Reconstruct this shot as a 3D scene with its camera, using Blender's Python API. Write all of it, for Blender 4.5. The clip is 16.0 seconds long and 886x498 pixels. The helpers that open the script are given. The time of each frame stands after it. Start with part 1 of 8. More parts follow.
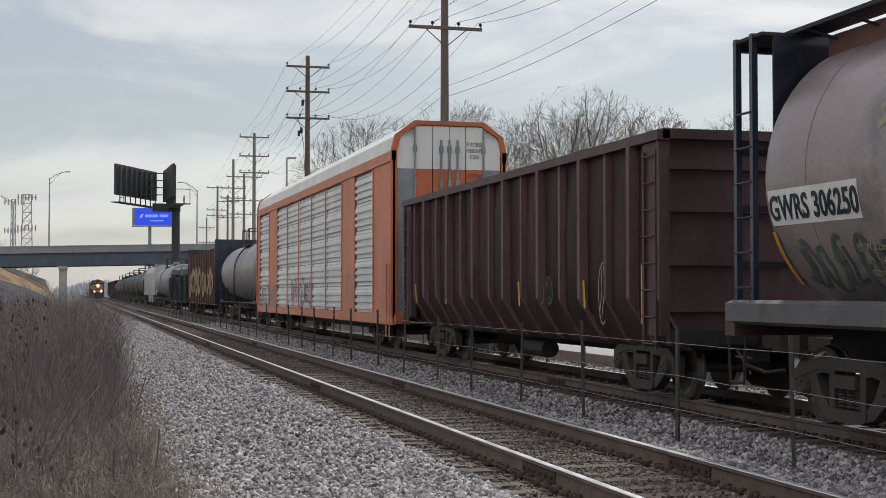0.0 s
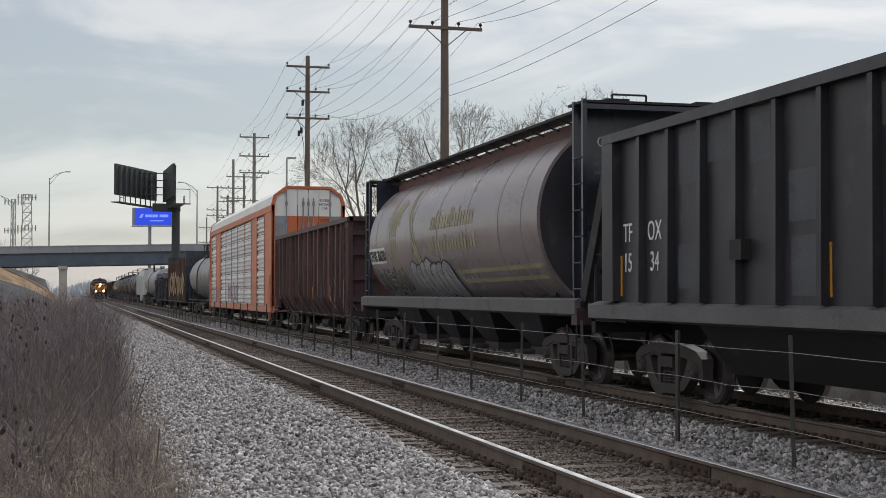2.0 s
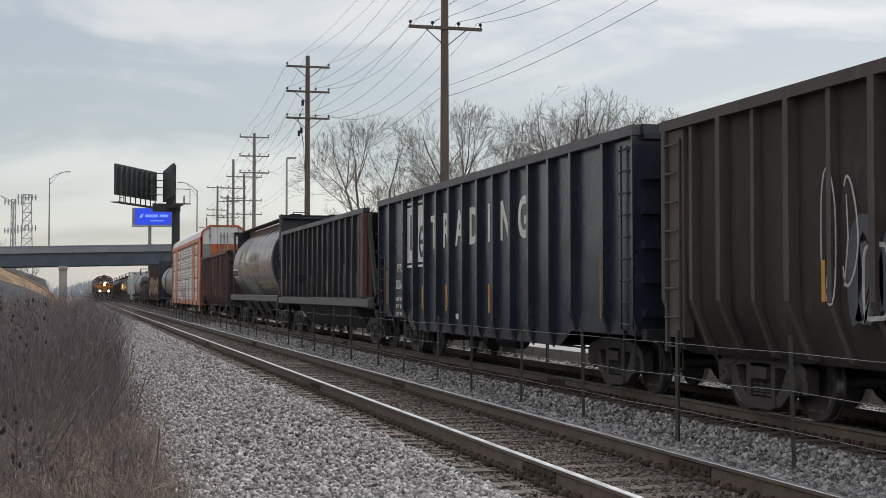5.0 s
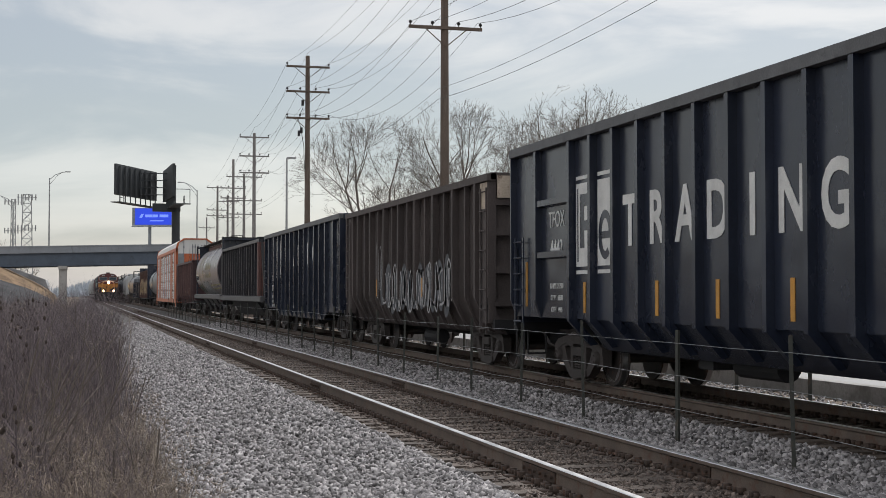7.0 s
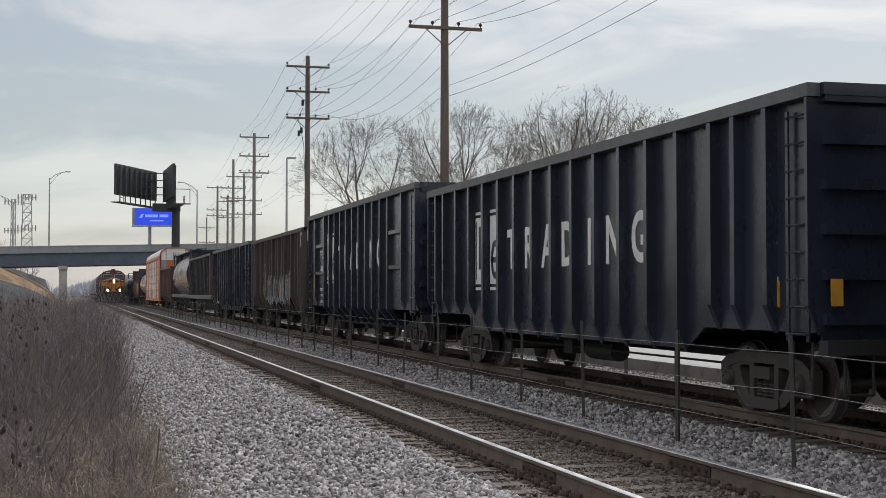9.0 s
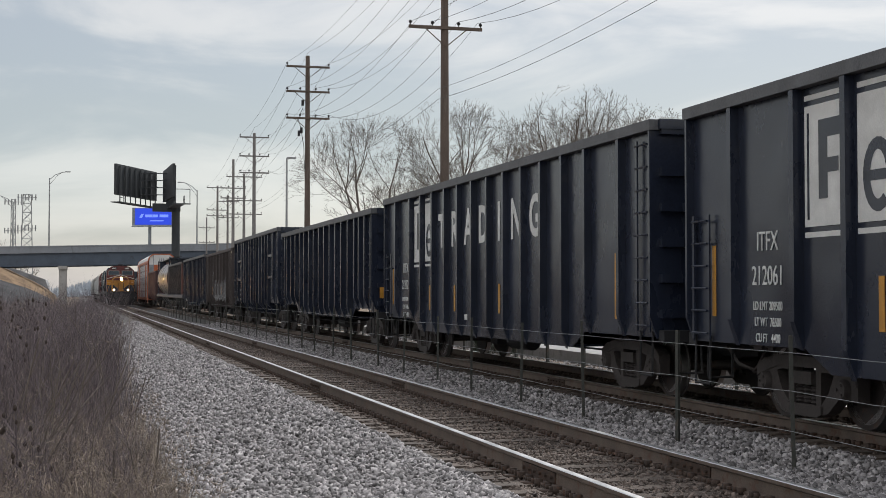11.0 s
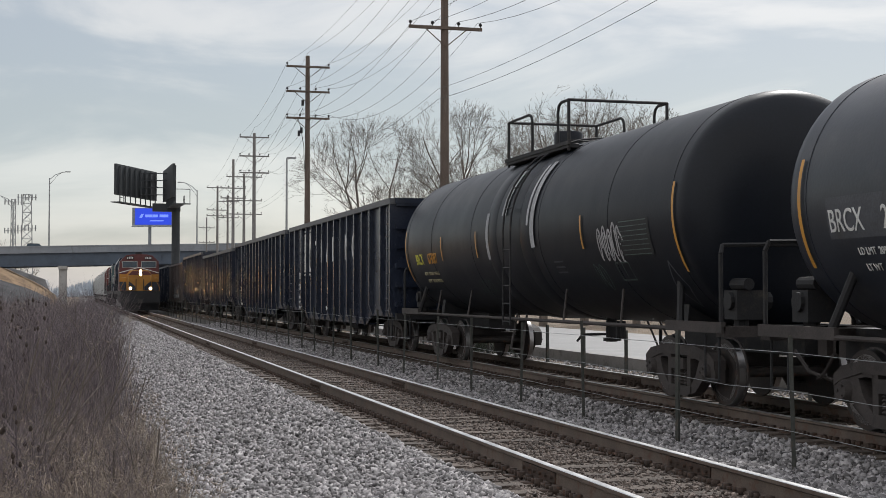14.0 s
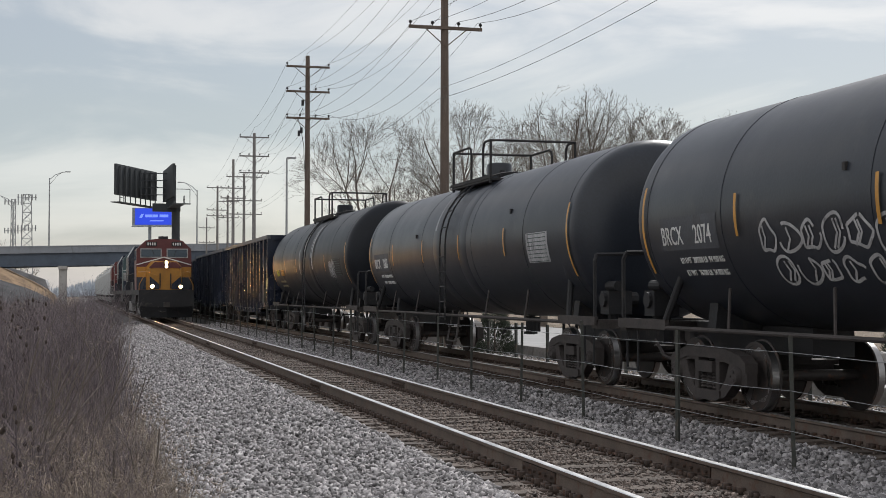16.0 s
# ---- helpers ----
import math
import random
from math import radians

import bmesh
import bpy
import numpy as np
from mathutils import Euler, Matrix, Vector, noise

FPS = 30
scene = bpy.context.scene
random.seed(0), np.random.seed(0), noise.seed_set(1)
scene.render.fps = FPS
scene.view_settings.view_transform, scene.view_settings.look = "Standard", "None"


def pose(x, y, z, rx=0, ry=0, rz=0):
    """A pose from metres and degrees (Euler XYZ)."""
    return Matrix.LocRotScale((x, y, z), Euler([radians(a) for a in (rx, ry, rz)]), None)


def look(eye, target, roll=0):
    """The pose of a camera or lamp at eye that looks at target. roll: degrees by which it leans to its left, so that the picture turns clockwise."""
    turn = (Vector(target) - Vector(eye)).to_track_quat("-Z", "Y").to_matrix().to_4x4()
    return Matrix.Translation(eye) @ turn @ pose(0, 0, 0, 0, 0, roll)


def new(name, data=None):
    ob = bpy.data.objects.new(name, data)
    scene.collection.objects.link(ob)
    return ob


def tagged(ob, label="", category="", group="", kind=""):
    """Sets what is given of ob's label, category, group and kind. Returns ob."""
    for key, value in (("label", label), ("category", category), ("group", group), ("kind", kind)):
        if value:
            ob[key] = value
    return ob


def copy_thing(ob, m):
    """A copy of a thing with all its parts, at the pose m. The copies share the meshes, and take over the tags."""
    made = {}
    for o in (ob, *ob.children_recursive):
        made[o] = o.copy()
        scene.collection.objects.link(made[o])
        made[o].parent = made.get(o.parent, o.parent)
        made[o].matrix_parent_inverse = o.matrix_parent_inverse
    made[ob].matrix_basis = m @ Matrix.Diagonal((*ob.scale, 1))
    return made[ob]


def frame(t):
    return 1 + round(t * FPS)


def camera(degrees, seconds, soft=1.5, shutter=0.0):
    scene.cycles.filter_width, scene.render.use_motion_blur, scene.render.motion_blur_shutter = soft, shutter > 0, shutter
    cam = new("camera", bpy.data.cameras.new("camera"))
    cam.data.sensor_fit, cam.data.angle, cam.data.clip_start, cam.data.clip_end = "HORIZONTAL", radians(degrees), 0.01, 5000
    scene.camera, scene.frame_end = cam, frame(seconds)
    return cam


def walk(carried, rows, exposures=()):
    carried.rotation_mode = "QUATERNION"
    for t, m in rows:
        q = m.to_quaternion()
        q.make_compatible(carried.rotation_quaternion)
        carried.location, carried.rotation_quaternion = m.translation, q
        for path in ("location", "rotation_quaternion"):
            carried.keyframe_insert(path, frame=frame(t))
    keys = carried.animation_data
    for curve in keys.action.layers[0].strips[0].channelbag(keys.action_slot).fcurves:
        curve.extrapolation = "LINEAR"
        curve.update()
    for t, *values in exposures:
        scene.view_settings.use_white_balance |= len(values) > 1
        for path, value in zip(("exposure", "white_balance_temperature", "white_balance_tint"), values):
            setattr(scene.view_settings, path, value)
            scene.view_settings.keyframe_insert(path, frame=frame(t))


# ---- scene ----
DURATION = 16.0
cam = camera(36.18, DURATION, soft=0.6)
EYE = pose(0, 0, 1.547, 90 + 1.85, 0, -15.10)
walk(cam, [(0.0, EYE), (DURATION, EYE)], exposures=[(0.0, 0.0), (DURATION, 0.0)])

# ---- light: a bright overcast sky, the veiled sun ahead and to the right ----
SUN_AZ, SUN_EL = 40.0, 44.0      # degrees clockwise from +Y, and above the horizon
world = bpy.data.worlds.new("overcast_sky")
scene.world = world
world.use_nodes = True
wn, wl = world.node_tree.nodes, world.node_tree.links
wn.clear()


def wnode(kind, **values):
    n = wn.new(kind)
    for key, value in values.items():
        n.inputs[key].default_value = value
    return n


sky = wn.new("ShaderNodeTexSky")
sky.sky_type = "NISHITA"
sky.sun_disc = False
sky.sun_elevation, sky.sun_rotation = radians(SUN_EL), radians(SUN_AZ)
sky.air_density, sky.dust_density = 1.0, 1.0
coord = wn.new("ShaderNodeTexCoord")
stretch = wn.new("ShaderNodeMapping")
stretch.inputs["Scale"].default_value = (1.7, 1.7, 6.0)
stretch.inputs["Location"].default_value = (0.35, 0.1, 0.62)
wl.new(coord.outputs["Generated"], stretch.inputs["Vector"])
cloud = wnode("ShaderNodeTexNoise", Scale=2.1, Detail=8.0, Roughness=0.54, Distortion=0.5)
wl.new(stretch.outputs["Vector"], cloud.inputs["Vector"])
ramp = wn.new("ShaderNodeValToRGB")
ramp.color_ramp.interpolation = "EASE"
ramp.color_ramp.elements[0].position, ramp.color_ramp.elements[0].color = 0.39, (0.425, 0.418, 0.392, 1)
ramp.color_ramp.elements[1].position, ramp.color_ramp.elements[1].color = 0.59, (0.835, 0.755, 0.645, 1)
wl.new(cloud.outputs["Fac"], ramp.inputs["Fac"])
# the clouds that face the sun, behind the eye, are the brighter ones
sunward = wnode("ShaderNodeVectorMath")
sunward.operation = "DOT_PRODUCT"
sunward.inputs[1].default_value = (math.sin(radians(SUN_AZ)) * math.cos(radians(SUN_EL)),
                                   math.cos(radians(SUN_AZ)) * math.cos(radians(SUN_EL)), math.sin(radians(SUN_EL)))
wl.new(coord.outputs["Generated"], sunward.inputs[0])
glow = wn.new("ShaderNodeMapRange")
glow.interpolation_type = "SMOOTHSTEP"
for key, value in (("From Min", -0.5), ("From Max", 0.6), ("To Min", 1.75), ("To Max", 0.98)):
    glow.inputs[key].default_value = value
wl.new(sunward.outputs["Value"], glow.inputs["Value"])
# an overcast sky grows brighter towards the zenith
height = wn.new("ShaderNodeSeparateXYZ")
wl.new(coord.outputs["Generated"], height.inputs[0])
rise = wn.new("ShaderNodeMapRange")
for key, value in (("From Min", 0.0), ("From Max", 1.0), ("To Min", 0.80), ("To Max", 2.1)):
    rise.inputs[key].default_value = value
wl.new(height.outputs["Z"], rise.inputs["Value"])
shine = wn.new("ShaderNodeMath")
shine.operation = "MULTIPLY"
wl.new(glow.outputs["Result"], shine.inputs[0])
wl.new(rise.outputs["Result"], shine.inputs[1])
lit = wn.new("ShaderNodeVectorMath")
lit.operation = "SCALE"
# thinner, bluer cloud overhead
cool = wn.new("ShaderNodeMapRange")
for key, value in (("From Min", 0.22), ("From Max", 0.9), ("To Min", 0.0), ("To Max", 1.0)):
    cool.inputs[key].default_value = value
wl.new(height.outputs["Z"], cool.inputs["Value"])
veil = wn.new("ShaderNodeMix")
veil.data_type, veil.blend_type = "RGBA", "MULTIPLY"
veil.inputs["B"].default_value = (0.93, 1.0, 1.13, 1)
wl.new(cool.outputs["Result"], veil.inputs["Factor"])
wl.new(ramp.outputs["Color"], veil.inputs["A"])
low = wn.new("ShaderNodeMapRange")
for key, value in (("From Min", 0.0), ("From Max", 0.13), ("To Min", 1.0), ("To Max", 0.0)):
    low.inputs[key].default_value = value
wl.new(height.outputs["Z"], low.inputs["Value"])
rim_sky = wn.new("ShaderNodeMix")
rim_sky.data_type, rim_sky.blend_type = "RGBA", "MULTIPLY"
rim_sky.inputs["B"].default_value = (0.86, 0.98, 1.34, 1)
wl.new(low.outputs["Result"], rim_sky.inputs["Factor"])
wl.new(veil.outputs["Result"], rim_sky.inputs["A"])
wl.new(rim_sky.outputs["Result"], lit.inputs[0])
wl.new(shine.outputs[0], lit.inputs["Scale"])
back = wnode("ShaderNodeBackground", Strength=0.05)
over = wnode("ShaderNodeBackground", Strength=0.58)
both = wn.new("ShaderNodeAddShader")
out = wn.new("ShaderNodeOutputWorld")
wl.new(sky.outputs["Color"], back.inputs["Color"])
wl.new(lit.outputs["Vector"], over.inputs["Color"])
wl.new(back.outputs[0], both.inputs[0])
wl.new(over.outputs[0], both.inputs[1])
wl.new(both.outputs[0], out.inputs["Surface"])
sun_data = bpy.data.lights.new("sun", "SUN")
sun_data.energy, sun_data.angle, sun_data.color = 2.9, radians(7), (1.0, 0.985, 0.965)
sun = new("sun", sun_data)
sun.matrix_world = look((60 * math.sin(radians(SUN_AZ)), 60 * math.cos(radians(SUN_AZ)), 60 * math.tan(radians(SUN_EL))), (0, 0, 0))
# ---- materials ----
def material(name, colour, rough=0.7, metal=0.0, vary=0.25, scale=1.5, fine=40.0, dirt=None, dirt_amount=0.35, streak=0.0, bump=0.15,
             glow=None, strength=0.0, random_tint=0.0, per_island=0.0, wave=0.0, coords="Object"):
    """A painted or natural surface: broad stains, fine grain, optional dirt in patches or hanging streaks, and a fine relief."""
    m = bpy.data.materials.new(name)
    m.use_nodes = True
    n, l = m.node_tree.nodes, m.node_tree.links
    bsdf = n["Principled BSDF"]
    tc = n.new("ShaderNodeTexCoord")
    broad = n.new("ShaderNodeTexNoise")
    broad.inputs["Scale"].default_value, broad.inputs["Detail"].default_value = scale, 6
    broad.inputs["Roughness"].default_value = 0.62
    if streak:
        mp = n.new("ShaderNodeMapping")
        mp.inputs["Scale"].default_value = (1, 1, 1 - streak)
        l.new(tc.outputs[coords], mp.inputs["Vector"])
        l.new(mp.outputs["Vector"], broad.inputs["Vector"])
    else:
        l.new(tc.outputs[coords], broad.inputs["Vector"])
    grain = n.new("ShaderNodeTexNoise")
    grain.inputs["Scale"].default_value, grain.inputs["Detail"].default_value = fine, 3
    l.new(tc.outputs[coords], grain.inputs["Vector"])
    spread = n.new("ShaderNodeMapRange")
    spread.inputs["From Min"].default_value, spread.inputs["From Max"].default_value = 0.3, 0.7
    spread.inputs["To Min"].default_value, spread.inputs["To Max"].default_value = 1 - vary, 1 + vary
    l.new(broad.outputs["Fac"], spread.inputs["Value"])
    spread2 = n.new("ShaderNodeMapRange")
    spread2.inputs["From Min"].default_value, spread2.inputs["From Max"].default_value = 0.3, 0.7
    spread2.inputs["To Min"].default_value, spread2.inputs["To Max"].default_value = 1 - vary * 0.45, 1 + vary * 0.45
    l.new(grain.outputs["Fac"], spread2.inputs["Value"])
    mul = n.new("ShaderNodeMath")
    mul.operation = "MULTIPLY"
    l.new(spread.outputs["Result"], mul.inputs[0])
    l.new(spread2.outputs["Result"], mul.inputs[1])
    value = mul.outputs[0]
    if random_tint or per_island:
        if per_island:
            info = n.new("ShaderNodeNewGeometry")
            rnd = info.outputs["Random Per Island"]
        else:
            info = n.new("ShaderNodeObjectInfo")
            rnd = info.outputs["Random"]
        k = per_island or random_tint
        rr = n.new("ShaderNodeMapRange")
        rr.inputs["To Min"].default_value, rr.inputs["To Max"].default_value = 1 - k, 1 + k
        l.new(rnd, rr.inputs["Value"])
        mul2 = n.new("ShaderNodeMath")
        mul2.operation = "MULTIPLY"
        l.new(value, mul2.inputs[0])
        l.new(rr.outputs["Result"], mul2.inputs[1])
        value = mul2.outputs[0]
    tone = n.new("ShaderNodeVectorMath")
    tone.operation = "SCALE"
    tone.inputs[0].default_value = colour
    l.new(value, tone.inputs["Scale"])
    result = tone.outputs["Vector"]
    if dirt:
        patch = n.new("ShaderNodeTexNoise")
        patch.inputs["Scale"].default_value, patch.inputs["Detail"].default_value = scale * 1.9, 9
        patch.inputs["Roughness"].default_value = 0.7
        if streak:
            mp2 = n.new("ShaderNodeMapping")
            mp2.inputs["Scale"].default_value = (1.6, 1.6, 1.6 * (1 - streak))
            mp2.inputs["Location"].default_value = (3.1, 7.7, 1.3)
            l.new(tc.outputs[coords], mp2.inputs["Vector"])
            l.new(mp2.outputs["Vector"], patch.inputs["Vector"])
        else:
            l.new(tc.outputs[coords], patch.inputs["Vector"])
        edge = n.new("ShaderNodeMapRange")
        edge.interpolation_type = "SMOOTHSTEP"
        edge.inputs["From Min"].default_value, edge.inputs["From Max"].default_value = 0.66 - 0.4 * dirt_amount, 0.84 - 0.4 * dirt_amount
        l.new(patch.outputs["Fac"], edge.inputs["Value"])
        mix = n.new("ShaderNodeMix")
        mix.data_type = "RGBA"
        l.new(edge.outputs["Result"], mix.inputs["Factor"])
        l.new(result, mix.inputs["A"])
        mix.inputs["B"].default_value = (*dirt, 1)
        result = mix.outputs["Result"]
    l.new(result, bsdf.inputs["Base Color"])
    rmap = n.new("ShaderNodeMapRange")
    rmap.inputs["To Min"].default_value, rmap.inputs["To Max"].default_value = max(0.05, rough - 0.14), min(1.0, rough + 0.14)
    l.new(broad.outputs["Fac"], rmap.inputs["Value"])
    l.new(rmap.outputs["Result"], bsdf.inputs["Roughness"])
    bsdf.inputs["Metallic"].default_value = metal
    if bump:
        bm_ = n.new("ShaderNodeBump")
        bm_.inputs["Strength"].default_value, bm_.inputs["Distance"].default_value = bump, 0.02
        l.new(grain.outputs["Fac"], bm_.inputs["Height"])
        if wave:                # buckled sheet metal
            big = n.new("ShaderNodeBump")
            big.inputs["Strength"].default_value, big.inputs["Distance"].default_value = wave, 0.25
            buckle = n.new("ShaderNodeTexNoise")
            buckle.inputs["Scale"].default_value, buckle.inputs["Detail"].default_value = 0.9, 1.5
            l.new(tc.outputs[coords], buckle.inputs["Vector"])
            l.new(buckle.outputs["Fac"], big.inputs["Height"])
            l.new(big.outputs["Normal"], bm_.inputs["Normal"])
        l.new(bm_.outputs["Normal"], bsdf.inputs["Normal"])
    if glow:
        bsdf.inputs["Emission Color"].default_value = (*glow, 1)
        bsdf.inputs["Emission Strength"].default_value = strength
    return m


RUST = (0.10, 0.052, 0.034)
M_RAILHEAD = material("polished_rail_head", (0.60, 0.60, 0.60), 0.36, 1.0, 0.1, 2, 60, bump=0.04)
M_RAIL = material("weathered_rail_side", (0.115, 0.088, 0.072), 0.75, 0.1, 0.3, 3, 60, RUST, 0.4)
M_TIE = material("creosoted_timber", (0.082, 0.064, 0.053), 0.9, 0, 0.35, 3, 45, (0.15, 0.122, 0.10), 0.28, bump=0.5, random_tint=0.35)
M_ANCHOR = material("rusty_iron", (0.055, 0.038, 0.030), 0.85, 0.2, 0.35, 8, 80, RUST, 0.4)
M_STONE = material("crushed_granite", (0.268, 0.254, 0.256), 0.9, 0, 0.25, 9, 90, bump=0.4, per_island=0.75)
M_STONE_DIRTY = material("dirty_crushed_granite", (0.112, 0.088, 0.076), 0.92, 0, 0.25, 9, 90, bump=0.4, per_island=0.6)
M_BLACK = material("black_car_paint", (0.017, 0.022, 0.038), 0.27, 0, 0.3, 0.8, 30, (0.042, 0.044, 0.054), 0.24, streak=0.55, bump=0.03, wave=0.16)
M_BLACK_DARK = material("sooty_black_steel", (0.013, 0.013, 0.015), 0.7, 0, 0.35, 1.5, 40, (0.045, 0.037, 0.032), 0.3)
M_OLD_BLACK = material("worn_black_paint", (0.024, 0.022, 0.029), 0.42, 0, 0.4, 0.9, 30, (0.060, 0.054, 0.062), 0.27, streak=0.55, bump=0.06, wave=0.2)
M_GREYPATCH = material("grey_touch_up_paint", (0.060, 0.064, 0.075), 0.6, 0, 0.3, 1.2, 30, (0.05, 0.05, 0.052), 0.35)
M_MAROON = material("oxide_red_paint", (0.058, 0.028, 0.032), 0.55, 0, 0.4, 0.9, 30, (0.088, 0.055, 0.054), 0.3, streak=0.6, bump=0.06, wave=0.2)
M_MAROON_RIB = material("chalky_oxide_red_paint", (0.125, 0.068, 0.066), 0.65, 0, 0.35, 1.4, 30, (0.055, 0.028, 0.030), 0.35, streak=0.7, bump=0.06)
M_BROWN = material("faded_brown_paint", (0.066, 0.053, 0.051), 0.72, 0, 0.35, 0.9, 30, (0.10, 0.082, 0.075), 0.3, streak=0.7, wave=0.15)
M_TRUCK = material("grimy_cast_steel", (0.050, 0.042, 0.040), 0.75, 0.1, 0.35, 3, 50, (0.030, 0.026, 0.026), 0.32)
M_WHEEL = material("worn_wheel_steel", (0.046, 0.039, 0.037), 0.65, 0.2, 0.3, 4, 50, RUST, 0.35)
M_TREAD = material("bright_wheel_tread", (0.34, 0.33, 0.33), 0.35, 1.0, 0.1, 4, 50)
M_WHITE = material("white_stencil_paint", (0.62, 0.62, 0.61), 0.65, 0, 0.15, 3, 60, bump=0.05)
M_YELLOW = material("yellow_stencil_paint", (0.55, 0.52, 0.08), 0.6, 0, 0.15, 3, 60, bump=0.05)
M_ORANGE = material("amber_reflective_tape", (0.50, 0.24, 0.035), 0.4, 0, 0.2, 3, 60, bump=0.05)
M_GOLD = material("faded_gold_paint", (0.31, 0.28, 0.175), 0.7, 0, 0.3, 2, 60, (0.20, 0.17, 0.13), 0.3, bump=0.05)
M_TANK = material("black_tank_paint", (0.018, 0.022, 0.031), 0.38, 0, 0.28, 0.6, 25, (0.040, 0.041, 0.046), 0.26, bump=0.05, wave=0.06)
M_TANK_FRESH = material("fresh_black_tank_paint", (0.0075, 0.0095, 0.0145), 0.42, 0, 0.25, 0.6, 25, (0.018, 0.019, 0.022), 0.22, bump=0.06, wave=0.06)
M_SILVERTAG = material("silver_spray_paint", (0.29, 0.29, 0.30), 0.55, 0.0, 0.3, 2.5, 40, (0.15, 0.145, 0.145), 0.25)
M_WHITETAG = material("white_spray_paint", (0.36, 0.36, 0.37), 0.7, 0.0, 0.3, 3, 40, (0.10, 0.10, 0.10), 0.3)
M_FAINTTAG = material("faded_spray_paint", (0.075, 0.105, 0.098), 0.7, 0.0, 0.4, 3, 40, (0.035, 0.035, 0.035), 0.45)
M_PINKTAG = material("pink_spray_paint", (0.33, 0.20, 0.25), 0.7, 0.0, 0.35, 2, 40, (0.40, 0.38, 0.38), 0.4)
for m_, level_ in ((M_TANK_FRESH, 0.24), (M_TANK, 0.42)):    # matt weathered paint
    m_.node_tree.nodes["Principled BSDF"].inputs["Specular IOR Level"].default_value = level_
# ---- geometry helpers ----
def mesh_of(name, bm, mat, smooth=None):
    me = bpy.data.meshes.new(name)
    bmesh.ops.recalc_face_normals(bm, faces=bm.faces)
    bm.to_mesh(me)
    bm.free()
    for m in (mat if isinstance(mat, (list, tuple)) else [mat]):
        me.materials.append(m)
    if smooth:
        me.polygons.foreach_set("use_smooth", [True] * len(me.polygons))
        me.set_sharp_from_angle(angle=radians(smooth))
    return me


def part(name, bm, mat, parent, label="", smooth=None, at=None):
    ob = new(name, mesh_of(name, bm, mat, smooth))
    ob.parent = parent
    if at is not None:
        ob.matrix_basis = at
    if label:
        tagged(ob, label)
    return ob


def shared(name, me, parent, at):
    ob = new(name, me)
    ob.parent = parent
    ob.matrix_basis = at
    return ob


def thing(name, label, category, at=None, group="", kind=""):
    ob = tagged(new(name), label, category, group, kind)
    if at is not None:
        ob.matrix_basis = at
    return ob


def solid(name, bm, mat, label, category, at=None, group="", kind="", smooth=None):
    ob = tagged(new(name, mesh_of(name, bm, mat, smooth)), label, category, group, kind)
    if at is not None:
        ob.matrix_basis = at
    return ob


def box(bm, lo, hi, turn=None, mi=0):
    """A box between two corners, optionally turned about its middle by a matrix."""
    c = (Vector(lo) + Vector(hi)) / 2
    h = (Vector(hi) - Vector(lo)) / 2
    vs = []
    for x, y, z in ((-1, -1, -1), (1, -1, -1), (1, 1, -1), (-1, 1, -1), (-1, -1, 1), (1, -1, 1), (1, 1, 1), (-1, 1, 1)):
        d = Vector((x * h.x, y * h.y, z * h.z))
        vs.append(bm.verts.new(c + (turn @ d if turn else d)))
    fs = []
    for f in ((0, 3, 2, 1), (4, 5, 6, 7), (0, 1, 5, 4), (1, 2, 6, 5), (2, 3, 7, 6), (3, 0, 4, 7)):
        face = bm.faces.new([vs[i] for i in f])
        face.material_index = mi
        fs.append(face)
    return fs


def bevelled(bm, width, segments=1, angle=40):
    edges = [e for e in bm.edges if len(e.link_faces) == 2 and e.calc_face_angle(0) > radians(angle)]
    bmesh.ops.bevel(bm, geom=edges, offset=width, segments=segments, profile=0.6, affect="EDGES", clamp_overlap=True)
    return bm


def bar(bm, a, b, r, sides=8, r2=None, mi=0):
    """A round bar from a to b, tapering to r2."""
    a, b = Vector(a), Vector(b)
    z = (b - a).normalized()
    x = z.orthogonal().normalized()
    y = z.cross(x)
    r2 = r if r2 is None else r2
    ring = []
    for c, q in ((a, r), (b, r2)):
        ring.append([bm.verts.new(c + (x * math.cos(2 * math.pi * i / sides) + y * math.sin(2 * math.pi * i / sides)) * q) for i in range(sides)])
    for i in range(sides):
        j = (i + 1) % sides
        f = bm.faces.new((ring[0][i], ring[0][j], ring[1][j], ring[1][i]))
        f.material_index = mi
    for rg in ring:
        f = bm.faces.new(rg)
        f.material_index = mi


def pipe(bm, points, r, sides=6):
    for a, b in zip(points[:-1], points[1:]):
        bar(bm, a, b, r, sides)


def prism(bm, outline, axis, lo, hi, mi=0):
    """An outline in the two other axes, drawn out along axis 'x', 'y' or 'z'."""
    def put(u, v, w):
        return {"x": (w, u, v), "y": (u, w, v), "z": (u, v, w)}[axis]
    rings = [[bm.verts.new(put(u, v, w)) for u, v in outline] for w in (lo, hi)]
    n = len(outline)
    for i in range(n):
        j = (i + 1) % n
        f = bm.faces.new((rings[0][i], rings[0][j], rings[1][j], rings[1][i]))
        f.material_index = mi
    for rg in rings:
        f = bm.faces.new(rg)
        f.material_index = mi


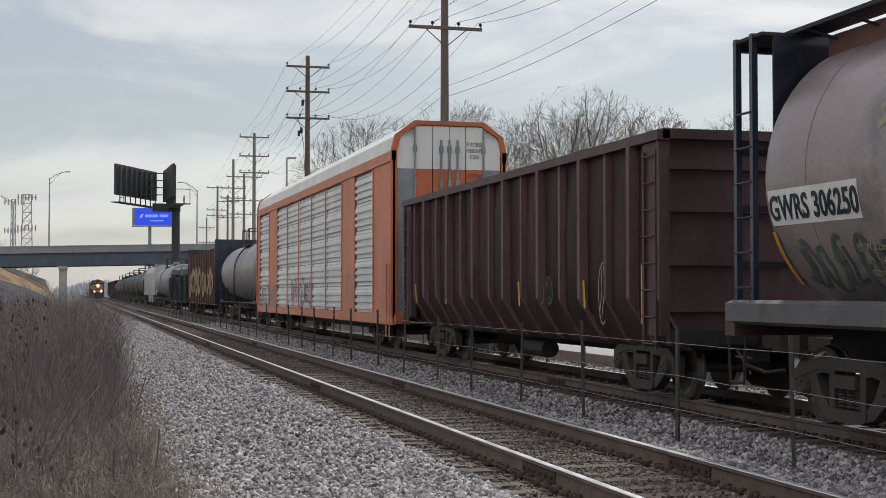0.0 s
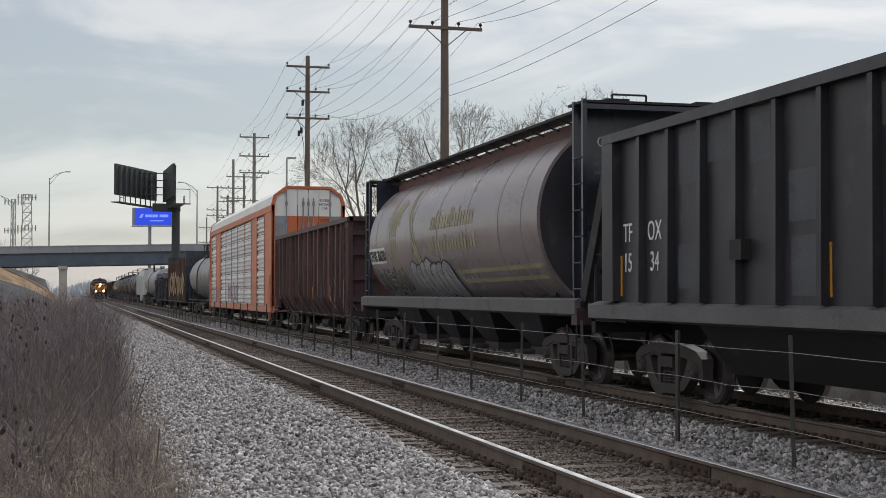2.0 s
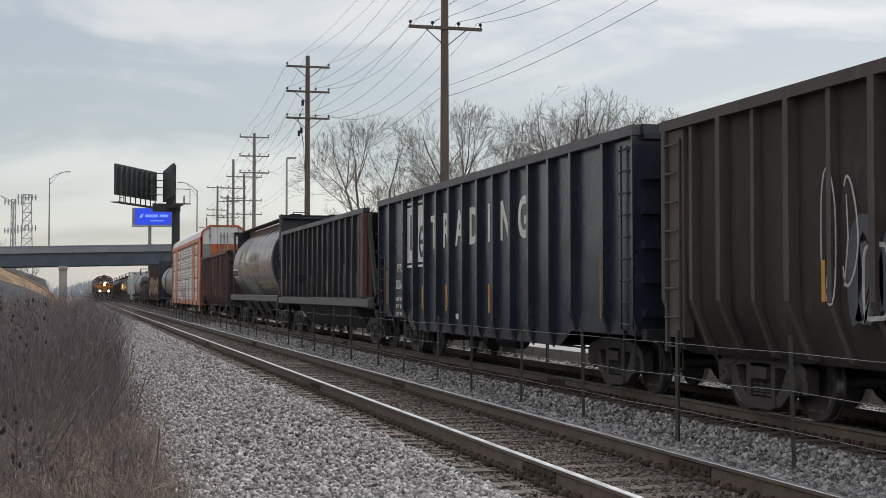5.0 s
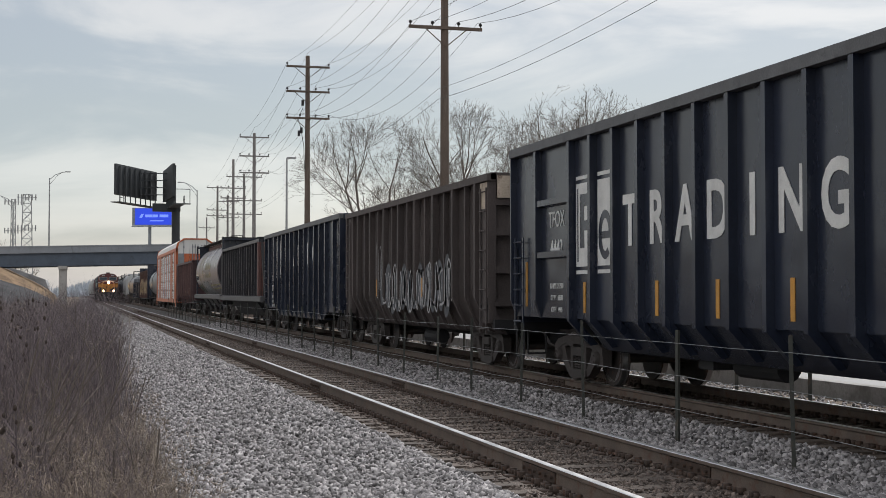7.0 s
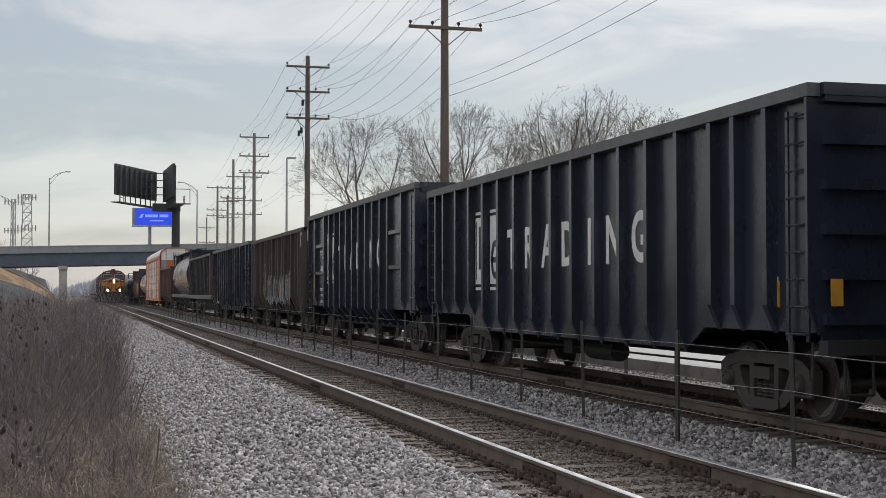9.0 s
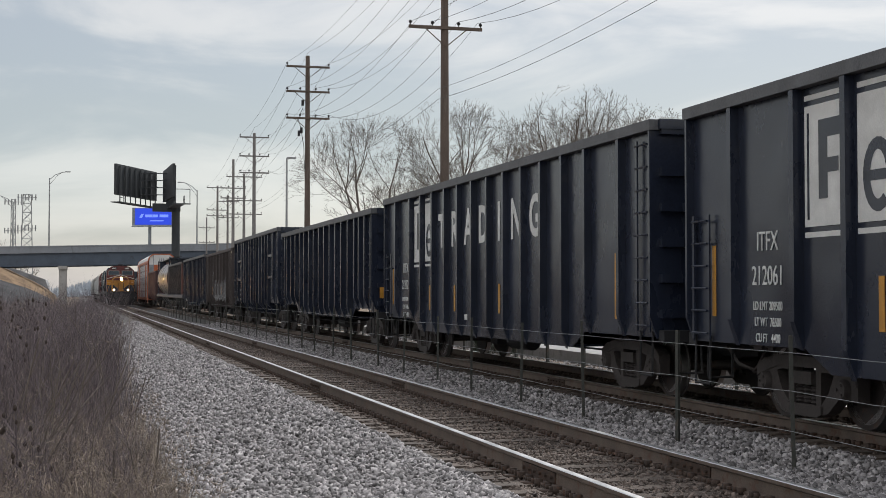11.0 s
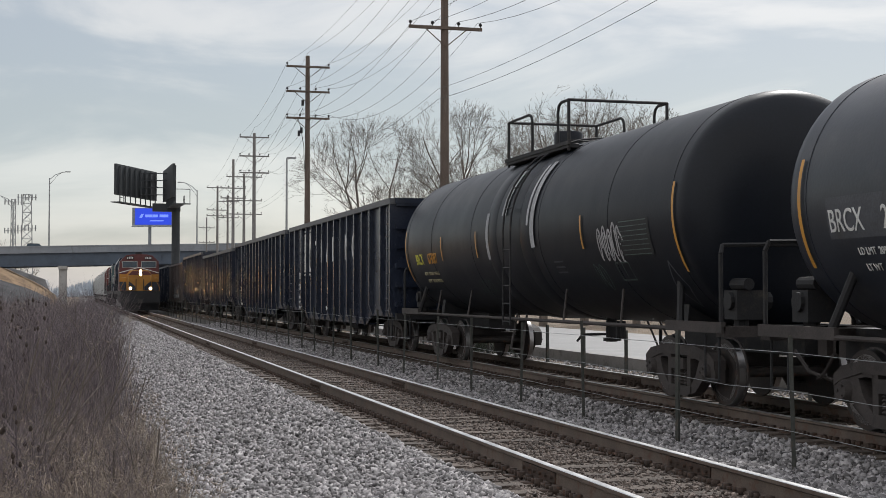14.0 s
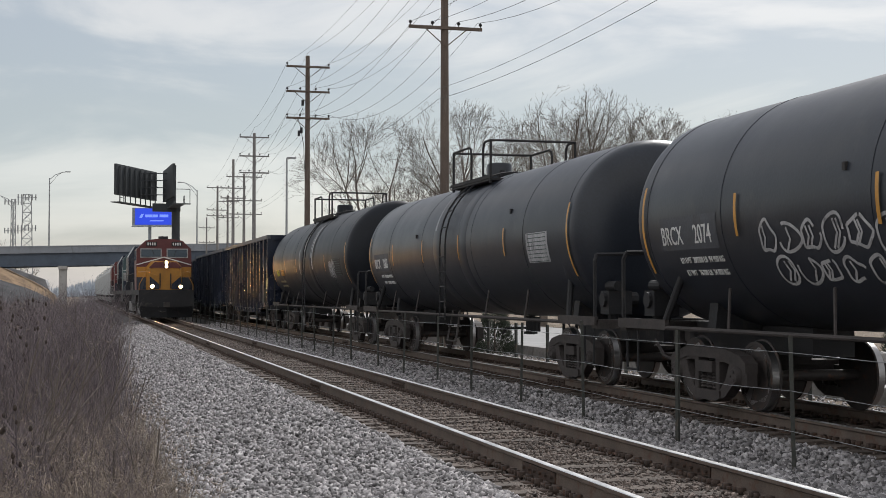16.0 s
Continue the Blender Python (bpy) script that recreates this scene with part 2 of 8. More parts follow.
def lathe(bm, profile, axis="y", centre=(0, 0, 0), n=40, mi=0, caps=True):
    """Turns (along, radius) rows about an axis."""
    cx, cy, cz = centre
    rows = []
    for w, r in profile:
        ring = []
        for i in range(n):
            a = 2 * math.pi * i / n
            u, v = r * math.cos(a), r * math.sin(a)
            p = {"x": (w, u, v), "y": (u, w, v), "z": (u, v, w)}[axis]
            ring.append(bm.verts.new((p[0] + cx, p[1] + cy, p[2] + cz)))
        rows.append(ring)
    for p, q in zip(rows[:-1], rows[1:]):
        for i in range(n):
            j = (i + 1) % n
            f = bm.faces.new((p[i], p[j], q[j], q[i]))
            f.material_index = mi
    for rg in (rows[0], rows[-1]) if caps else ():
        f = bm.faces.new(rg)
        f.material_index = mi


def words(text, size, mat, parent, y, z, x, name="lettering", depth=0.004, align="CENTER", squeeze=1.0, bold=0.0, face=(-1, 0), wrap=None):
    """Painted lettering on a side that faces face (x, y), with the middle of its foot at (x, y, z) in the parent's space."""
    cu = bpy.data.curves.new(name, "FONT")
    cu.body, cu.size, cu.align_x, cu.extrude, cu.resolution_u = text, size, align, depth, 4
    cu.offset = bold
    tmp = bpy.data.objects.new(name, cu)
    me = bpy.data.meshes.new_from_object(tmp)
    bpy.data.objects.remove(tmp)
    bpy.data.curves.remove(cu)
    if face == (-1, 0):
        basis = Matrix(((0, 0, -1, 0), (-squeeze, 0, 0, 0), (0, 1, 0, 0), (0, 0, 0, 1)))
    else:  # facing -y
        basis = Matrix(((squeeze, 0, 0, 0), (0, 0, -1, 0), (0, 1, 0, 0), (0, 0, 0, 1)))
    me.transform(Matrix.Translation((x, y, z)) @ basis)
    if wrap:                    # lay it round a shell: radius across, radius up, height of the axis
        ra, rb, zc = wrap
        for v in me.vertices:
            a = (v.co.z - zc) / rb
            lift = -ra - v.co.x
            v.co.x, v.co.z = -(ra + lift) * math.cos(a), zc + (rb + lift) * math.sin(a)
    me.materials.append(mat)
    ob = new(name, me)
    ob.parent = parent
    return ob


def ribbon(bm, pts, width, place):
    """A flat painted stroke along pts (u, v); place(u, v, lift) puts it on the surface."""
    dense = [pts[0]]           # short steps, so that the stroke follows a curved shell
    for (u0, v0), (u1, v1) in zip(pts[:-1], pts[1:]):
        m = max(1, int(abs(v1 - v0) / 0.12 + 0.99))
        dense += [(u0 + (u1 - u0) * i / m, v0 + (v1 - v0) * i / m) for i in range(1, m + 1)]
    pts = dense
    n = len(pts)
    rows = []
    for i, (u, v) in enumerate(pts):
        a, b = pts[max(i - 1, 0)], pts[min(i + 1, n - 1)]
        d = Vector((b[0] - a[0], b[1] - a[1]))
        d = d.normalized() if d.length > 1e-6 else Vector((1, 0))
        o = Vector((-d.y, d.x)) * width / 2
        rows.append((bm.verts.new(place(u + o.x, v + o.y)), bm.verts.new(place(u - o.x, v - o.y))))
    for p, q in zip(rows[:-1], rows[1:]):
        bm.faces.new((p[0], p[1], q[1], q[0]))


def shell_place(ra, rb, zc, lift=0.006):
    def place(u, v):
        a = (v - zc) / rb
        return (-(ra + lift) * math.cos(a), u, zc + (rb + lift) * math.sin(a))
    return place


def wall_place(x):
    return lambda u, v: (x, u, v)


def scrawl(car, mat, y0, y1, z0, z1, glyphs, width, seed, place, label, name="spray_tag"):
    """Sprayed loops and hooks that say nothing."""
    rng = random.Random(seed)
    step = (y0 - y1) / glyphs
    for g in range(glyphs):
        bm = bmesh.new()
        cy, cz = y0 - step * (g + 0.5), (z0 + z1) / 2 + rng.uniform(-0.05, 0.05) * (z1 - z0)
        ry, rz = abs(step) * rng.uniform(0.36, 0.52), (z1 - z0) / 2 * rng.uniform(0.75, 1.0)
        ph, turn, k = rng.uniform(0, 6), rng.uniform(4.2, 6.6), rng.choice((1, 2, 2, 3))
        pts = []
        for i in range(26):
            a = ph + turn * i / 25
            pts.append((cy + ry * math.cos(a) * (1 - 0.18 * math.cos(k * a)), cz + rz * math.sin(a) * (1 + 0.22 * math.sin(k * a + ph))))
        ribbon(bm, pts, width, place)
        for _ in range(rng.choice((1, 2, 2))):
            a = rng.uniform(-0.5, 0.5)
            ribbon(bm, [(cy + ry * a, cz + rz * 0.8), (cy + ry * (a - 0.2), cz), (cy + ry * (a + 0.35), cz - rz * 0.9)], width * 0.85, place)
        part(name, bm, mat, car, label)


# a mesh of many like pieces, made from arrays
def swarm(name, verts, faces, mat, label, category, kind="stuff", parent=None):
    me = bpy.data.meshes.new(name)
    nv, nf, k = len(verts), len(faces), faces.shape[1]
    me.vertices.add(nv)
    me.vertices.foreach_set("co", np.ascontiguousarray(verts, dtype=np.float32).ravel())
    me.loops.add(nf * k)
    me.loops.foreach_set("vertex_index", np.ascontiguousarray(faces, dtype=np.int32).ravel())
    me.polygons.add(nf)
    me.polygons.foreach_set("loop_start", np.arange(0, nf * k, k, dtype=np.int32))
    me.update(calc_edges=True)
    me.materials.append(mat)
    ob = new(name, me)
    tagged(ob, label, category if parent is None else "", "", kind)
    if parent is not None:
        ob.parent = parent
    return ob


CUBE = np.array([(-1, -1, -1), (1, -1, -1), (1, 1, -1), (-1, 1, -1), (-1, -1, 1), (1, -1, 1), (1, 1, 1), (-1, 1, 1)], float)
CUBE_F = np.array([(0, 3, 2, 1), (4, 5, 6, 7), (0, 1, 5, 4), (1, 2, 6, 5), (2, 3, 7, 6), (3, 0, 4, 7)])


def stones(name, rng, xyz, size, mat, label):
    """Angular crushed stones at the places xyz."""
    n = len(xyz)
    v = CUBE[None] * (0.6 + rng.uniform(0.0, 0.45, (n, 8, 1))) * rng.uniform(0.38, 1.25, (n, 1, 3))
    v += rng.normal(0, 0.12, (n, 8, 3))
    v *= (size * 0.5)[:, None, None]
    q = rng.normal(size=(n, 4))
    q /= np.linalg.norm(q, axis=1)[:, None]
    w, x, y, z = q.T
    r = np.stack([1 - 2 * (y * y + z * z), 2 * (x * y - w * z), 2 * (x * z + w * y), 2 * (x * y + w * z), 1 - 2 * (x * x + z * z), 2 * (y * z - w * x),
                  2 * (x * z - w * y), 2 * (y * z + w * x), 1 - 2 * (x * x + y * y)], 1).reshape(n, 3, 3)
    v = np.einsum("nij,nkj->nki", r, v) + xyz[:, None, :]
    f = (CUBE_F[None] + 8 * np.arange(n)[:, None, None]).reshape(-1, 4)
    return swarm(name, v.reshape(-1, 3), f, mat, label, "ballast")
# ---- ground, tracks ----
NEAR, FAR = 4.88, 9.40          # track centres; rail tops at z = 0
GROUND_Z = -0.62


def section(x):
    """Height of the ballast and ground across the line."""
    pts = [(-400, -1.2), (-9, -1.0), (-3, -0.75), (0.4, -0.58), (1.6, -0.50), (2.7, -0.36), (3.45, -0.215), (6.35, -0.20), (7.2, -0.33), (7.9, -0.215),
           (10.9, -0.215), (11.8, -0.45), (13.2, -0.55), (400, -0.6)]
    for (a, p), (b, q) in zip(pts[:-1], pts[1:]):
        if a <= x <= b:
            return p + (q - p) * (x - a) / (b - a)
    return -1.2


def ground_material():
    m = material("ballast_and_soil", (0.20, 0.19, 0.18), 0.95, 0, 0.35, 0.6, 22, (0.13, 0.105, 0.085), 0.3, bump=0.9)
    n, l = m.node_tree.nodes, m.node_tree.links
    bsdf = n["Principled BSDF"]
    tc = n.new("ShaderNodeTexCoord")
    cells = n.new("ShaderNodeTexVoronoi")
    cells.inputs["Scale"].default_value = 17
    l.new(tc.outputs["Object"], cells.inputs["Vector"])
    sep = n.new("ShaderNodeSeparateXYZ")
    l.new(tc.outputs["Object"], sep.inputs[0])
    # gravel near the line, dry soil and turf further out
    wob = n.new("ShaderNodeTexNoise")
    wob.inputs["Scale"].default_value = 0.5
    l.new(tc.outputs["Object"], wob.inputs["Vector"])
    add = n.new("ShaderNodeMath")
    add.operation = "MULTIPLY_ADD"
    add.inputs[1].default_value = 2.2
    l.new(wob.outputs["Fac"], add.inputs[0])
    l.new(sep.outputs["X"], add.inputs[2])
    left = n.new("ShaderNodeMapRange")
    left.inputs["From Min"].default_value, left.inputs["From Max"].default_value = 1.3, 2.3
    l.new(add.outputs[0], left.inputs["Value"])
    right = n.new("ShaderNodeMapRange")
    right.inputs["From Min"].default_value, right.inputs["From Max"].default_value = 15.5, 13.5
    l.new(add.outputs[0], right.inputs["Value"])
    both_ = n.new("ShaderNodeMath")
    both_.operation = "MULTIPLY"
    l.new(left.outputs[0], both_.inputs[0])
    l.new(right.outputs[0], both_.inputs[1])
    tint = n.new("ShaderNodeMapRange")
    tint.inputs["To Min"].default_value, tint.inputs["To Max"].default_value = 0.45, 1.5
    l.new(cells.outputs["Color"], tint.inputs["Value"])
    gravel = n.new("ShaderNodeVectorMath")
    gravel.operation = "SCALE"
    gravel.inputs[0].default_value = (0.098, 0.091, 0.087)
    l.new(tint.outputs[0], gravel.inputs["Scale"])
    # brown fouled ballast between and beside the rails
    fouled = None
    for centre in (NEAR, FAR):
        away = n.new("ShaderNodeMath")
        away.operation = "SUBTRACT"
        away.inputs[1].default_value = centre
        l.new(sep.outputs["X"], away.inputs[0])
        off = n.new("ShaderNodeMath")
        off.operation = "ABSOLUTE"
        l.new(away.outputs[0], off.inputs[0])
        band = n.new("ShaderNodeMapRange")
        band.interpolation_type = "SMOOTHSTEP"
        band.inputs["From Min"].default_value, band.inputs["From Max"].default_value = 1.55, 0.95
        l.new(off.outputs[0], band.inputs["Value"])
        if fouled is None:
            fouled = band.outputs[0]
        else:
            most = n.new("ShaderNodeMath")
            most.operation = "MAXIMUM"
            l.new(fouled, most.inputs[0])
            l.new(band.outputs[0], most.inputs[1])
            fouled = most.outputs[0]
    brown = n.new("ShaderNodeVectorMath")
    brown.operation = "SCALE"
    brown.inputs[0].default_value = (0.068, 0.052, 0.042)
    l.new(tint.outputs[0], brown.inputs["Scale"])
    bed = n.new("ShaderNodeMix")
    bed.data_type = "RGBA"
    l.new(fouled, bed.inputs["Factor"])
    l.new(gravel.outputs["Vector"], bed.inputs["A"])
    l.new(brown.outputs["Vector"], bed.inputs["B"])
    soil = bsdf.inputs["Base Color"].links[0].from_socket
    dry = n.new("ShaderNodeMix")
    dry.data_type = "RGBA"
    dry.blend_type = "MULTIPLY"
    dry.inputs["Factor"].default_value = 1.0
    l.new(soil, dry.inputs["A"])
    dry.inputs["B"].default_value = (0.85, 0.68, 0.5, 1)
    mix = n.new("ShaderNodeMix")
    mix.data_type = "RGBA"
    l.new(both_.outputs[0], mix.inputs["Factor"])
    l.new(dry.outputs["Result"], mix.inputs["A"])
    l.new(bed.outputs["Result"], mix.inputs["B"])
    l.new(mix.outputs["Result"], bsdf.inputs["Base Color"])
    bump = n.new("ShaderNodeBump")
    bump.inputs["Strength"].default_value, bump.inputs["Distance"].default_value = 0.9, 0.05
    bump.invert = True
    l.new(cells.outputs["Distance"], bump.inputs["Height"])
    l.new(bump.outputs["Normal"], bsdf.inputs["Normal"])
    return m


def build_ground():
    xs = [-1500, -400, -60, -20, -9, -6, -4, -3, -2, -1, -0.3, 0.4, 1, 1.6, 2.1, 2.7, 3.1, 3.45, 3.9, 4.4, 4.88, 5.4, 5.9, 6.35, 6.8, 7.2, 7.55, 7.9, 8.4, 8.9, 9.4,
          9.9, 10.4, 10.9, 11.4, 11.8, 12.5, 13.2, 15, 20, 40, 120, 400, 2000]
    ys = [-200, -60, -20] + [k * 2.0 for k in range(-5, 40)] + [90, 110, 140, 180, 240, 320, 450, 700, 1200, 2000, 3500]
    bm = bmesh.new()
    grid = [[bm.verts.new((x, y, section(x) + (0.05 * noise.noise((x * 0.6, y * 0.35, 0)) if -30 < x < 3 or x > 12 else 0.0))) for x in xs] for y in ys]
    for a, b in zip(grid[:-1], grid[1:]):
        for i in range(len(xs) - 1):
            bm.faces.new((a[i], a[i + 1], b[i + 1], b[i]))
    solid("ground", bm, ground_material(), "grey crushed-stone ballast bed with dry soil beside it", "ground", kind="structure", smooth=60)


def rail_outline(c):
    return [(c - 0.076, -0.185), (c + 0.076, -0.185), (c + 0.076, -0.168), (c + 0.016, -0.150), (c + 0.011, -0.05), (c + 0.036, -0.036), (c + 0.036, -0.006),
            (c + 0.028, 0.0), (c - 0.028, 0.0), (c - 0.036, -0.006), (c - 0.036, -0.036), (c - 0.011, -0.05), (c - 0.016, -0.150), (c - 0.076, -0.168)]


def build_track(name, centre, label, near_ties, seed):
    track = thing(name, label, "railway track", kind="structure")
    rng = random.Random(seed)
    for side in (-1, 1):
        c = centre + side * 0.7525
        bm = bmesh.new()
        prism(bm, rail_outline(c), "y", -40, 1500)
        for f in bm.faces:
            if f.normal.z > 0.2 or all(v.co.z > -0.037 for v in f.verts):
                f.material_index = 1 if all(v.co.z > -0.007 for v in f.verts) else 0
        rail = part("rail", bm, [M_RAIL, M_RAILHEAD], track, "steel rail with a bright polished head")
        bm = bmesh.new()
        for y in (11.85, 23.9, 44.4, 68.8):        # bolted joint bars
            for s in (-1, 1):
                box(bm, (c + s * 0.016 - 0.012, y - 0.45, -0.145), (c + s * 0.016 + 0.012, y + 0.45, -0.05))
                for k in range(6):
                    bar(bm, (c + s * 0.028, y - 0.38 + 0.152 * k, -0.098), (c + s * 0.052, y - 0.38 + 0.152 * k, -0.098), 0.017, 6)
        part("joint_bar", bm, M_ANCHOR, track)
    # tie plates, spike heads and rail anchors at each tie
    v, f = [], []
    base = np.array(CUBE_F)

    def piece(lo, hi):
        lo, hi = np.array(lo), np.array(hi)
        f.append(base + 8 * len(v))
        v.append((lo + hi) / 2 + CUBE * (hi - lo) / 2)
    ties = []
    y = -6.0
    while y < 700:
        ties.append((y, rng.gauss(0, 0.02), rng.gauss(0, 0.6), rng.gauss(0, 0.012)))
        y += 0.495
    for y, dx, turn, dz in ties:
        if y > 130:
            break
        for side in (-1, 1):
            c = centre + side * 0.7525
            piece((c - 0.19, y - 0.09, -0.200), (c + 0.19, y + 0.09, -0.180))
            for s in (-1, 1):
                if y < 60:
                    for q in (-0.05, 0.05):
                        h = rng.uniform(0.0, 0.025)
                        piece((c + s * 0.095 - 0.022, y + q - 0.018, -0.19), (c + s * 0.095 + 0.022, y + q + 0.018, -0.15 + h))
                for q in (-0.135, 0.135):
                    piece((c + s * 0.075 - 0.035, y + q - 0.03, -0.205), (c + s * 0.075 + 0.03, y + q + 0.03, -0.135))
    swarm("tie_plate", np.concatenate(v), np.concatenate(f), M_ANCHOR, "rusty tie plates, spikes and rail anchors", "", "stuff", track)
    bm = bmesh.new()
    box(bm, (-1.30, -0.115, -0.385), (1.30, 0.115, -0.195))
    bevelled(bm, 0.012)
    me = mesh_of("tie", bm, M_TIE)
    far_v, far_f = [], []
    for k, (y, dx, turn, dz) in enumerate(ties):
        if k < near_ties:
            shared("tie", me, track, pose(centre + dx, y, dz * 0.5, 0, 0, turn))
        else:
            far_f.append(base + 8 * len(far_v))
            far_v.append(np.array((centre + dx, y, -0.29)) + CUBE * np.array((1.3, 0.115, 0.095)))
    swarm("far_ties", np.concatenate(far_v), np.concatenate(far_f), M_TIE, "weathered timber ties in the distance", "", "stuff", track)
    return track


def build_ballast():
    rng = np.random.default_rng(5)

    def scatter(n, x0, x1, y0, y1, lift, power=1.6):
        x = rng.uniform(x0, x1, n)
        y = y0 + (y1 - y0) * rng.uniform(0, 1, n) ** power
        z = np.array([section(a) for a in x]) + rng.uniform(-0.012, lift, n)
        return np.stack([x, y, z], 1)
    sets = [scatter(92000, 0.55, 3.62, 10.2, 85, 0.035, 2.2), scatter(34000, 6.12, 8.1, 10, 80, 0.03, 2.2), scatter(12000, 10.8, 14.4, 12, 70, 0.03)]
    p = np.concatenate(sets)
    # the stones thin out towards the dry weeds
    keep = rng.uniform(0, 1, len(p)) < np.clip((p[:, 0] - 0.5) / 0.9, 0.08, 1)
    p = p[keep]
    stones("ballast_stones", rng, p, rng.uniform(0.030, 0.068, len(p)), M_STONE, "loose grey crushed ballast stones beside the rails")
    q = np.concatenate([scatter(30000, 3.75, 6.05, 9, 60, 0.012, 2.0), scatter(8000, 8.0, 10.8, 9, 50, 0.005)])
    q[:, 2] += 0.004
    stones("crib_stones", rng, q, rng.uniform(0.018, 0.05, len(q)), M_STONE_DIRTY, "dirty brown crushed stones between the ties")


build_ground()
build_track("track_near", NEAR, "empty railway track on timber ties with shiny rail heads", 300, 3)
build_track("track_far", FAR, "railway track on timber ties under the freight train", 120, 4)
build_ballast()
# ---- trucks (bogies) shared by the freight cars ----
MOVERS = []         # (thing, place along the line at 0 s, speed, lateral place, heading)
WHEELSETS = []      # (wheelset, turn direction)


def wheelset_mesh():
    bm = bmesh.new()
    for s in (-1, 1):
        x = s * 0.7525
        lathe(bm, [(x - 0.068 * s, 0.10), (x - 0.068 * s, 0.475), (x - 0.045 * s, 0.483), (x - 0.03 * s, 0.462)], "x", n=32)
        lathe(bm, [(x - 0.03 * s, 0.462), (x + 0.065 * s, 0.454)], "x", n=32, mi=1)
        lathe(bm, [(x + 0.065 * s, 0.454), (x + 0.068 * s, 0.40), (x + 0.03 * s, 0.37), (x + 0.022 * s, 0.20), (x + 0.075 * s, 0.14), (x + 0.09 * s, 0.10)], "x", n=32)
        for k in range(4):      # chalk and paint marks make the turning show
            a = k * math.pi / 2 + 0.4
            c = Vector((x + 0.036 * s, 0.30 * math.cos(a), 0.30 * math.sin(a)))
            box(bm, c - Vector((0.012, 0.022, 0.022)), c + Vector((0.012, 0.022, 0.022)))
    bar(bm, (-1.0, 0, 0), (1.0, 0, 0), 0.075, 12)
    return mesh_of("wheelset", bm, [M_WHEEL, M_TREAD], 40)


def side_frame_mesh():
    """Cast side frame: top chord, two windows, a spring pocket and journal boxes (along y, at x = 0)."""
    bm = bmesh.new()
    w = 0.075
    prism(bm, [(-1.13, 0.50), (-1.13, 0.63), (-0.96, 0.73), (-0.56, 0.80), (0.56, 0.80), (0.96, 0.73), (1.13, 0.63), (1.13, 0.50), (0.98, 0.57), (0.58, 0.665),
               (-0.58, 0.665), (-0.98, 0.57)], "x", -0.09, 0.09)
    prism(bm, [(-0.40, 0.135), (-0.30, 0.095), (0.30, 0.095), (0.40, 0.135), (0.40, 0.235), (-0.40, 0.235)], "x", -0.10, 0.10)
    for e in (-1, 1):
        for seg in ([(1.01, 0.33), (1.01, 0.60), (1.14, 0.60), (1.14, 0.33)], [(0.84, 0.62), (0.68, 0.66), (0.54, 0.40), (0.37, 0.24), (0.37, 0.12), (0.52, 0.16), (0.78, 0.36)],
                    [(0.26, 0.21), (0.26, 0.69), (0.37, 0.69), (0.37, 0.21)], [(0.36, 0.62), (0.36, 0.69), (0.72, 0.69), (0.66, 0.60), (0.50, 0.63)]):
            prism(bm, [(e * u, v) for u, v in seg], "x", -w, w)
    bevelled(bm, 0.014)
    return mesh_of("side_frame", bm, M_TRUCK)


def truck_meshes():
    out = {"wheelset": wheelset_mesh(), "side_frame": side_frame_mesh()}
    bm = bmesh.new()
    lathe(bm, [(0.24 + 0.022 * k, 0.078 if k % 2 else 0.055) for k in range(11)], "z", (0, 0, 0), 12)
    out["spring"] = mesh_of("spring", bm, M_TRUCK, 25)
    bm = bmesh.new()
    box(bm, (-1.11, -0.21, 0.47), (1.11, 0.21, 0.62))
    box(bm, (-0.35, -0.3, 0.56), (0.35, 0.3, 0.78))
    bevelled(bm, 0.02)
    out["bolster"] = mesh_of("bolster", bm, M_TRUCK)
    bm = bmesh.new()
    lathe(bm, [(-0.15, 0.05), (-0.148, 0.095), (-0.12, 0.12), (-0.08, 0.125), (-0.07, 0.145), (0.05, 0.145), (0.08, 0.085)], "x", n=18)
    box(bm, (-0.07, -0.13, 0.03), (0.07, 0.13, 0.17))
    for k in range(3):
        a = k * 2.094
        bar(bm, (-0.165, 0.06 * math.cos(a), 0.06 * math.sin(a)), (-0.145, 0.06 * math.cos(a), 0.06 * math.sin(a)), 0.018, 6)
    out["bearing"] = mesh_of("bearing", bm, M_TRUCK, 40)
    bm = bmesh.new()
    box(bm, (-0.80, -0.05, 0.36), (0.80, 0.05, 0.46))
    for s in (-1, 1):
        box(bm, (s * 0.75 - 0.06, -0.06, 0.30), (s * 0.75 + 0.06, 0.10, 0.56))
    out["brake_beam"] = mesh_of("brake_beam", bm, M_TRUCK)
    return out


TRUCK = truck_meshes()


def add_truck(car, y, base=1.78):
    truck = new("truck")
    truck.parent = car
    truck.matrix_basis = pose(0, y, 0)
    tagged(truck, "grimy cast-steel truck with coil springs")
    for s in (-1, 1):
        shared("side_frame", TRUCK["side_frame"], truck, pose(s * 1.0, 0, 0))
        for y_ in (-0.17, 0.0, 0.17):
            shared("spring", TRUCK["spring"], truck, pose(s * 1.0, y_, 0))
        for e in (-1, 1):
            shared("bearing", TRUCK["bearing"], truck, pose(s * 1.0, e * base / 2, 0.457, 0, 0, 0 if s < 0 else 180))
    shared("bolster", TRUCK["bolster"], truck, pose(0, 0, 0))
    for e in (-1, 1):
        shared("brake_beam", TRUCK["brake_beam"], truck, pose(0, e * 0.36, 0, 0, 0, 0 if e > 0 else 180))
        w = shared("wheelset", TRUCK["wheelset"], truck, pose(0, e * base / 2, 0.457))
        WHEELSETS.append((w, car))
    return truck


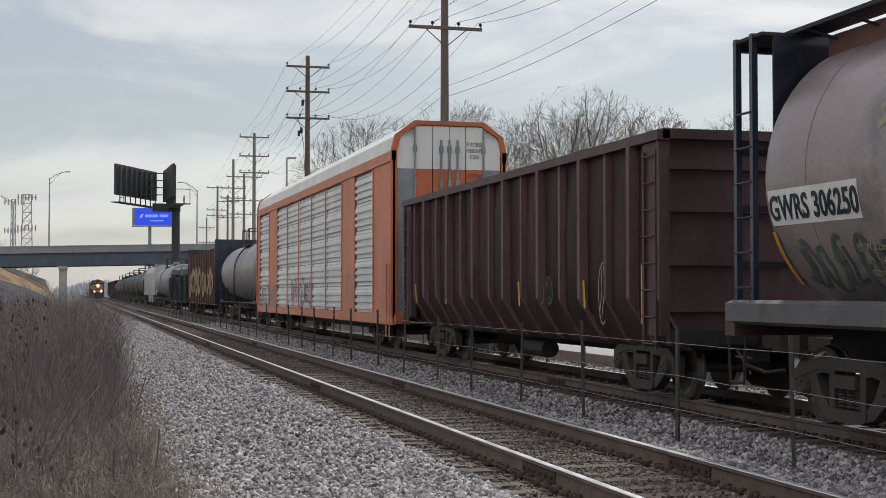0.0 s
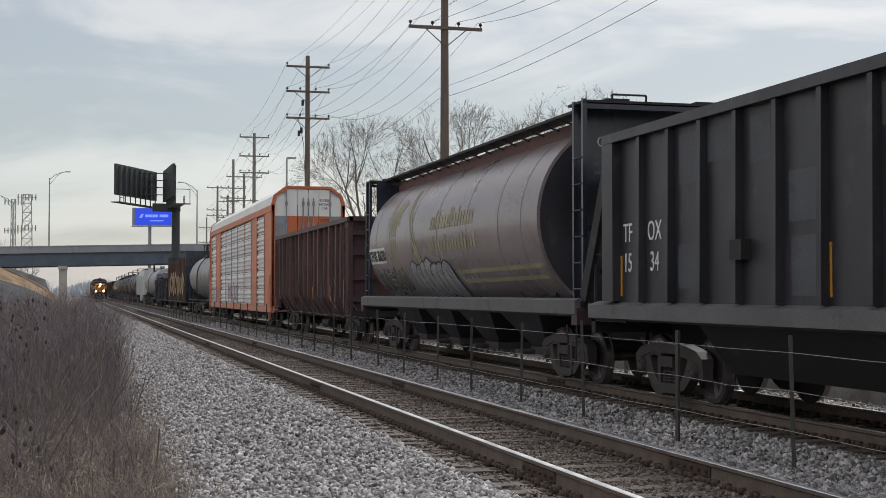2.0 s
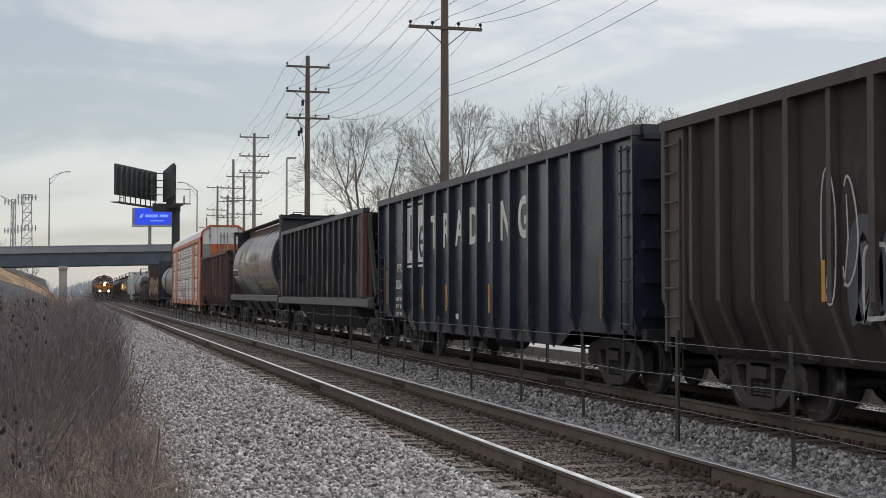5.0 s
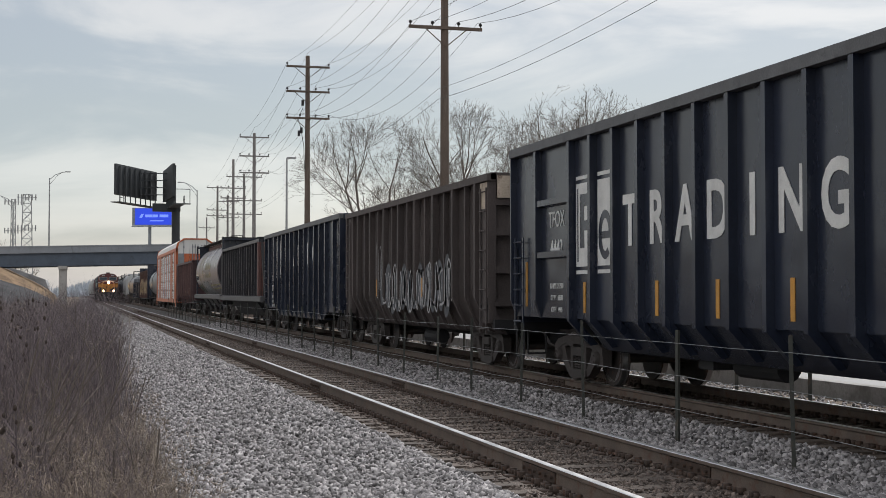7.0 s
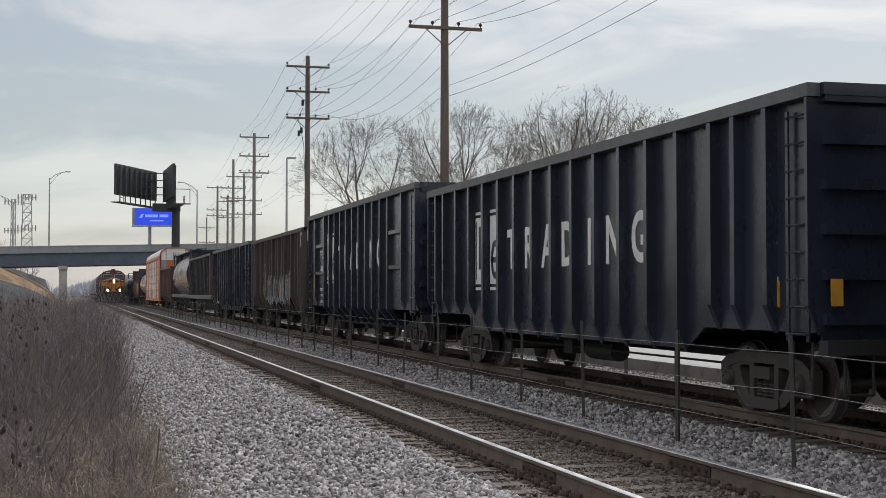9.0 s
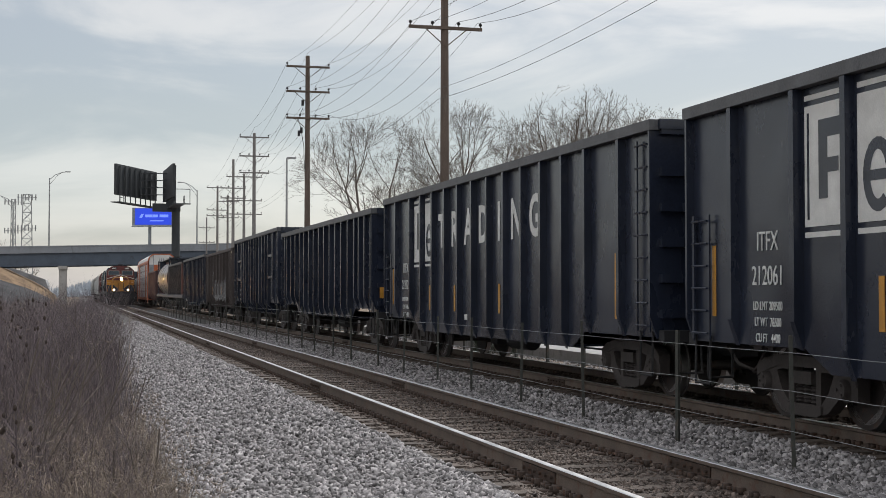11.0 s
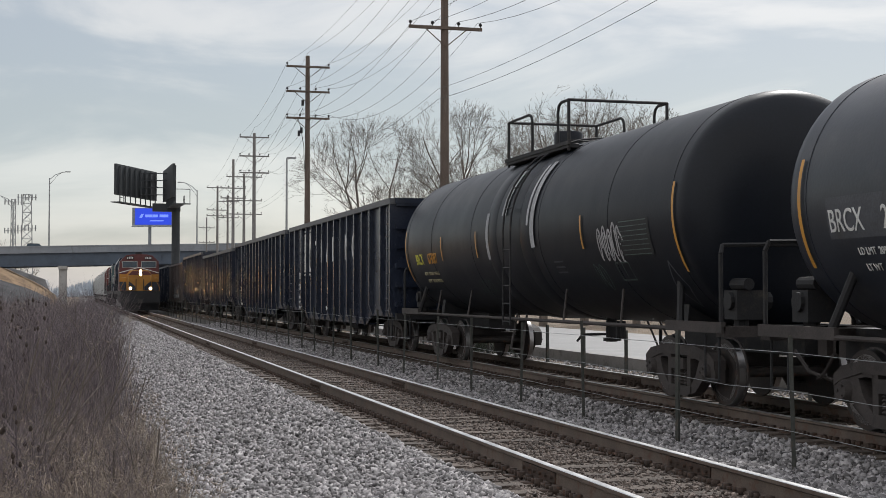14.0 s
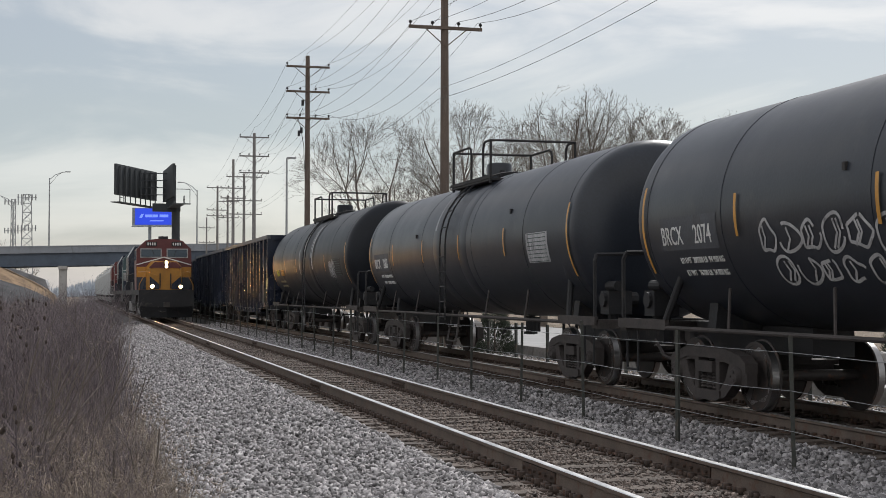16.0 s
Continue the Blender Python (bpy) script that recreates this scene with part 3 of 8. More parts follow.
def add_coupler(car, y, way):
    bm = bmesh.new()
    box(bm, (-0.10, min(y, y + way * 0.55), 0.78), (0.10, max(y, y + way * 0.55), 0.96))
    k = y + way * 0.62
    box(bm, (-0.19, min(k, k + way * 0.22), 0.74), (0.14, max(k, k + way * 0.22), 1.02))
    bevelled(bm, 0.03)
    pipe(bm, [(-0.45, y, 0.80), (-0.42, y + way * 0.3, 0.55), (-0.30, y + way * 0.65, 0.46), (-0.1, y + way * 0.8, 0.5)], 0.025)
    part("coupler", bm, M_TRUCK, car, "rusty knuckle coupler with a hanging brake hose")


def add_ladder(car, x, y0, y1, z0, z1, rungs, mat, name="ladder"):
    bm = bmesh.new()
    for y in (y0, y1):
        box(bm, (x - 0.012, y - 0.03, z0), (x + 0.012, y + 0.03, z1))
    for k in range(rungs):
        z = z0 + 0.08 + (z1 - z0 - 0.16) * k / (rungs - 1)
        bar(bm, (x - 0.03, y0, z), (x - 0.03, y1, z), 0.014, 6)
    part(name, bm, mat, car)


def car_thing(name, label, category, far_end, near_end, group="cars of the freight train"):
    """A car of the far train. far_end and near_end: the places of its body's ends along the line at 0 s."""
    middle = (far_end + near_end) / 2
    passing = min(max((20.0 - middle) / SPEED, 0.0), DURATION)     # when it stands 20 m ahead of the eye
    middle += SPEED * passing - travelled(SPEED, passing)
    ob = thing(name, label, category, pose(FAR, middle, 0), group)
    MOVERS.append((ob, middle, SPEED, FAR))
    return ob


def travelled(speed, t):
    """How far a train goes in t seconds; the long one gathers speed a little."""
    return 11.20 * t + 0.014 * t * t if speed == SPEED else speed * t


def tape(car, x, y, z0, z1, w=0.10, mat=None):
    bm = bmesh.new()
    box(bm, (x - 0.004, y - w / 2, z0), (x + 0.004, y + w / 2, z1))
    part("reflector", bm, mat or M_ORANGE, car, "amber reflective strip")


SPEED, LOCO_SPEED = 11.35, -16.3
# ---- high-sided gondolas ----
M_CHORD = material("scuffed_top_rail_paint", (0.088, 0.090, 0.097), 0.55, 0, 0.35, 2.0, 40, (0.045, 0.047, 0.052), 0.3)


def gondola(far_end, near_end, label, top, panels, paint, rib_w=0.10, rib_d=0.115, end_bottom=0.92, belly=0.66, straight=False, name="gondola_car", half=1.52, rib_mat=None):
    """panels: widths of the side panels from the far end. Ribs stand proud of the sheets, and the belly hangs between the trucks."""
    L = far_end - near_end
    car = car_thing(name, label, "freight car", far_end, near_end)
    scale = L / sum(panels)
    edges = [L / 2]
    for w in panels:
        edges.append(edges[-1] - w * scale)
    ty = L / 2 - 2.05
    ib = ty - 1.35                       # belly runs between these
    for s in (-1, 1):
        bm = bmesh.new()
        x0, x1 = sorted((s * half, s * (half - 0.03)))
        z1 = belly if not straight else end_bottom
        outline = [(L / 2, end_bottom), (L / 2, top - 0.153), (-L / 2, top - 0.153), (-L / 2, end_bottom), (-ib - 0.55, end_bottom), (-ib, z1), (ib, z1), (ib + 0.55, end_bottom)]
        prism(bm, outline, "x", x0, x1)
        part("side_sheet", bm, paint, car)
        bm = bmesh.new()
        box(bm, (min(s * (half - 0.05), s * (half + rib_d + 0.015)), -L / 2 - 0.04, top - 0.15), (max(s * (half - 0.05), s * (half + rib_d + 0.015)), L / 2 + 0.04, top))
        bevelled(bm, 0.025)
        part("top_chord", bm, M_CHORD if paint is M_BLACK else paint, car, "scuffed grey-black top rail" if paint is M_BLACK else "")
    for i, y in enumerate(edges):
        z0 = end_bottom - 0.02 if abs(y) > ib else (belly - 0.04 if not straight else end_bottom - 0.16)
        for s in (-1, 1):
            bm = bmesh.new()
            o = s * half
            tip = s * (half + rib_d)
            if straight and abs(y) < ib + 0.6:      # the foot leans in under the floor
                outline = [(o - s * 0.40, 0.70), (o - s * 0.26, 0.68), (tip, end_bottom - 0.03), (tip, top - 0.152), (o, top - 0.152), (o, end_bottom + 0.02)]
            else:
                outline = [(o, z0), (tip, z0 + 0.32), (tip, top - 0.152), (o, top - 0.152)]
            prism(bm, outline, "y", max(y - rib_w / 2, -L / 2), min(y + rib_w / 2, L / 2))
            part("rib", bm, rib_mat or paint, car)
    for e in (-1, 1):
        y = e * L / 2
        bm = bmesh.new()
        box(bm, (-half + 0.03, min(y, y - e * 0.04), 1.0), (half - 0.03, max(y, y - e * 0.04), top))
        part("end_wall", bm, paint, car)
        for z in (1.25, 1.75, 2.25, 2.75, 3.25, top - 0.15):
            bm = bmesh.new()
            box(bm, (-half + 0.03, min(y, y + e * 0.10), z - 0.06), (half - 0.03, max(y, y + e * 0.10), z + 0.06))
            part("end_rib", bevelled(bm, 0.015), paint, car)
        bm = bmesh.new()
        box(bm, (-half, min(y, y + e * 0.12), top - 0.14), (half, max(y, y + e * 0.12), top))
        part("end_chord", bevelled(bm, 0.012), paint, car)
        bm = bmesh.new()
        box(bm, (-1.5, min(y, y + e * 0.18), 0.86), (1.5, max(y, y + e * 0.18), 1.02))
        box(bm, (-0.35, min(y - e * 1.6, y), 0.70), (0.35, max(y - e * 1.6, y), 1.0))
        pipe(bm, [(-1.25, y + e * 0.1, 0.9), (-1.25, y + e * 0.12, 0.42), (-0.9, y + e * 0.12, 0.42), (-0.9, y + e * 0.1, 0.9)], 0.018)
        bevelled(bm, 0.01)
        part("end_sill", bm, M_BLACK_DARK, car)
        add_coupler(car, y, e)
        add_truck(car, e * ty)
        # side ladder beside the corner, grab irons and a step
        yl = y - e * 0.12
        add_ladder(car, -half - 0.06, yl - e * 0.02, yl - e * 0.46, 1.0 if e < 0 else 0.95, top - 0.25 if e < 0 else 2.55, 9 if e < 0 else 6, paint)
        add_ladder(car, half + 0.06, yl - e * 0.02, yl - e * 0.46, 1.0, top - 0.25, 9, paint)
        bm = bmesh.new()
        pipe(bm, [(-half - 0.02, yl, 1.0), (-half - 0.03, yl, 0.38), (-half - 0.03, yl - e * 0.42, 0.38), (-half - 0.02, yl - e * 0.42, 1.0)], 0.016)
        part("step", bm, M_BLACK_DARK, car)
    bm = bmesh.new()
    # the trough under the floor, and its brake gear
    if straight:
        prism(bm, [(-half + 0.03, end_bottom), (half - 0.03, end_bottom), (half - 0.42, 0.62), (-half + 0.42, 0.62)], "y", -ib, ib)
    else:
        box(bm, (-half + 0.05, -ib, belly), (half - 0.05, ib, belly + 0.04))
    part("belly_pan", bm, paint, car)
    bm = bmesh.new()
    box(bm, (-half + 0.04, -L / 2 + 0.05, end_bottom + 0.02), (half - 0.04, L / 2 - 0.05, end_bottom + 0.10))
    part("floor_pan", bm, M_BLACK_DARK, car)
    bm = bmesh.new()
    box(bm, (-0.2, -L / 2 + 0.3, 0.62), (0.2, L / 2 - 0.3, 0.90))
    part("centre_sill", bm, M_BLACK_DARK, car)
    bm = bmesh.new()
    bar(bm, (-0.75, -0.9, 0.58), (-0.75, 0.3, 0.58), 0.17, 12)
    box(bm, (-0.95, 0.8, 0.48), (-0.55, 1.25, 0.72))
    pipe(bm, [(-0.9, -ib, 0.60), (-0.9, ib, 0.60)], 0.018)
    part("brake_gear", bm, M_BLACK_DARK, car)
    return car, edges, half, top


def stiffeners(car, edges, half, panel, zs, paint):
    for z in zs:
        bm = bmesh.new()
        y0, y1 = edges[panel + 1], edges[panel]
        prism(bm, [(-half, z - 0.075), (-half - 0.10, z - 0.05), (-half - 0.10, z + 0.05), (-half, z + 0.075)], "y", y0 + 0.05, y1 - 0.05)
        part("stiffener", bm, paint, car)


def trading_marks(car, edges, half, first, z=2.58, size=1.04):
    """The owner's box mark over two panels, then one white letter in each panel."""
    x = -half - 0.006
    z0, z1 = z - 0.42, z + 1.17
    for k in (0, 1):
        y1, y0 = edges[first + k] - 0.12, edges[first + k + 1] + 0.12
        bm = bmesh.new()
        y0 = y1 - (y1 - y0) * 0.92
        box(bm, (x - 0.004, y0, z0 + 0.12), (x + 0.002, y1, z1 - 0.12))
        for q in (z0, z1 - 0.06):
            box(bm, (x - 0.004, y0, q), (x + 0.002, y1, q + 0.06))
        part("box_mark", bm, M_WHITE, car, "white box-shaped emblem")
        bm = bmesh.new()
        if k == 0:
            box(bm, (x - 0.008, y0 + 0.28, z0 + 0.42), (x - 0.003, y0 + 0.46, z1 - 0.30))
            box(bm, (x - 0.008, y0 + 0.02, z1 - 0.50), (x - 0.003, y0 + 0.28, z1 - 0.30))
            box(bm, (x - 0.008, y0 + 0.06, z + 0.28), (x - 0.003, y0 + 0.28, z + 0.44))
            box(bm, (x - 0.008, y1 - 0.10, z0 + 0.2), (x - 0.003, y1 - 0.06, z1 - 0.2))
        else:
            ribbon(bm, [((y0 + y1) / 2 - 0.21 * math.cos(j * 0.27), z + 0.18 + 0.32 * math.sin(j * 0.27)) for j in range(21)], 0.13,
                   lambda u, v: (x - 0.008, u, v))
            box(bm, (x - 0.008, y0 + 0.12, z + 0.12), (x - 0.003, y1 - 0.12, z + 0.23))
        part("emblem_figure", bm, M_BLACK, car)
    for k, letter in enumerate("TRADING"):
        i = first + 2 + k
        words(letter, size, M_WHITE, car, (edges[i] + edges[i + 1]) / 2, z, x, squeeze=0.84, bold=0.028)


def data_block(car, half, y, z, mark, number, lines, size=0.33):
    x = -half - 0.005
    words(mark, size, M_WHITE, car, y, z, x, squeeze=0.78)
    words(number, size, M_WHITE, car, y, z - size * 1.24, x, squeeze=0.78)
    for k, line in enumerate(lines):
        words(line, 0.15, M_WHITE, car, y, z - size * 1.24 - 0.30 - 0.19 * k, x, squeeze=0.7)


ITFX = [1.25, 1.52] + [1.07] * 11 + [1.40, 1.20]
TFOX = [1.38, 1.67] + [0.937] * 10 + [1.53, 1.47]
WIDE = [0.65] * 2 + [1.0] * 13 + [0.64, 0.80, 0.98]


def black_gondola(far_end, near_end, number, label):
    car, edges, half, top = gondola(far_end, near_end, label, 3.99, ITFX, M_BLACK)
    trading_marks(car, edges, half, 2)
    data_block(car, half, (edges[1] + edges[2]) / 2, 2.05, "ITFX", number, ("LD LMT 209500", "LT WT  76500", "CU FT   4400"))
    for i in (3, 5, 8):
        tape(car, -half - 0.005, (edges[i] + edges[i + 1]) / 2, 1.15, 1.72)
    tape(car, -half - 0.005, edges[0] - 0.62, 1.25, 2.15)
    tape(car, -half - 0.005, edges[-1] + 1.5, 1.15, 2.15)
    bm = bmesh.new()
    box(bm, (-half - 0.008, edges[6] - 0.45, 0.98), (-half - 0.003, edges[6] - 0.25, 1.10))
    part("label_plate", bm, M_WHITE, car)
    return car


black_gondola(-21.29, -38.5, "212060", "black high-sided gondola with white lettering and amber strips")
car, edges, half, top = gondola(-55.45, -70.9, "black high-sided gondola with braced end panels and white lettering", 4.19, TFOX, M_BLACK, end_bottom=1.12, straight=True)
trading_marks(car, edges, half, 2, 2.27)
for p_ in (1, 12):
    stiffeners(car, edges, half, p_, (2.20, 3.10), M_BLACK)
data_block(car, half, (edges[1] + edges[2]) / 2, 2.67, "TFOX", "4442", (), 0.39)
for k_, line_ in enumerate(("LD LMT 217500", "LT WT  68500", "CU FT   4465")):
    words(line_, 0.13, M_WHITE, car, (edges[1] + edges[2]) / 2, 1.62 - 0.2 * k_, -half - 0.005, squeeze=0.75)
for i_ in (2, 5, 7, 9):
    tape(car, -half - 0.005, (edges[i_] + edges[i_ + 1]) / 2, 1.22, 1.72)
tape(car, -half - 0.005, edges[0] - 0.62, 1.3, 2.1)
car, edges, half, top = gondola(-72.03, -88.80, "black high-sided gondola with close-set ribs and white lettering", 3.87, WIDE, M_BLACK, end_bottom=1.10, belly=0.80, rib_w=0.11, rib_d=0.145, half=1.49)
trading_marks(car, edges, half, 4, 2.02, 1.02)
for q_, w_ in ((1.04, 0.26), (3.92, 0.16), (7.2, 0.15), (10.2, 0.15), (13.2, 0.15)):
    tape(car, -half - 0.005, edges[0] - q_, 1.40, 1.60, w_)
for text_, q_ in (("ITF", 1.02), ("8", 2.12), ("8", 2.95)):
    words(text_, 0.34, M_WHITE, car, edges[0] - q_, 1.76, -half - 0.005, squeeze=0.62)
add_ladder(car, -half - 0.06, edges[0] - 0.14, edges[0] - 0.58, 2.55, top - 0.2, 4, M_BLACK)
scrawl(car, M_FAINTTAG, edges[0] - 6.5, edges[0] - 7.0, 1.55, 2.0, 2, 0.02, 61, wall_place(-half - 0.008), "faint blue spray tag")
tape(car, -half - 0.005, edges[-1] + 0.95, 1.38, 1.68, 0.14)
for k_ in range(4):
    words(("H", "W", "L", "CU")[k_], 0.11, M_WHITE, car, edges[-1] + 0.98, 2.26 - 0.2 * k_, -half - 0.005)
bm = bmesh.new()
box(bm, (-1.42, -8.36 - 0.145, 1.4), (-1.27, -8.36 - 0.135, 1.7))
part("reflector", bm, M_ORANGE, car)
black_gondola(-90.2, -107.3, "212128", "black high-sided gondola with white lettering, coupled among its like")
black_gondola(-108.19, -125.29, "212061", "black high-sided gondola with white lettering, coupled to a tank car")
# ---- covered hopper with a rounded shell ----
M_HOPPER = material("weathered_taupe_paint", (0.225, 0.186, 0.190), 0.30, 0, 0.3, 0.35, 25, (0.125, 0.118, 0.126), 0.38, bump=0.03)
M_SILL = material("grey_side_sill", (0.10, 0.098, 0.102), 0.6, 0, 0.25, 1.2, 30, (0.06, 0.05, 0.048), 0.3)
M_ROOFRED = material("faded_red_roof", (0.115, 0.052, 0.045), 0.7, 0, 0.3, 1, 30, (0.06, 0.04, 0.038), 0.35)


def oval_shell(bm, ra, rb, zc, rows, n=56, a0=-math.pi / 2, mi=0):
    """Rows of (y, factor): rings of an oval, closed at the ends."""
    rings = []
    for y, k in rows:
        rings.append([bm.verts.new((ra * k * math.cos(a0 + 2 * math.pi * i / n), y, zc + rb * k * math.sin(a0 + 2 * math.pi * i / n))) for i in range(n)])
    for p, q in zip(rings[:-1], rings[1:]):
        for i in range(n):
            j = (i + 1) % n
            bm.faces.new((p[i], p[j], q[j], q[i])).material_index = mi
    bm.faces.new(rings[0]).material_index = mi
    bm.faces.new(rings[-1]).material_index = mi


def end_frame(car, y, e, top, mat):
    """Corner posts, cross beams, ladder rungs and a brake platform at a hopper's end."""
    for s in (-1, 1):
        for yy in (y, y - e * 0.42):
            bm = bmesh.new()
            box(bm, (s * 1.42 - 0.038, yy - 0.038, 1.3), (s * 1.42 + 0.038, yy + 0.038, top))
            part("corner_post", bevelled(bm, 0.012), mat, car)
        bm = bmesh.new()
        for k in range(8):
            z = 0.75 + 0.43 * k
            bar(bm, (s * 1.46, y, z), (s * 1.46, y - e * 0.42, z), 0.015, 6)
        part("rungs", bm, mat, car)
    for z in (1.9, 2.6, 3.3, top - 0.12):
        bm = bmesh.new()
        box(bm, (-1.4, y - 0.04, z - 0.04), (1.4, y + 0.04, z + 0.04))
        part("end_beam", bm, mat, car)


def bubbles(car, ya, yb, z0, z1, ra, rb, zc):
    """Sprayed bubble shapes in silver, each with a dark outline and a pale inner stroke, that say nothing."""
    rng = random.Random(4)
    n = 7
    for k in range(n):
        u = ya + (yb - ya) * (k + 0.5) / n
        w, low, high = rng.uniform(0.36, 0.46), z0 + rng.uniform(0.0, 0.14), z1 - rng.uniform(0.0, 0.2)
        lean = rng.uniform(-0.16, 0.02)
        lift = 0.006 + 0.003 * k
        place = shell_place(ra, rb, zc, lift)
        rim = []
        rows = 14
        bm = bmesh.new()
        last = None
        for j in range(rows + 1):
            t = j / rows
            half_w = w * math.sqrt(max(0.0, 1 - (2 * t - 1) ** 4)) * (1 + 0.10 * math.sin(5 * t + k)) + 0.01
            c = u + lean * (t - 0.5)
            z = low + (high - low) * t
            row = [bm.verts.new(place(c + half_w * q, z)) for q in (-1, -0.33, 0.33, 1)]
            rim.append((c - half_w, c + half_w, z))
            if last:
                for i in range(3):
                    bm.faces.new((last[i], last[i + 1], row[i + 1], row[i]))
            last = row
        part("spray_bubble", bm, M_SILVERTAG, car, "silver bubble graffiti")
        edge = [(a, z) for a, b, z in rim] + [(b, z) for a, b, z in reversed(rim)]
        bm = bmesh.new()
        ribbon(bm, edge + edge[:1], 0.030, shell_place(ra, rb, zc, lift + 0.002))
        part("spray_outline", bm, M_BLACK_DARK, car, "dark graffiti outline")
        bm = bmesh.new()
        ribbon(bm, [(u + lean * 0.3 + 0.08, high - 0.22), (u - 0.05, (low + high) / 2), (u - lean * 0.3 + 0.06, low + 0.2)], 0.028, shell_place(ra, rb, zc, lift + 0.002))
        part("spray_outline", bm, M_BLACK_DARK, car, "dark graffiti outline")


def covered_hopper():
    far_end, near_end = 15.3, -1.95
    L = far_end - near_end
    car = car_thing("covered_hopper", "weathered taupe rounded covered hopper with gold stripes and silver graffiti", "freight car", far_end, near_end)
    ra, rb, zc = 1.58, 1.70, 2.88
    y1, y0 = L / 2 - 0.95, -L / 2 + 1.98
    bm = bmesh.new()
    oval_shell(bm, ra, rb, zc, [(y0, 0.975), (y0, 1.0), (y0 + 0.08, 1.0), (y1 - 0.5, 1.0), (y1 - 0.1, 0.99), (y1, 0.965)])
    part("shell", bm, M_HOPPER, car, "rounded taupe steel shell", smooth=40)
    for y in (y1 - 1.0, y1 - 2.6, y1 - 5.0, y1 - 7.4, y1 - 9.8, y1 - 12.0, y1 - 13.4):      # weld seams
        bm = bmesh.new()
        oval_shell(bm, ra + 0.006, rb + 0.006, zc, [(y - 0.012, 1.0), (y + 0.012, 1.0)])
        part("seam", bm, M_HOPPER, car)
    bm = bmesh.new()        # dark sheet over the near end
    oval_shell(bm, ra, rb, zc, [(y0 - 0.02, 0.965), (y0 - 0.004, 0.965)])
    part("end_sheet", bm, M_OLD_BLACK, car, "dark steel end sheet")
    # roof coaming, running board and its braces
    bm = bmesh.new()
    box(bm, (-0.72, y0 + 0.1, 4.36), (0.72, y1 - 0.1, 4.62))
    part("roof_coaming", bevelled(bm, 0.02), M_ROOFRED, car, "faded red roof coaming")
    for s in (-1, 1):
        bm = bmesh.new()
        box(bm, (s * 0.62 - 0.02 if s > 0 else -1.02, -L / 2 + 0.1, 4.70), (1.02 if s > 0 else -0.60, L / 2 - 0.15, 4.75))
        part("running_board", bm, M_BLACK_DARK, car, "dark steel walkway")
        for k in range(17):
            y = y0 + 0.3 + (y1 - y0 - 0.6) * k / 16
            bm = bmesh.new()
            bar(bm, (s * 0.70, y, 4.55), (s * 1.0, y + 0.25, 4.71), 0.02, 5)
            part("walkway_brace", bm, M_BLACK_DARK, car)
    for s in (-1, 1):
        bm = bmesh.new()
        prism(bm, [(s * 1.52, 1.16), (s * 1.60, 1.20), (s * 1.60, 1.42), (s * 1.50, 1.46)], "y", -L / 2 + 0.05, L / 2 - 0.05)
        part("side_sill", bevelled(bm, 0.015), M_SILL, car, "grey steel side sill")
    for k, yb in enumerate((-4.55, -1.5, 1.5, 4.55)):       # discharge bays
        bm = bmesh.new()
        rings = [[bm.verts.new((x * w, yb + q * d, z)) for x, q in ((-1, -1), (1, -1), (1, 1), (-1, 1))] for w, d, z in ((1.36, 1.40, 1.35), (0.78, 0.42, 0.50))]
        for i in range(4):
            bm.faces.new((rings[0][i], rings[0][(i + 1) % 4], rings[1][(i + 1) % 4], rings[1][i]))
        bm.faces.new(rings[0])
        bm.faces.new(rings[1])
        part("discharge_bay", bevelled(bm, 0.03), M_OLD_BLACK, car, "sloped discharge hopper")
        bm = bmesh.new()
        box(bm, (-0.82, yb - 0.46, 0.36), (0.82, yb + 0.46, 0.50))
        bar(bm, (-1.2, yb, 0.42), (-0.9, yb, 0.42), 0.05, 8)
        part("outlet_gate", bm, M_TRUCK, car)
    for e in (-1, 1):
        y = e * L / 2
        inner = y0 if e < 0 else y1
        bm = bmesh.new()        # sloping end sheet behind the frame
        prism(bm, [(inner + (0.06 if e < 0 else -0.06), 3.7), (inner + (0.5 if e < 0 else -0.5), 3.7), (y - e * 2.6, 1.5), (y - e * 3.0, 1.5)], "x", -1.0, 1.0)
        part("slope_sheet", bm, M_BLACK_DARK, car)
        end_frame(car, y - e * 0.06, e, 4.72, M_BLACK)
        wall_y = y - e * 0.75
        bm = bmesh.new()
        box(bm, (-1.3, wall_y - 0.02, 3.35), (1.3, wall_y + 0.02, 4.66))
        part("end_bulkhead", bm, M_BLACK, car, "black upper end sheet")
        bm = bmesh.new()
        box(bm, (-1.45, min(y, wall_y), 4.66), (1.45, max(y, wall_y), 4.70))
        part("end_walkway", bm, M_BLACK_DARK, car)
        bm = bmesh.new()
        pipe(bm, [(-0.95, y, 4.7), (-0.95, y, 4.80), (-0.35, y, 4.80), (-0.35, y, 4.7)], 0.018)
        part("grab_rail", bm, M_BLACK_DARK, car)
        bm = bmesh.new()
        bar(bm, (0.5, y - e * 0.3, 2.3), (0.5, y - e * 0.24, 2.3), 0.28, 16)
        part("brake_wheel", bm, M_BLACK_DARK, car)
        if e < 0:
            words("GWRS 306250", 0.24, M_WHITE, car, wall_y - 0.03, 4.02, -0.35, face=(0, -1), squeeze=0.8)
            for k in range(3):
                bm = bmesh.new()
                box(bm, (-1.0, wall_y - 0.03, 3.84 - 0.15 * k), (0.2, wall_y - 0.024, 3.90 - 0.15 * k))
                part("print_bar", bm, M_GREYPATCH, car)
        bm = bmesh.new()
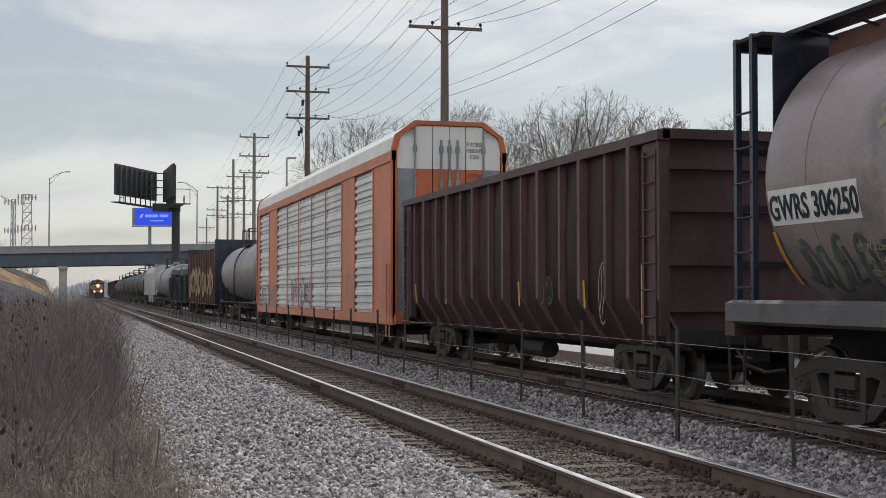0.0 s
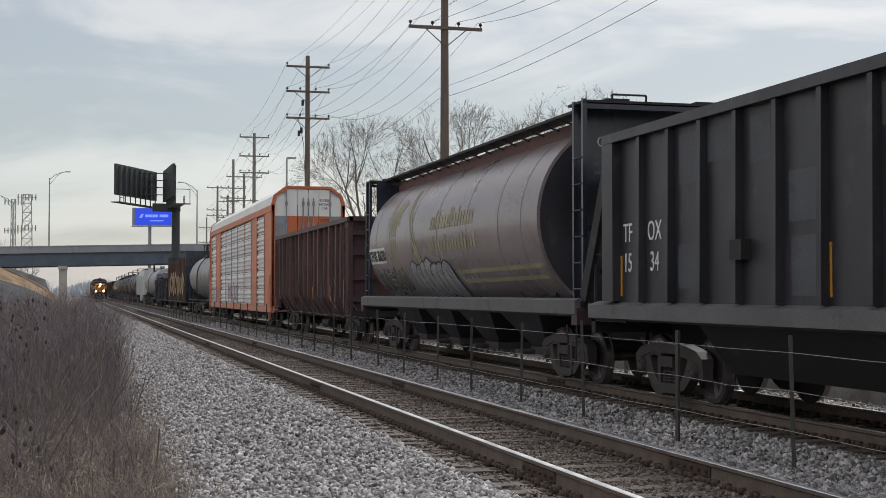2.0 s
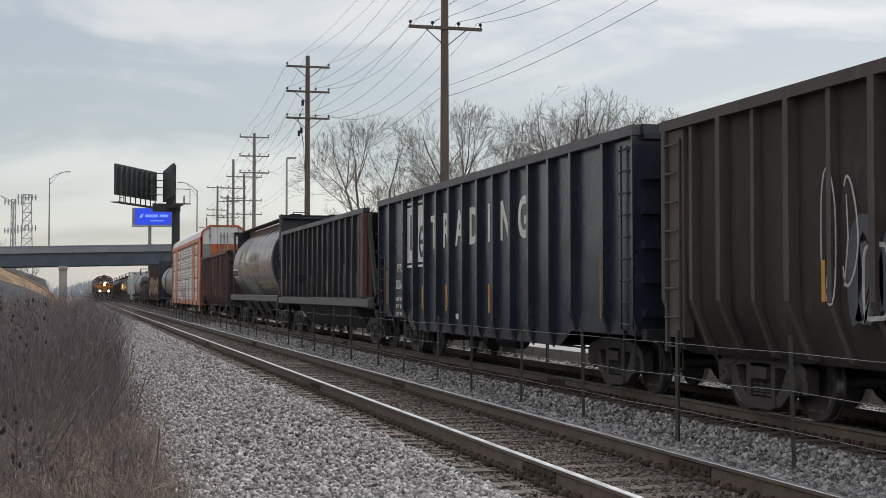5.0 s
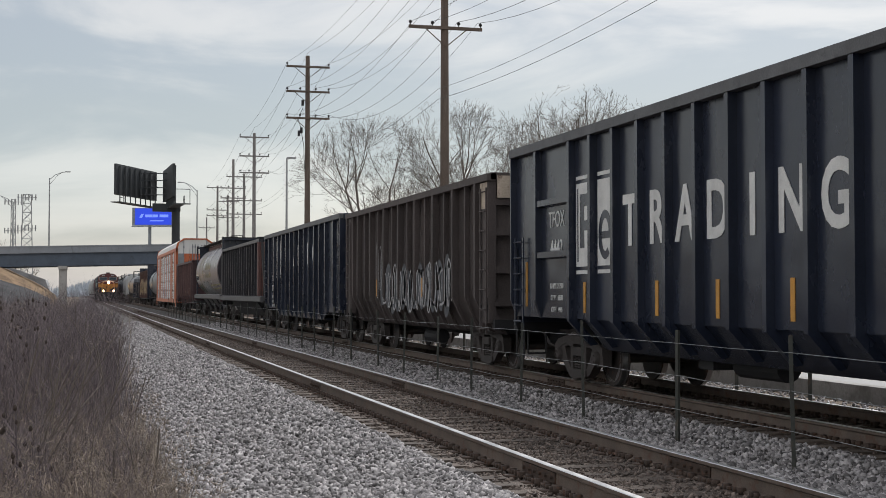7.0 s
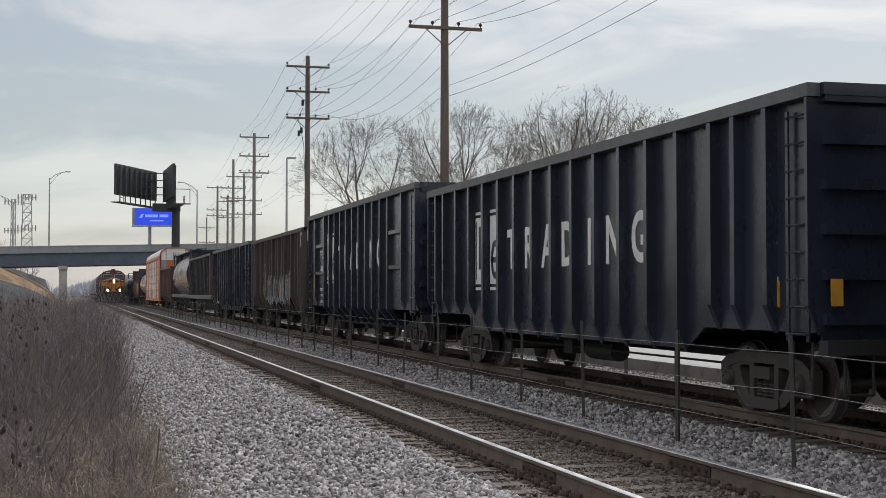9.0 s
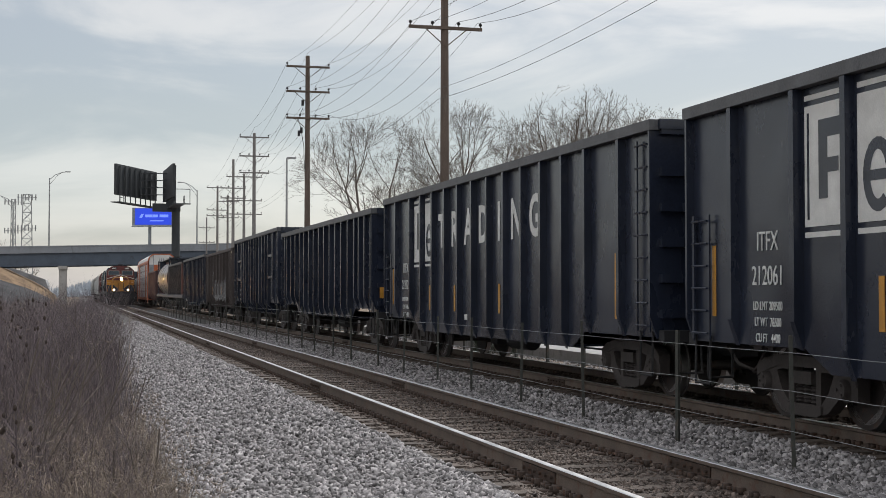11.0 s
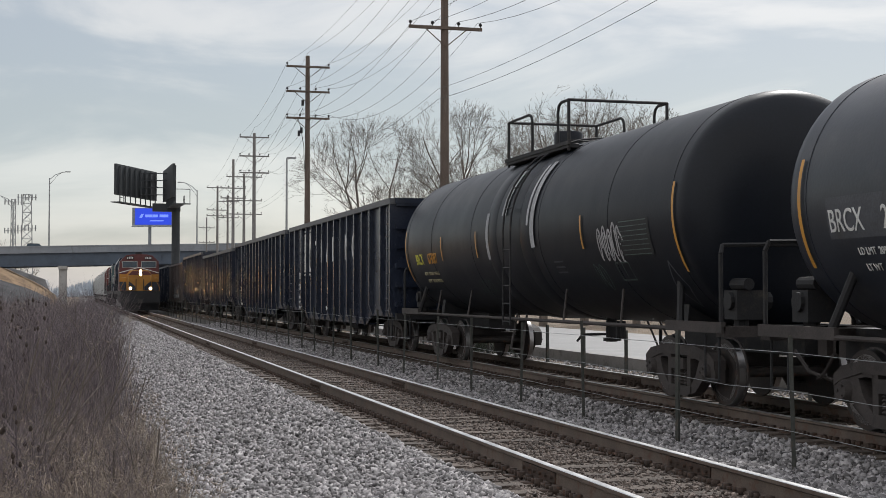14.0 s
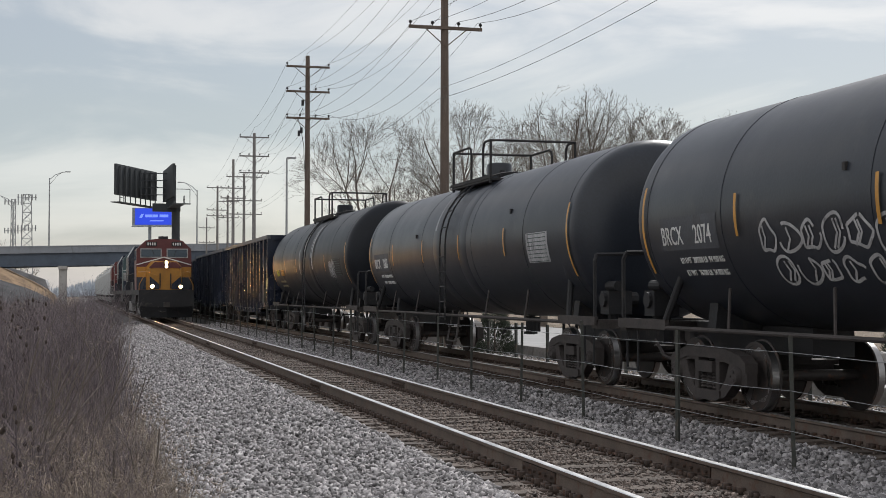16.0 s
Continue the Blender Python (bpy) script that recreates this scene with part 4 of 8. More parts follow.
        box(bm, (-1.58, min(y, y - e * 0.25), 1.02), (1.58, max(y, y - e * 0.25), 1.30))
        part("end_sill", bevelled(bm, 0.015), M_MAROON, car, "dark red end sill")
        bm = bmesh.new()
        box(bm, (-1.5, min(y - e * 0.2, y - e * 1.7), 1.18), (1.5, max(y - e * 0.2, y - e * 1.7), 1.24))
        part("end_platform", bm, M_BLACK_DARK, car)
        bm = bmesh.new()
        bar(bm, (-0.4, y - e * 1.0, 1.55), (0.5, y - e * 1.0, 1.55), 0.24, 14)
        part("air_reservoir", bm, M_BLACK_DARK, car)
        add_coupler(car, y, e)
        add_truck(car, e * (L / 2 - 1.95))
        bm = bmesh.new()
        pipe(bm, [(-1.56, y - e * 0.05, 1.02), (-1.56, y - e * 0.1, 0.45), (-1.56, y - e * 0.45, 0.45), (-1.56, y - e * 0.5, 1.02)], 0.018)
        part("step", bm, M_BLACK_DARK, car)
    bm = bmesh.new()
    box(bm, (-0.25, -L / 2 + 0.3, 0.72), (0.25, L / 2 - 0.3, 1.1))
    part("centre_sill", bm, M_BLACK_DARK, car)
    place = shell_place(ra, rb, zc)
    lying = (ra, rb, zc)
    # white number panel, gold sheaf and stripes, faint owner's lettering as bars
    bm = bmesh.new()
    yl = y1 - 0.25
    for k in range(6):
        z = 2.32 + 0.07 * k
        vs = [bm.verts.new(place(u, v)) for u, v in ((yl + 0.1, z), (yl - 1.78, z), (yl - 1.78, z + 0.07), (yl + 0.1, z + 0.07))]
        bm.faces.new(vs)
    part("number_panel", bm, M_WHITE, car, "white number panel")
    words("GWRS 306250", 0.40, M_BLACK, car, yl - 0.84, 2.39, -ra - 0.012, squeeze=0.76, bold=0.008, wrap=lying)
    for k, line in enumerate(("EX W 3.25m", "EW  2.69m", "EE W 10.2m")):
        words(line, 0.13, M_GOLD, car, yl - 1.75, 1.95 - 0.17 * k, -ra - 0.006, squeeze=0.8, wrap=lying)
    bm = bmesh.new()
    ym = y1 - 2.95
    for k in range(4):
        ribbon(bm, [(ym + 0.33 - 0.22 * k, 2.92 - 0.02 * abs(k - 1.5)), (ym + 0.36 - 0.23 * k, 2.4), (ym + 0.2 - 0.30 * k, 1.75 + 0.05 * k)], 0.09, place)
        ribbon(bm, [(ym + 0.34 - 0.22 * k, 2.98), (ym + 0.30 - 0.2 * k, 3.2), (ym + 0.05 - 0.12 * k, 3.55), (ym - 0.25 - 0.2 * k, 3.85)], 0.09, place)
    for k in range(4):
        for s in (-1, 1):
            ribbon(bm, [(ym + s * (0.18 + 0.05 * k) - 0.05, 3.2 + 0.2 * k), (ym + s * (0.42 + 0.04 * k) - 0.05, 3.34 + 0.2 * k), (ym + s * 0.62 - 0.05, 3.26 + 0.18 * k)], 0.10, place)
    part("sheaf_emblem", bm, M_GOLD, car, "faded gold wheat-sheaf emblem")
    for k in range(2):
        bm = bmesh.new()
        ribbon(bm, [(y1 - 4.3 - 0.22 * k, 4.2), (y1 - 4.45 - 0.22 * k, 3.6), (y1 - 4.9 - 0.22 * k, 3.0), (y1 - 5.5 - 0.2 * k, 2.3), (y1 - 5.9 - 0.2 * k, 1.9)], 0.10, place)
        part("stripe", bm, M_GOLD, car, "gold stripe")
        bm = bmesh.new()
        ribbon(bm, [(y1 - 8.6 + 0.2 * k, 1.71 + 0.25 * k), (y1 - 11.0, 1.73 + 0.25 * k), (y0 + 0.2, 1.76 + 0.25 * k)], 0.10, place)
        part("stripe", bm, M_GOLD, car, "gold stripe")
    rng = random.Random(8)
    for row, (za, zb, ya, yb) in enumerate(((2.98, 3.42, y1 - 6.75, y1 - 10.3), (2.48, 2.84, y1 - 6.7, y1 - 10.3))):
        u = ya
        while u > yb:
            w = rng.uniform(0.17, 0.27)
            bm = bmesh.new()
            ribbon(bm, [(u - w / 2, za), (u - w / 2, (za + zb) / 2), (u - w / 2, zb - (0.0 if rng.random() < 0.3 else 0.14))], w * 0.62, place)
            part("owner_bar", bm, M_GOLD, car)
            u -= w + 0.02
    bubbles(car, y1 - 4.45, y1 - 7.95, 1.12, 2.40, ra, rb, zc)
    scrawl(car, M_WHITETAG, y1 - 8.4, y1 - 9.9, 1.25, 1.85, 4, 0.035, 7, place, "thin white spray tag")
    scrawl(car, M_WHITETAG, y1 - 4.4, y1 - 4.9, 1.55, 2.35, 2, 0.03, 9, place, "thin white spray tag")
    scrawl(car, M_FAINTTAG, y1 - 0.4, y1 - 3.6, 1.42, 2.1, 8, 0.07, 6, place, "faded green graffiti")
    for u in (y1 - 0.12, y1 - 3.3, y1 - 7.2, y1 - 10.8, y0 + 0.12):
        bm = bmesh.new()
        ribbon(bm, [(u, 1.5), (u, 1.75), (u, 2.0), (u, 2.25)], 0.08, place)
        part("reflector", bm, M_ORANGE if u > y1 - 1 else M_GOLD, car)


covered_hopper()


# ---- dark hopper gondola with open sloping ends ----
def slope_end_gondola():
    far_end, near_end = -2.55, -20.35
    L = far_end - near_end
    car = car_thing("hopper_gondola", "worn black ribbed gondola with sloping open ends and grey patches", "freight car", far_end, near_end)
    top, half = 3.93, 1.50
    mid = (far_end + near_end) / 2
    y1, y0 = -3.35 - mid, -19.2 - mid
    n = 15
    for s in (-1, 1):
        bm = bmesh.new()
        box(bm, (min(s * half, s * (half - 0.03)), y0, 1.40), (max(s * half, s * (half - 0.03)), y1, top - 0.12))
        part("side_sheet", bm, M_OLD_BLACK, car)
        bm = bmesh.new()
        box(bm, (min(s * (half - 0.06), s * (half + 0.13)), y0 - 0.03, top - 0.12), (max(s * (half - 0.06), s * (half + 0.13)), y1 + 0.03, top + 0.02))
        part("top_chord", bevelled(bm, 0.02), M_OLD_BLACK, car)
        bm = bmesh.new()
        prism(bm, [(s * (half - 0.05), 1.12), (s * (half + 0.14), 1.16), (s * (half + 0.14), 1.36), (s * (half - 0.05), 1.42)], "y", y0 - 0.7, y1 + 0.6)
        part("side_sill", bevelled(bm, 0.015), M_SILL, car, "grey rolled side sill")
        for e, ye in ((1, y1), (-1, y0)):
            bm = bmesh.new()
            a, b = Vector((s * (half - 0.02), ye + e * 0.02, top - 0.2)), Vector((s * (half - 0.02), ye + e * 1.15, 1.45))
            d = (b - a)
            box(bm, (a + b) / 2 - Vector((0.04, 0.13, d.length / 2)), (a + b) / 2 + Vector((0.04, 0.13, d.length / 2)), Matrix.Rotation(math.atan2(d.y, -d.z), 3, "X"))
            part("diagonal_brace", bm, M_BLACK_DARK, car)
            bm = bmesh.new()
            box(bm, (s * half - 0.14, min(ye, ye - e * 0.42), 1.42), (s * half + 0.14, max(ye, ye - e * 0.42), top - 0.13))
            part("corner_post", bevelled(bm, 0.04), M_ROOFRED if e < 0 else M_OLD_BLACK, car, "rust-red corner post" if e < 0 else "")
    for i in range(n + 1):
        y = y1 - 0.3 - (y1 - y0 - 1.0) * i / n
        for s in (-1, 1):
            bm = bmesh.new()
            prism(bm, [(s * half, 1.40), (s * (half + 0.12), 1.42), (s * (half + 0.10), top - 0.13), (s * half, top - 0.13)], "y", y - 0.05, y + 0.05)
            part("rib", bm, M_OLD_BLACK, car)
    rng = random.Random(11)
    for i in range(n):          # patched and scraped panels
        y = y1 - 0.3 - (y1 - y0 - 1.0) * (i + 0.5) / n
        for z0, z1 in ((1.5, 2.2), (2.3, 2.95), (3.05, 3.7)):
            if rng.random() < 0.42:
                w = rng.uniform(0.25, 0.42)
                bm = bmesh.new()
                box(bm, (-half - 0.004, y - w, z0 + rng.uniform(-0.05, 0.2)), (-half + 0.002, y + w, z1))
                part("paint_patch", bm, M_GREYPATCH, car, "grey touch-up patch")
    for e, ye in ((1, y1), (-1, y0)):
        bm = bmesh.new()
        prism(bm, [(ye - e * 0.1, top - 0.1), (ye - e * 0.16, top - 0.1), (ye - e * 2.5, 1.15), (ye - e * 2.4, 1.15)], "x", -half + 0.04, half - 0.04)
        part("slope_sheet", bm, M_BLACK_DARK, car)
        y = e * L / 2
        bm = bmesh.new()
        box(bm, (-1.5, min(y, y - e * 1.4), 1.10), (1.5, max(y, y - e * 1.4), 1.20))
        part("end_platform", bm, M_BLACK_DARK, car)
        bm = bmesh.new()
        box(bm, (-1.5, min(y, y - e * 0.16), 0.92), (1.5, max(y, y - e * 0.16), 1.25))
        part("end_sill", bevelled(bm, 0.012), M_BLACK_DARK, car)
        for x in (-1.45, -0.9, 1.45):
            bm = bmesh.new()
            pipe(bm, [(x, y - e * 0.05, 1.2), (x, y - e * 0.05, 2.55 if x > -1 else 2.15), (x, y - e * 0.75, 2.55 if x > -1 else 2.15), (x, y - e * 0.75, 1.2)], 0.024)
            part("handrail", bm, M_BLACK_DARK, car)
        bm = bmesh.new()
        for z in (1.7, 2.2, 2.7, 3.2):
            bar(bm, (-1.3, ye + e * 0.1, z), (1.3, ye + e * 0.1, z), 0.03, 6)
        part("end_bars", bm, M_BLACK_DARK, car)
        add_coupler(car, y, e)
        add_truck(car, e * (L / 2 - 1.95))
    bm = bmesh.new()
    prism(bm, [(-half + 0.1, 1.15), (half - 0.1, 1.15), (0.9, 0.46), (-0.9, 0.46)], "y", -L / 2 + 3.6, L / 2 - 3.6)
    part("belly_pan", bevelled(bm, 0.03), M_BLACK_DARK, car)
    bm = bmesh.new()
    box(bm, (-0.25, -L / 2 + 0.3, 0.7), (0.25, L / 2 - 0.3, 1.1))
    part("centre_sill", bm, M_BLACK_DARK, car)
    x = -half - 0.005
    for text, u, z in (("TF", y1 - 0.70, 2.30), ("OX", y1 - 1.66, 2.30), ("15", y1 - 0.70, 1.86), ("34", y1 - 1.66, 1.86)):
        words(text, 0.40, M_WHITE, car, u, z, x, squeeze=0.8)
    for u in (y1 - 0.45, y1 - 3.2, y1 - 6.3, y1 - 9.5):
        tape(car, x, u, 1.5, 2.1, 0.06)
    scrawl(car, M_WHITETAG, y0 + 3.9, y0 + 2.75, 1.95, 2.4, 4, 0.035, 14, wall_place(x), "small white spray tag")
    scrawl(car, M_WHITETAG, y0 + 3.7, y0 + 2.95, 1.5, 1.85, 3, 0.035, 15, wall_place(x), "small white spray tag")
    scrawl(car, M_WHITETAG, y0 + 2.1, y0 + 1.6, 1.75, 2.3, 2, 0.035, 16, wall_place(x), "small white spray tag")
    bm = bmesh.new()
    box(bm, (-half - 0.14, y1 - 4.5, 1.95), (-half, y1 - 4.2, 2.2))
    part("latch_box", bevelled(bm, 0.02), M_BLACK_DARK, car)


slope_end_gondola()


# ---- bulged old gondolas ----
def bulged_gondola(far_end, near_end, label, paint, top, n, taper, seed, rib_paint=None):
    L = far_end - near_end
    car = car_thing("old_gondola", label, "freight car", far_end, near_end)
    half = 1.50
    rng = random.Random(seed)
    ys = [L / 2 - L * i / n for i in range(n + 1)]
    for s in (-1, 1):
        bm = bmesh.new()
        zs = [0.72, 1.0, 1.35, 1.9, 2.5, 3.1, top - 0.1]
        cols = []
        for i in range(n):
            k = rng.uniform(0.02, 0.085)
            for j in range(5):
                t = j / 5
                y = ys[i] + (ys[i + 1] - ys[i]) * t
                col = []
                for z in zs:
                    low = max(0.0, (1.25 - z) / 0.55)
                    bulge = k * math.sin(math.pi * t) * math.sin(math.pi * min(1, max(0, (z - 0.9) / (top - 0.9)))) + 0.012 * rng.uniform(-1, 1)
                    col.append(bm.verts.new((s * (half - low * taper + bulge - 0.02), y, z)))
                cols.append(col)
        cols.append([bm.verts.new((s * (half - max(0.0, (1.25 - z) / 0.55) * taper - 0.02), ys[-1], z)) for z in zs])
        for a, b in zip(cols[:-1], cols[1:]):
            for i in range(len(zs) - 1):
                bm.faces.new((a[i], a[i + 1], b[i + 1], b[i]))
        bmesh.ops.solidify(bm, geom=bm.faces[:], thickness=0.03)
        part("side_sheet", bm, paint, car, "dented and bulged side sheet", smooth=50)
        bm = bmesh.new()
        box(bm, (min(s * (half - 0.06), s * (half + 0.13)), -L / 2 - 0.06, top - 0.12), (max(s * (half - 0.06), s * (half + 0.13)), L / 2 + 0.06, top + 0.02))
        part("top_chord", bevelled(bm, 0.02), paint, car)
    for i, y in enumerate(ys):
        heavy = i % 2 == 0
        for s in (-1, 1):
            bm = bmesh.new()
            o, tip = s * (half - 0.03), s * (half + (0.13 if heavy else 0.09))
            w = 0.06 if heavy else 0.045
            lean = rng.uniform(-0.02, 0.02)
            prism(bm, [(s * (half - taper), 0.74), (s * (half - taper + 0.12), 0.78), (tip, 1.45), (tip, top - 0.12), (o, top - 0.12), (o, 1.3)], "y",
                  min(max(y - w + lean, -L / 2), L / 2 - 2 * w), max(min(y + w + lean, L / 2), -L / 2 + 2 * w))
            part("rib", bm, rib_paint or paint, car)
    ty = L / 2 - 1.75
    for e in (-1, 1):
        y = e * L / 2
        bm = bmesh.new()
        box(bm, (-half + 0.04, min(y - e * 0.12, y - e * 0.17), 1.0), (half - 0.04, max(y - e * 0.12, y - e * 0.17), top))
        part("end_wall", bm, paint, car)
        for z in (1.35, 2.0, 2.75, 3.35):
            bm = bmesh.new()
            box(bm, (-half + 0.04, min(y - e * 0.12, y + e * 0.02), z - 0.07), (half - 0.04, max(y - e * 0.12, y + e * 0.02), z + 0.07))
            part("end_rib", bevelled(bm, 0.02), paint, car)
        bm = bmesh.new()
        box(bm, (-half - 0.05, min(y - e * 0.1, y + e * 0.06), top - 0.1), (half + 0.05, max(y - e * 0.1, y + e * 0.06), top + 0.04))
        part("end_chord", bevelled(bm, 0.02), paint, car)
        for s in (-1, 1):
            bm = bmesh.new()
            box(bm, (s * half - 0.072, min(y + e * 0.015, y - e * 0.6), 0.95), (s * half + 0.072, max(y + e * 0.015, y - e * 0.6), top - 0.13))
            part("corner_post", bevelled(bm, 0.02), paint, car)
            add_ladder(car, s * (half + 0.10), y - e * 0.10, y - e * 0.50, 0.75, top - 0.25, 8, paint)
        bm = bmesh.new()
        box(bm, (-1.5, min(y, y + e * 0.15), 0.82), (1.5, max(y, y + e * 0.15), 1.02))
        part("end_sill", bevelled(bm, 0.012), M_BLACK_DARK, car)
        add_coupler(car, y, e)
        add_truck(car, e * ty)
    bm = bmesh.new()
    box(bm, (-half + taper, -L / 2 + 0.1, 0.74), (half - taper, L / 2 - 0.1, 0.84))
    part("floor_pan", bm, M_BLACK_DARK, car)
    bm = bmesh.new()
    box(bm, (-0.22, -L / 2 + 0.2, 0.55), (0.22, L / 2 - 0.2, 0.74))
    part("centre_sill", bm, M_BLACK_DARK, car)
    bm = bmesh.new()
    bar(bm, (-0.8, -0.9, 0.5), (-0.8, 0.3, 0.5), 0.17, 12)
    part("air_reservoir", bm, M_BLACK_DARK, car)
    return car, ys, half


M_CREAM = material("peeling_cream_paint", (0.42, 0.35, 0.28), 0.75, 0, 0.3, 2, 30, (0.10, 0.06, 0.045), 0.3, streak=0.6)
car, ys, half = bulged_gondola(32.62, 17.42, "oxide-red old gondola with bulged ribbed sides and amber strips", M_MAROON, 3.80, 15, 0.42, 21, M_MAROON_RIB)
for u_ in (1.2, 3.9, 9.0, 12.3):
    bm = bmesh.new()
    ribbon(bm, [(7.6 - u_, 1.75), (7.6 - u_ - 0.07, 1.3)], 0.09, wall_place(-half - 0.10))
    part("reflector", bm, M_ORANGE, car, "amber strip")
tape(car, -half - 0.10, -7.05, 1.1, 1.95, 0.09)
scrawl(car, M_WHITETAG, -5.2, -5.7, 1.1, 2.2, 1, 0.02, 31, wall_place(-half - 0.075), "chalked marks")
scrawl(car, M_FAINTTAG, -2.3, -3.2, 1.3, 1.8, 2, 0.03, 32, wall_place(-half - 0.075), "faint spray tag")
car, ys, half = bulged_gondola(-39.5, -53.95, "faded brown ribbed gondola with a peeling cream corner and white graffiti", M_BROWN, 3.88, 17, 0.30, 22)
bm = bmesh.new()
box(bm, (-half - 0.085, -14.45 / 2 + 0.02, 3.22), (-half - 0.078, -14.45 / 2 + 0.58, 3.74))
part("corner_patch", bm, M_CREAM, car, "peeling cream corner")
bm = bmesh.new()
box(bm, (-half + 0.08, -14.45 / 2 - 0.075, 3.42), (half - 0.08, -14.45 / 2 - 0.06, 3.86))
part("end_patch", bm, M_CREAM, car, "peeling cream end band")
scrawl(car, M_GREYPATCH, 2.6, -4.4, 1.15, 2.2, 12, 0.20, 35, wall_place(-half - 0.082), "grey graffiti fill")
scrawl(car, M_WHITETAG, 2.4, -4.6, 1.15, 2.15, 12, 0.05, 33, wall_place(-half - 0.085), "white graffiti")
scrawl(car, M_WHITETAG, 3.2, 2.4, 1.5, 2.8, 2, 0.03, 34, wall_place(-half - 0.085), "thin white spray tag")
for u_ in (-1.9, 3.1):
    tape(car, -half - 0.088, u_, 1.45, 1.9, 0.07)


# ---- tank cars ----
M_SCUFF = material("scuffed_grey_paint", (0.34, 0.345, 0.36), 0.65, 0, 0.5, 2.2, 30, (0.07, 0.072, 0.078), 0.3, streak=0.8)


def tank_car(far_head, label, paint, number_mat, mark, number, tag_seed=None, L=17.6, r=1.635, zc=2.70, chart=True, deck=(-1.05, 1.77), ladder=-0.13, inset=1.5, strips=(3.43, 6.53), near_strips=(7.3, 4.1)):
    """far_head: where the shell begins, along the line at 0 s."""
    shell = L - 0.95
    far_end = far_head + 0.50
    car = car_thing("tank_car", label, "tank car", far_end, far_end - L, "cars of the freight train")
    h = shell / 2
    bm = bmesh.new()
    rows = []               # dished heads with a tight knuckle
    for i in range(13):
        a = math.pi / 2 * i / 12
        rows.append((-h + 0.50 * (1 - math.cos(a) ** 0.8) if i < 12 else -h + 0.50, max(0.02, math.sin(a) ** 0.75)))
    rows = rows + [(-y, k) for y, k in reversed(rows)]
    oval_shell(bm, r, r, zc, rows, 64)
    part("shell", bm, paint, car, "welded black cylindrical shell" if paint in (M_TANK, M_TANK_FRESH) else "welded grey cylindrical shell", smooth=40)
    for y in (-h + 0.72, -h + 3.0, -2.1, 2.1, h - 3.0, h - 0.72):
        bm = bmesh.new()
        oval_shell(bm, r + 0.005, r + 0.005, zc, [(y - 0.014, 1), (y + 0.014, 1)], 64)
        part("weld_seam", bm, paint, car)
    for y in (-1.4, 0.65):    # ring bands beside the ladder
        bm = bmesh.new()
        oval_shell(bm, r + 0.018, r + 0.018, zc, [(y - 0.34, 0.985), (y - 0.26, 1), (y + 0.26, 1), (y + 0.34, 0.985)], 64)
        part("ring_band", bm, paint, car, smooth=50)
    top = zc + r
    bm = bmesh.new()
    lathe(bm, [(top - 0.1, 0.34), (top + 0.06, 0.34), (top + 0.07, 0.29), (top + 0.36, 0.29), (top + 0.40, 0.26)], "z", (0, 0, 0), 24)
    bmesh.ops.translate(bm, verts=bm.verts[:], vec=(0, 0.75, 0))
    part("manway_dome", bm, paint, car, "black valve housing", smooth=40)
    for y in (0.2, 1.5):
        bm = bmesh.new()
        lathe(bm, [(top - 0.06, 0.13), (top + 0.10, 0.13), (top + 0.12, 0.08), (top + 0.20, 0.07)], "z", (0, 0, 0), 12)
        bmesh.ops.translate(bm, verts=bm.verts[:], vec=(-0.1, y, 0))
        part("valve", bm, M_BLACK_DARK, car)
    rail_z, deck_z = top + 0.66, top - 0.20
    for s in (-1, 1):
        bm = bmesh.new()
        box(bm, (min(s * 0.45, s * 0.98), deck[0] - 0.05, deck_z), (max(s * 0.45, s * 0.98), deck[1] + 0.08, deck_z + 0.05))
        part("platform", bevelled(bm, 0.01), M_BLACK_DARK, car)
        bm = bmesh.new()
        box(bm, (min(s * 0.95, s * 1.0), deck[0] - 0.1, deck_z + 0.052), (max(s * 0.95, s * 1.0), deck[1] + 0.13, deck_z + 0.12))
        part("toe_board", bm, M_BLACK_DARK, car)
        for y in deck:
            bm = bmesh.new()
            bar(bm, (s * 0.95, y, deck_z - 0.05), (s * 0.95, y, rail_z), 0.030, 6)
            part("rail_post", bm, M_BLACK_DARK, car)
    for y0, y1, q in ((deck[0], deck[0] + 0.56, 1), (deck[1], deck[1] - 1.47, -1)):
        bm = bmesh.new()
        side = [(y1, deck_z), (y1, rail_z - 0.16), (y1 - q * 0.05, rail_z - 0.05), (y1 - q * 0.16, rail_z), (y0, rail_z)]
        pipe(bm, [(-0.95, u, v) for u, v in side] + [(0.95, u, v) for u, v in reversed(side)], 0.027)
        part("platform_rail", bm, M_BLACK_DARK, car, "bent black pipe railing")
    for s in (-1, 1):
        # curved side ladder
        bm = bmesh.new()
        for dy in (-0.22, 0.22):
            pts = [(s * (r + 0.1) * math.cos(a), ladder + dy, zc + (r + 0.1) * math.sin(a)) for a in [math.pi / 2 * (1 - k / 9) for k in range(10)]]
            pts.append((s * (r + 0.1), ladder + dy, 0.95))
            pipe(bm, pts, 0.02, 5)
        for k in range(5):
            z = 1.02 + 0.33 * k
            bar(bm, (s * (r + 0.1), ladder - 0.22, z), (s * (r + 0.1), ladder + 0.22, z), 0.014, 5)
        for k in range(1, 6):
            a = k * 0.24
            bar(bm, (s * (r + 0.1) * math.cos(a), ladder - 0.22, zc + (r + 0.1) * math.sin(a)), (s * (r + 0.1) * math.cos(a), ladder + 0.22, zc + (r + 0.1) * math.sin(a)), 0.014, 5)
        part("ladder", bm, M_BLACK_DARK, car)
        # long handrail with its hangers
        bm = bmesh.new()
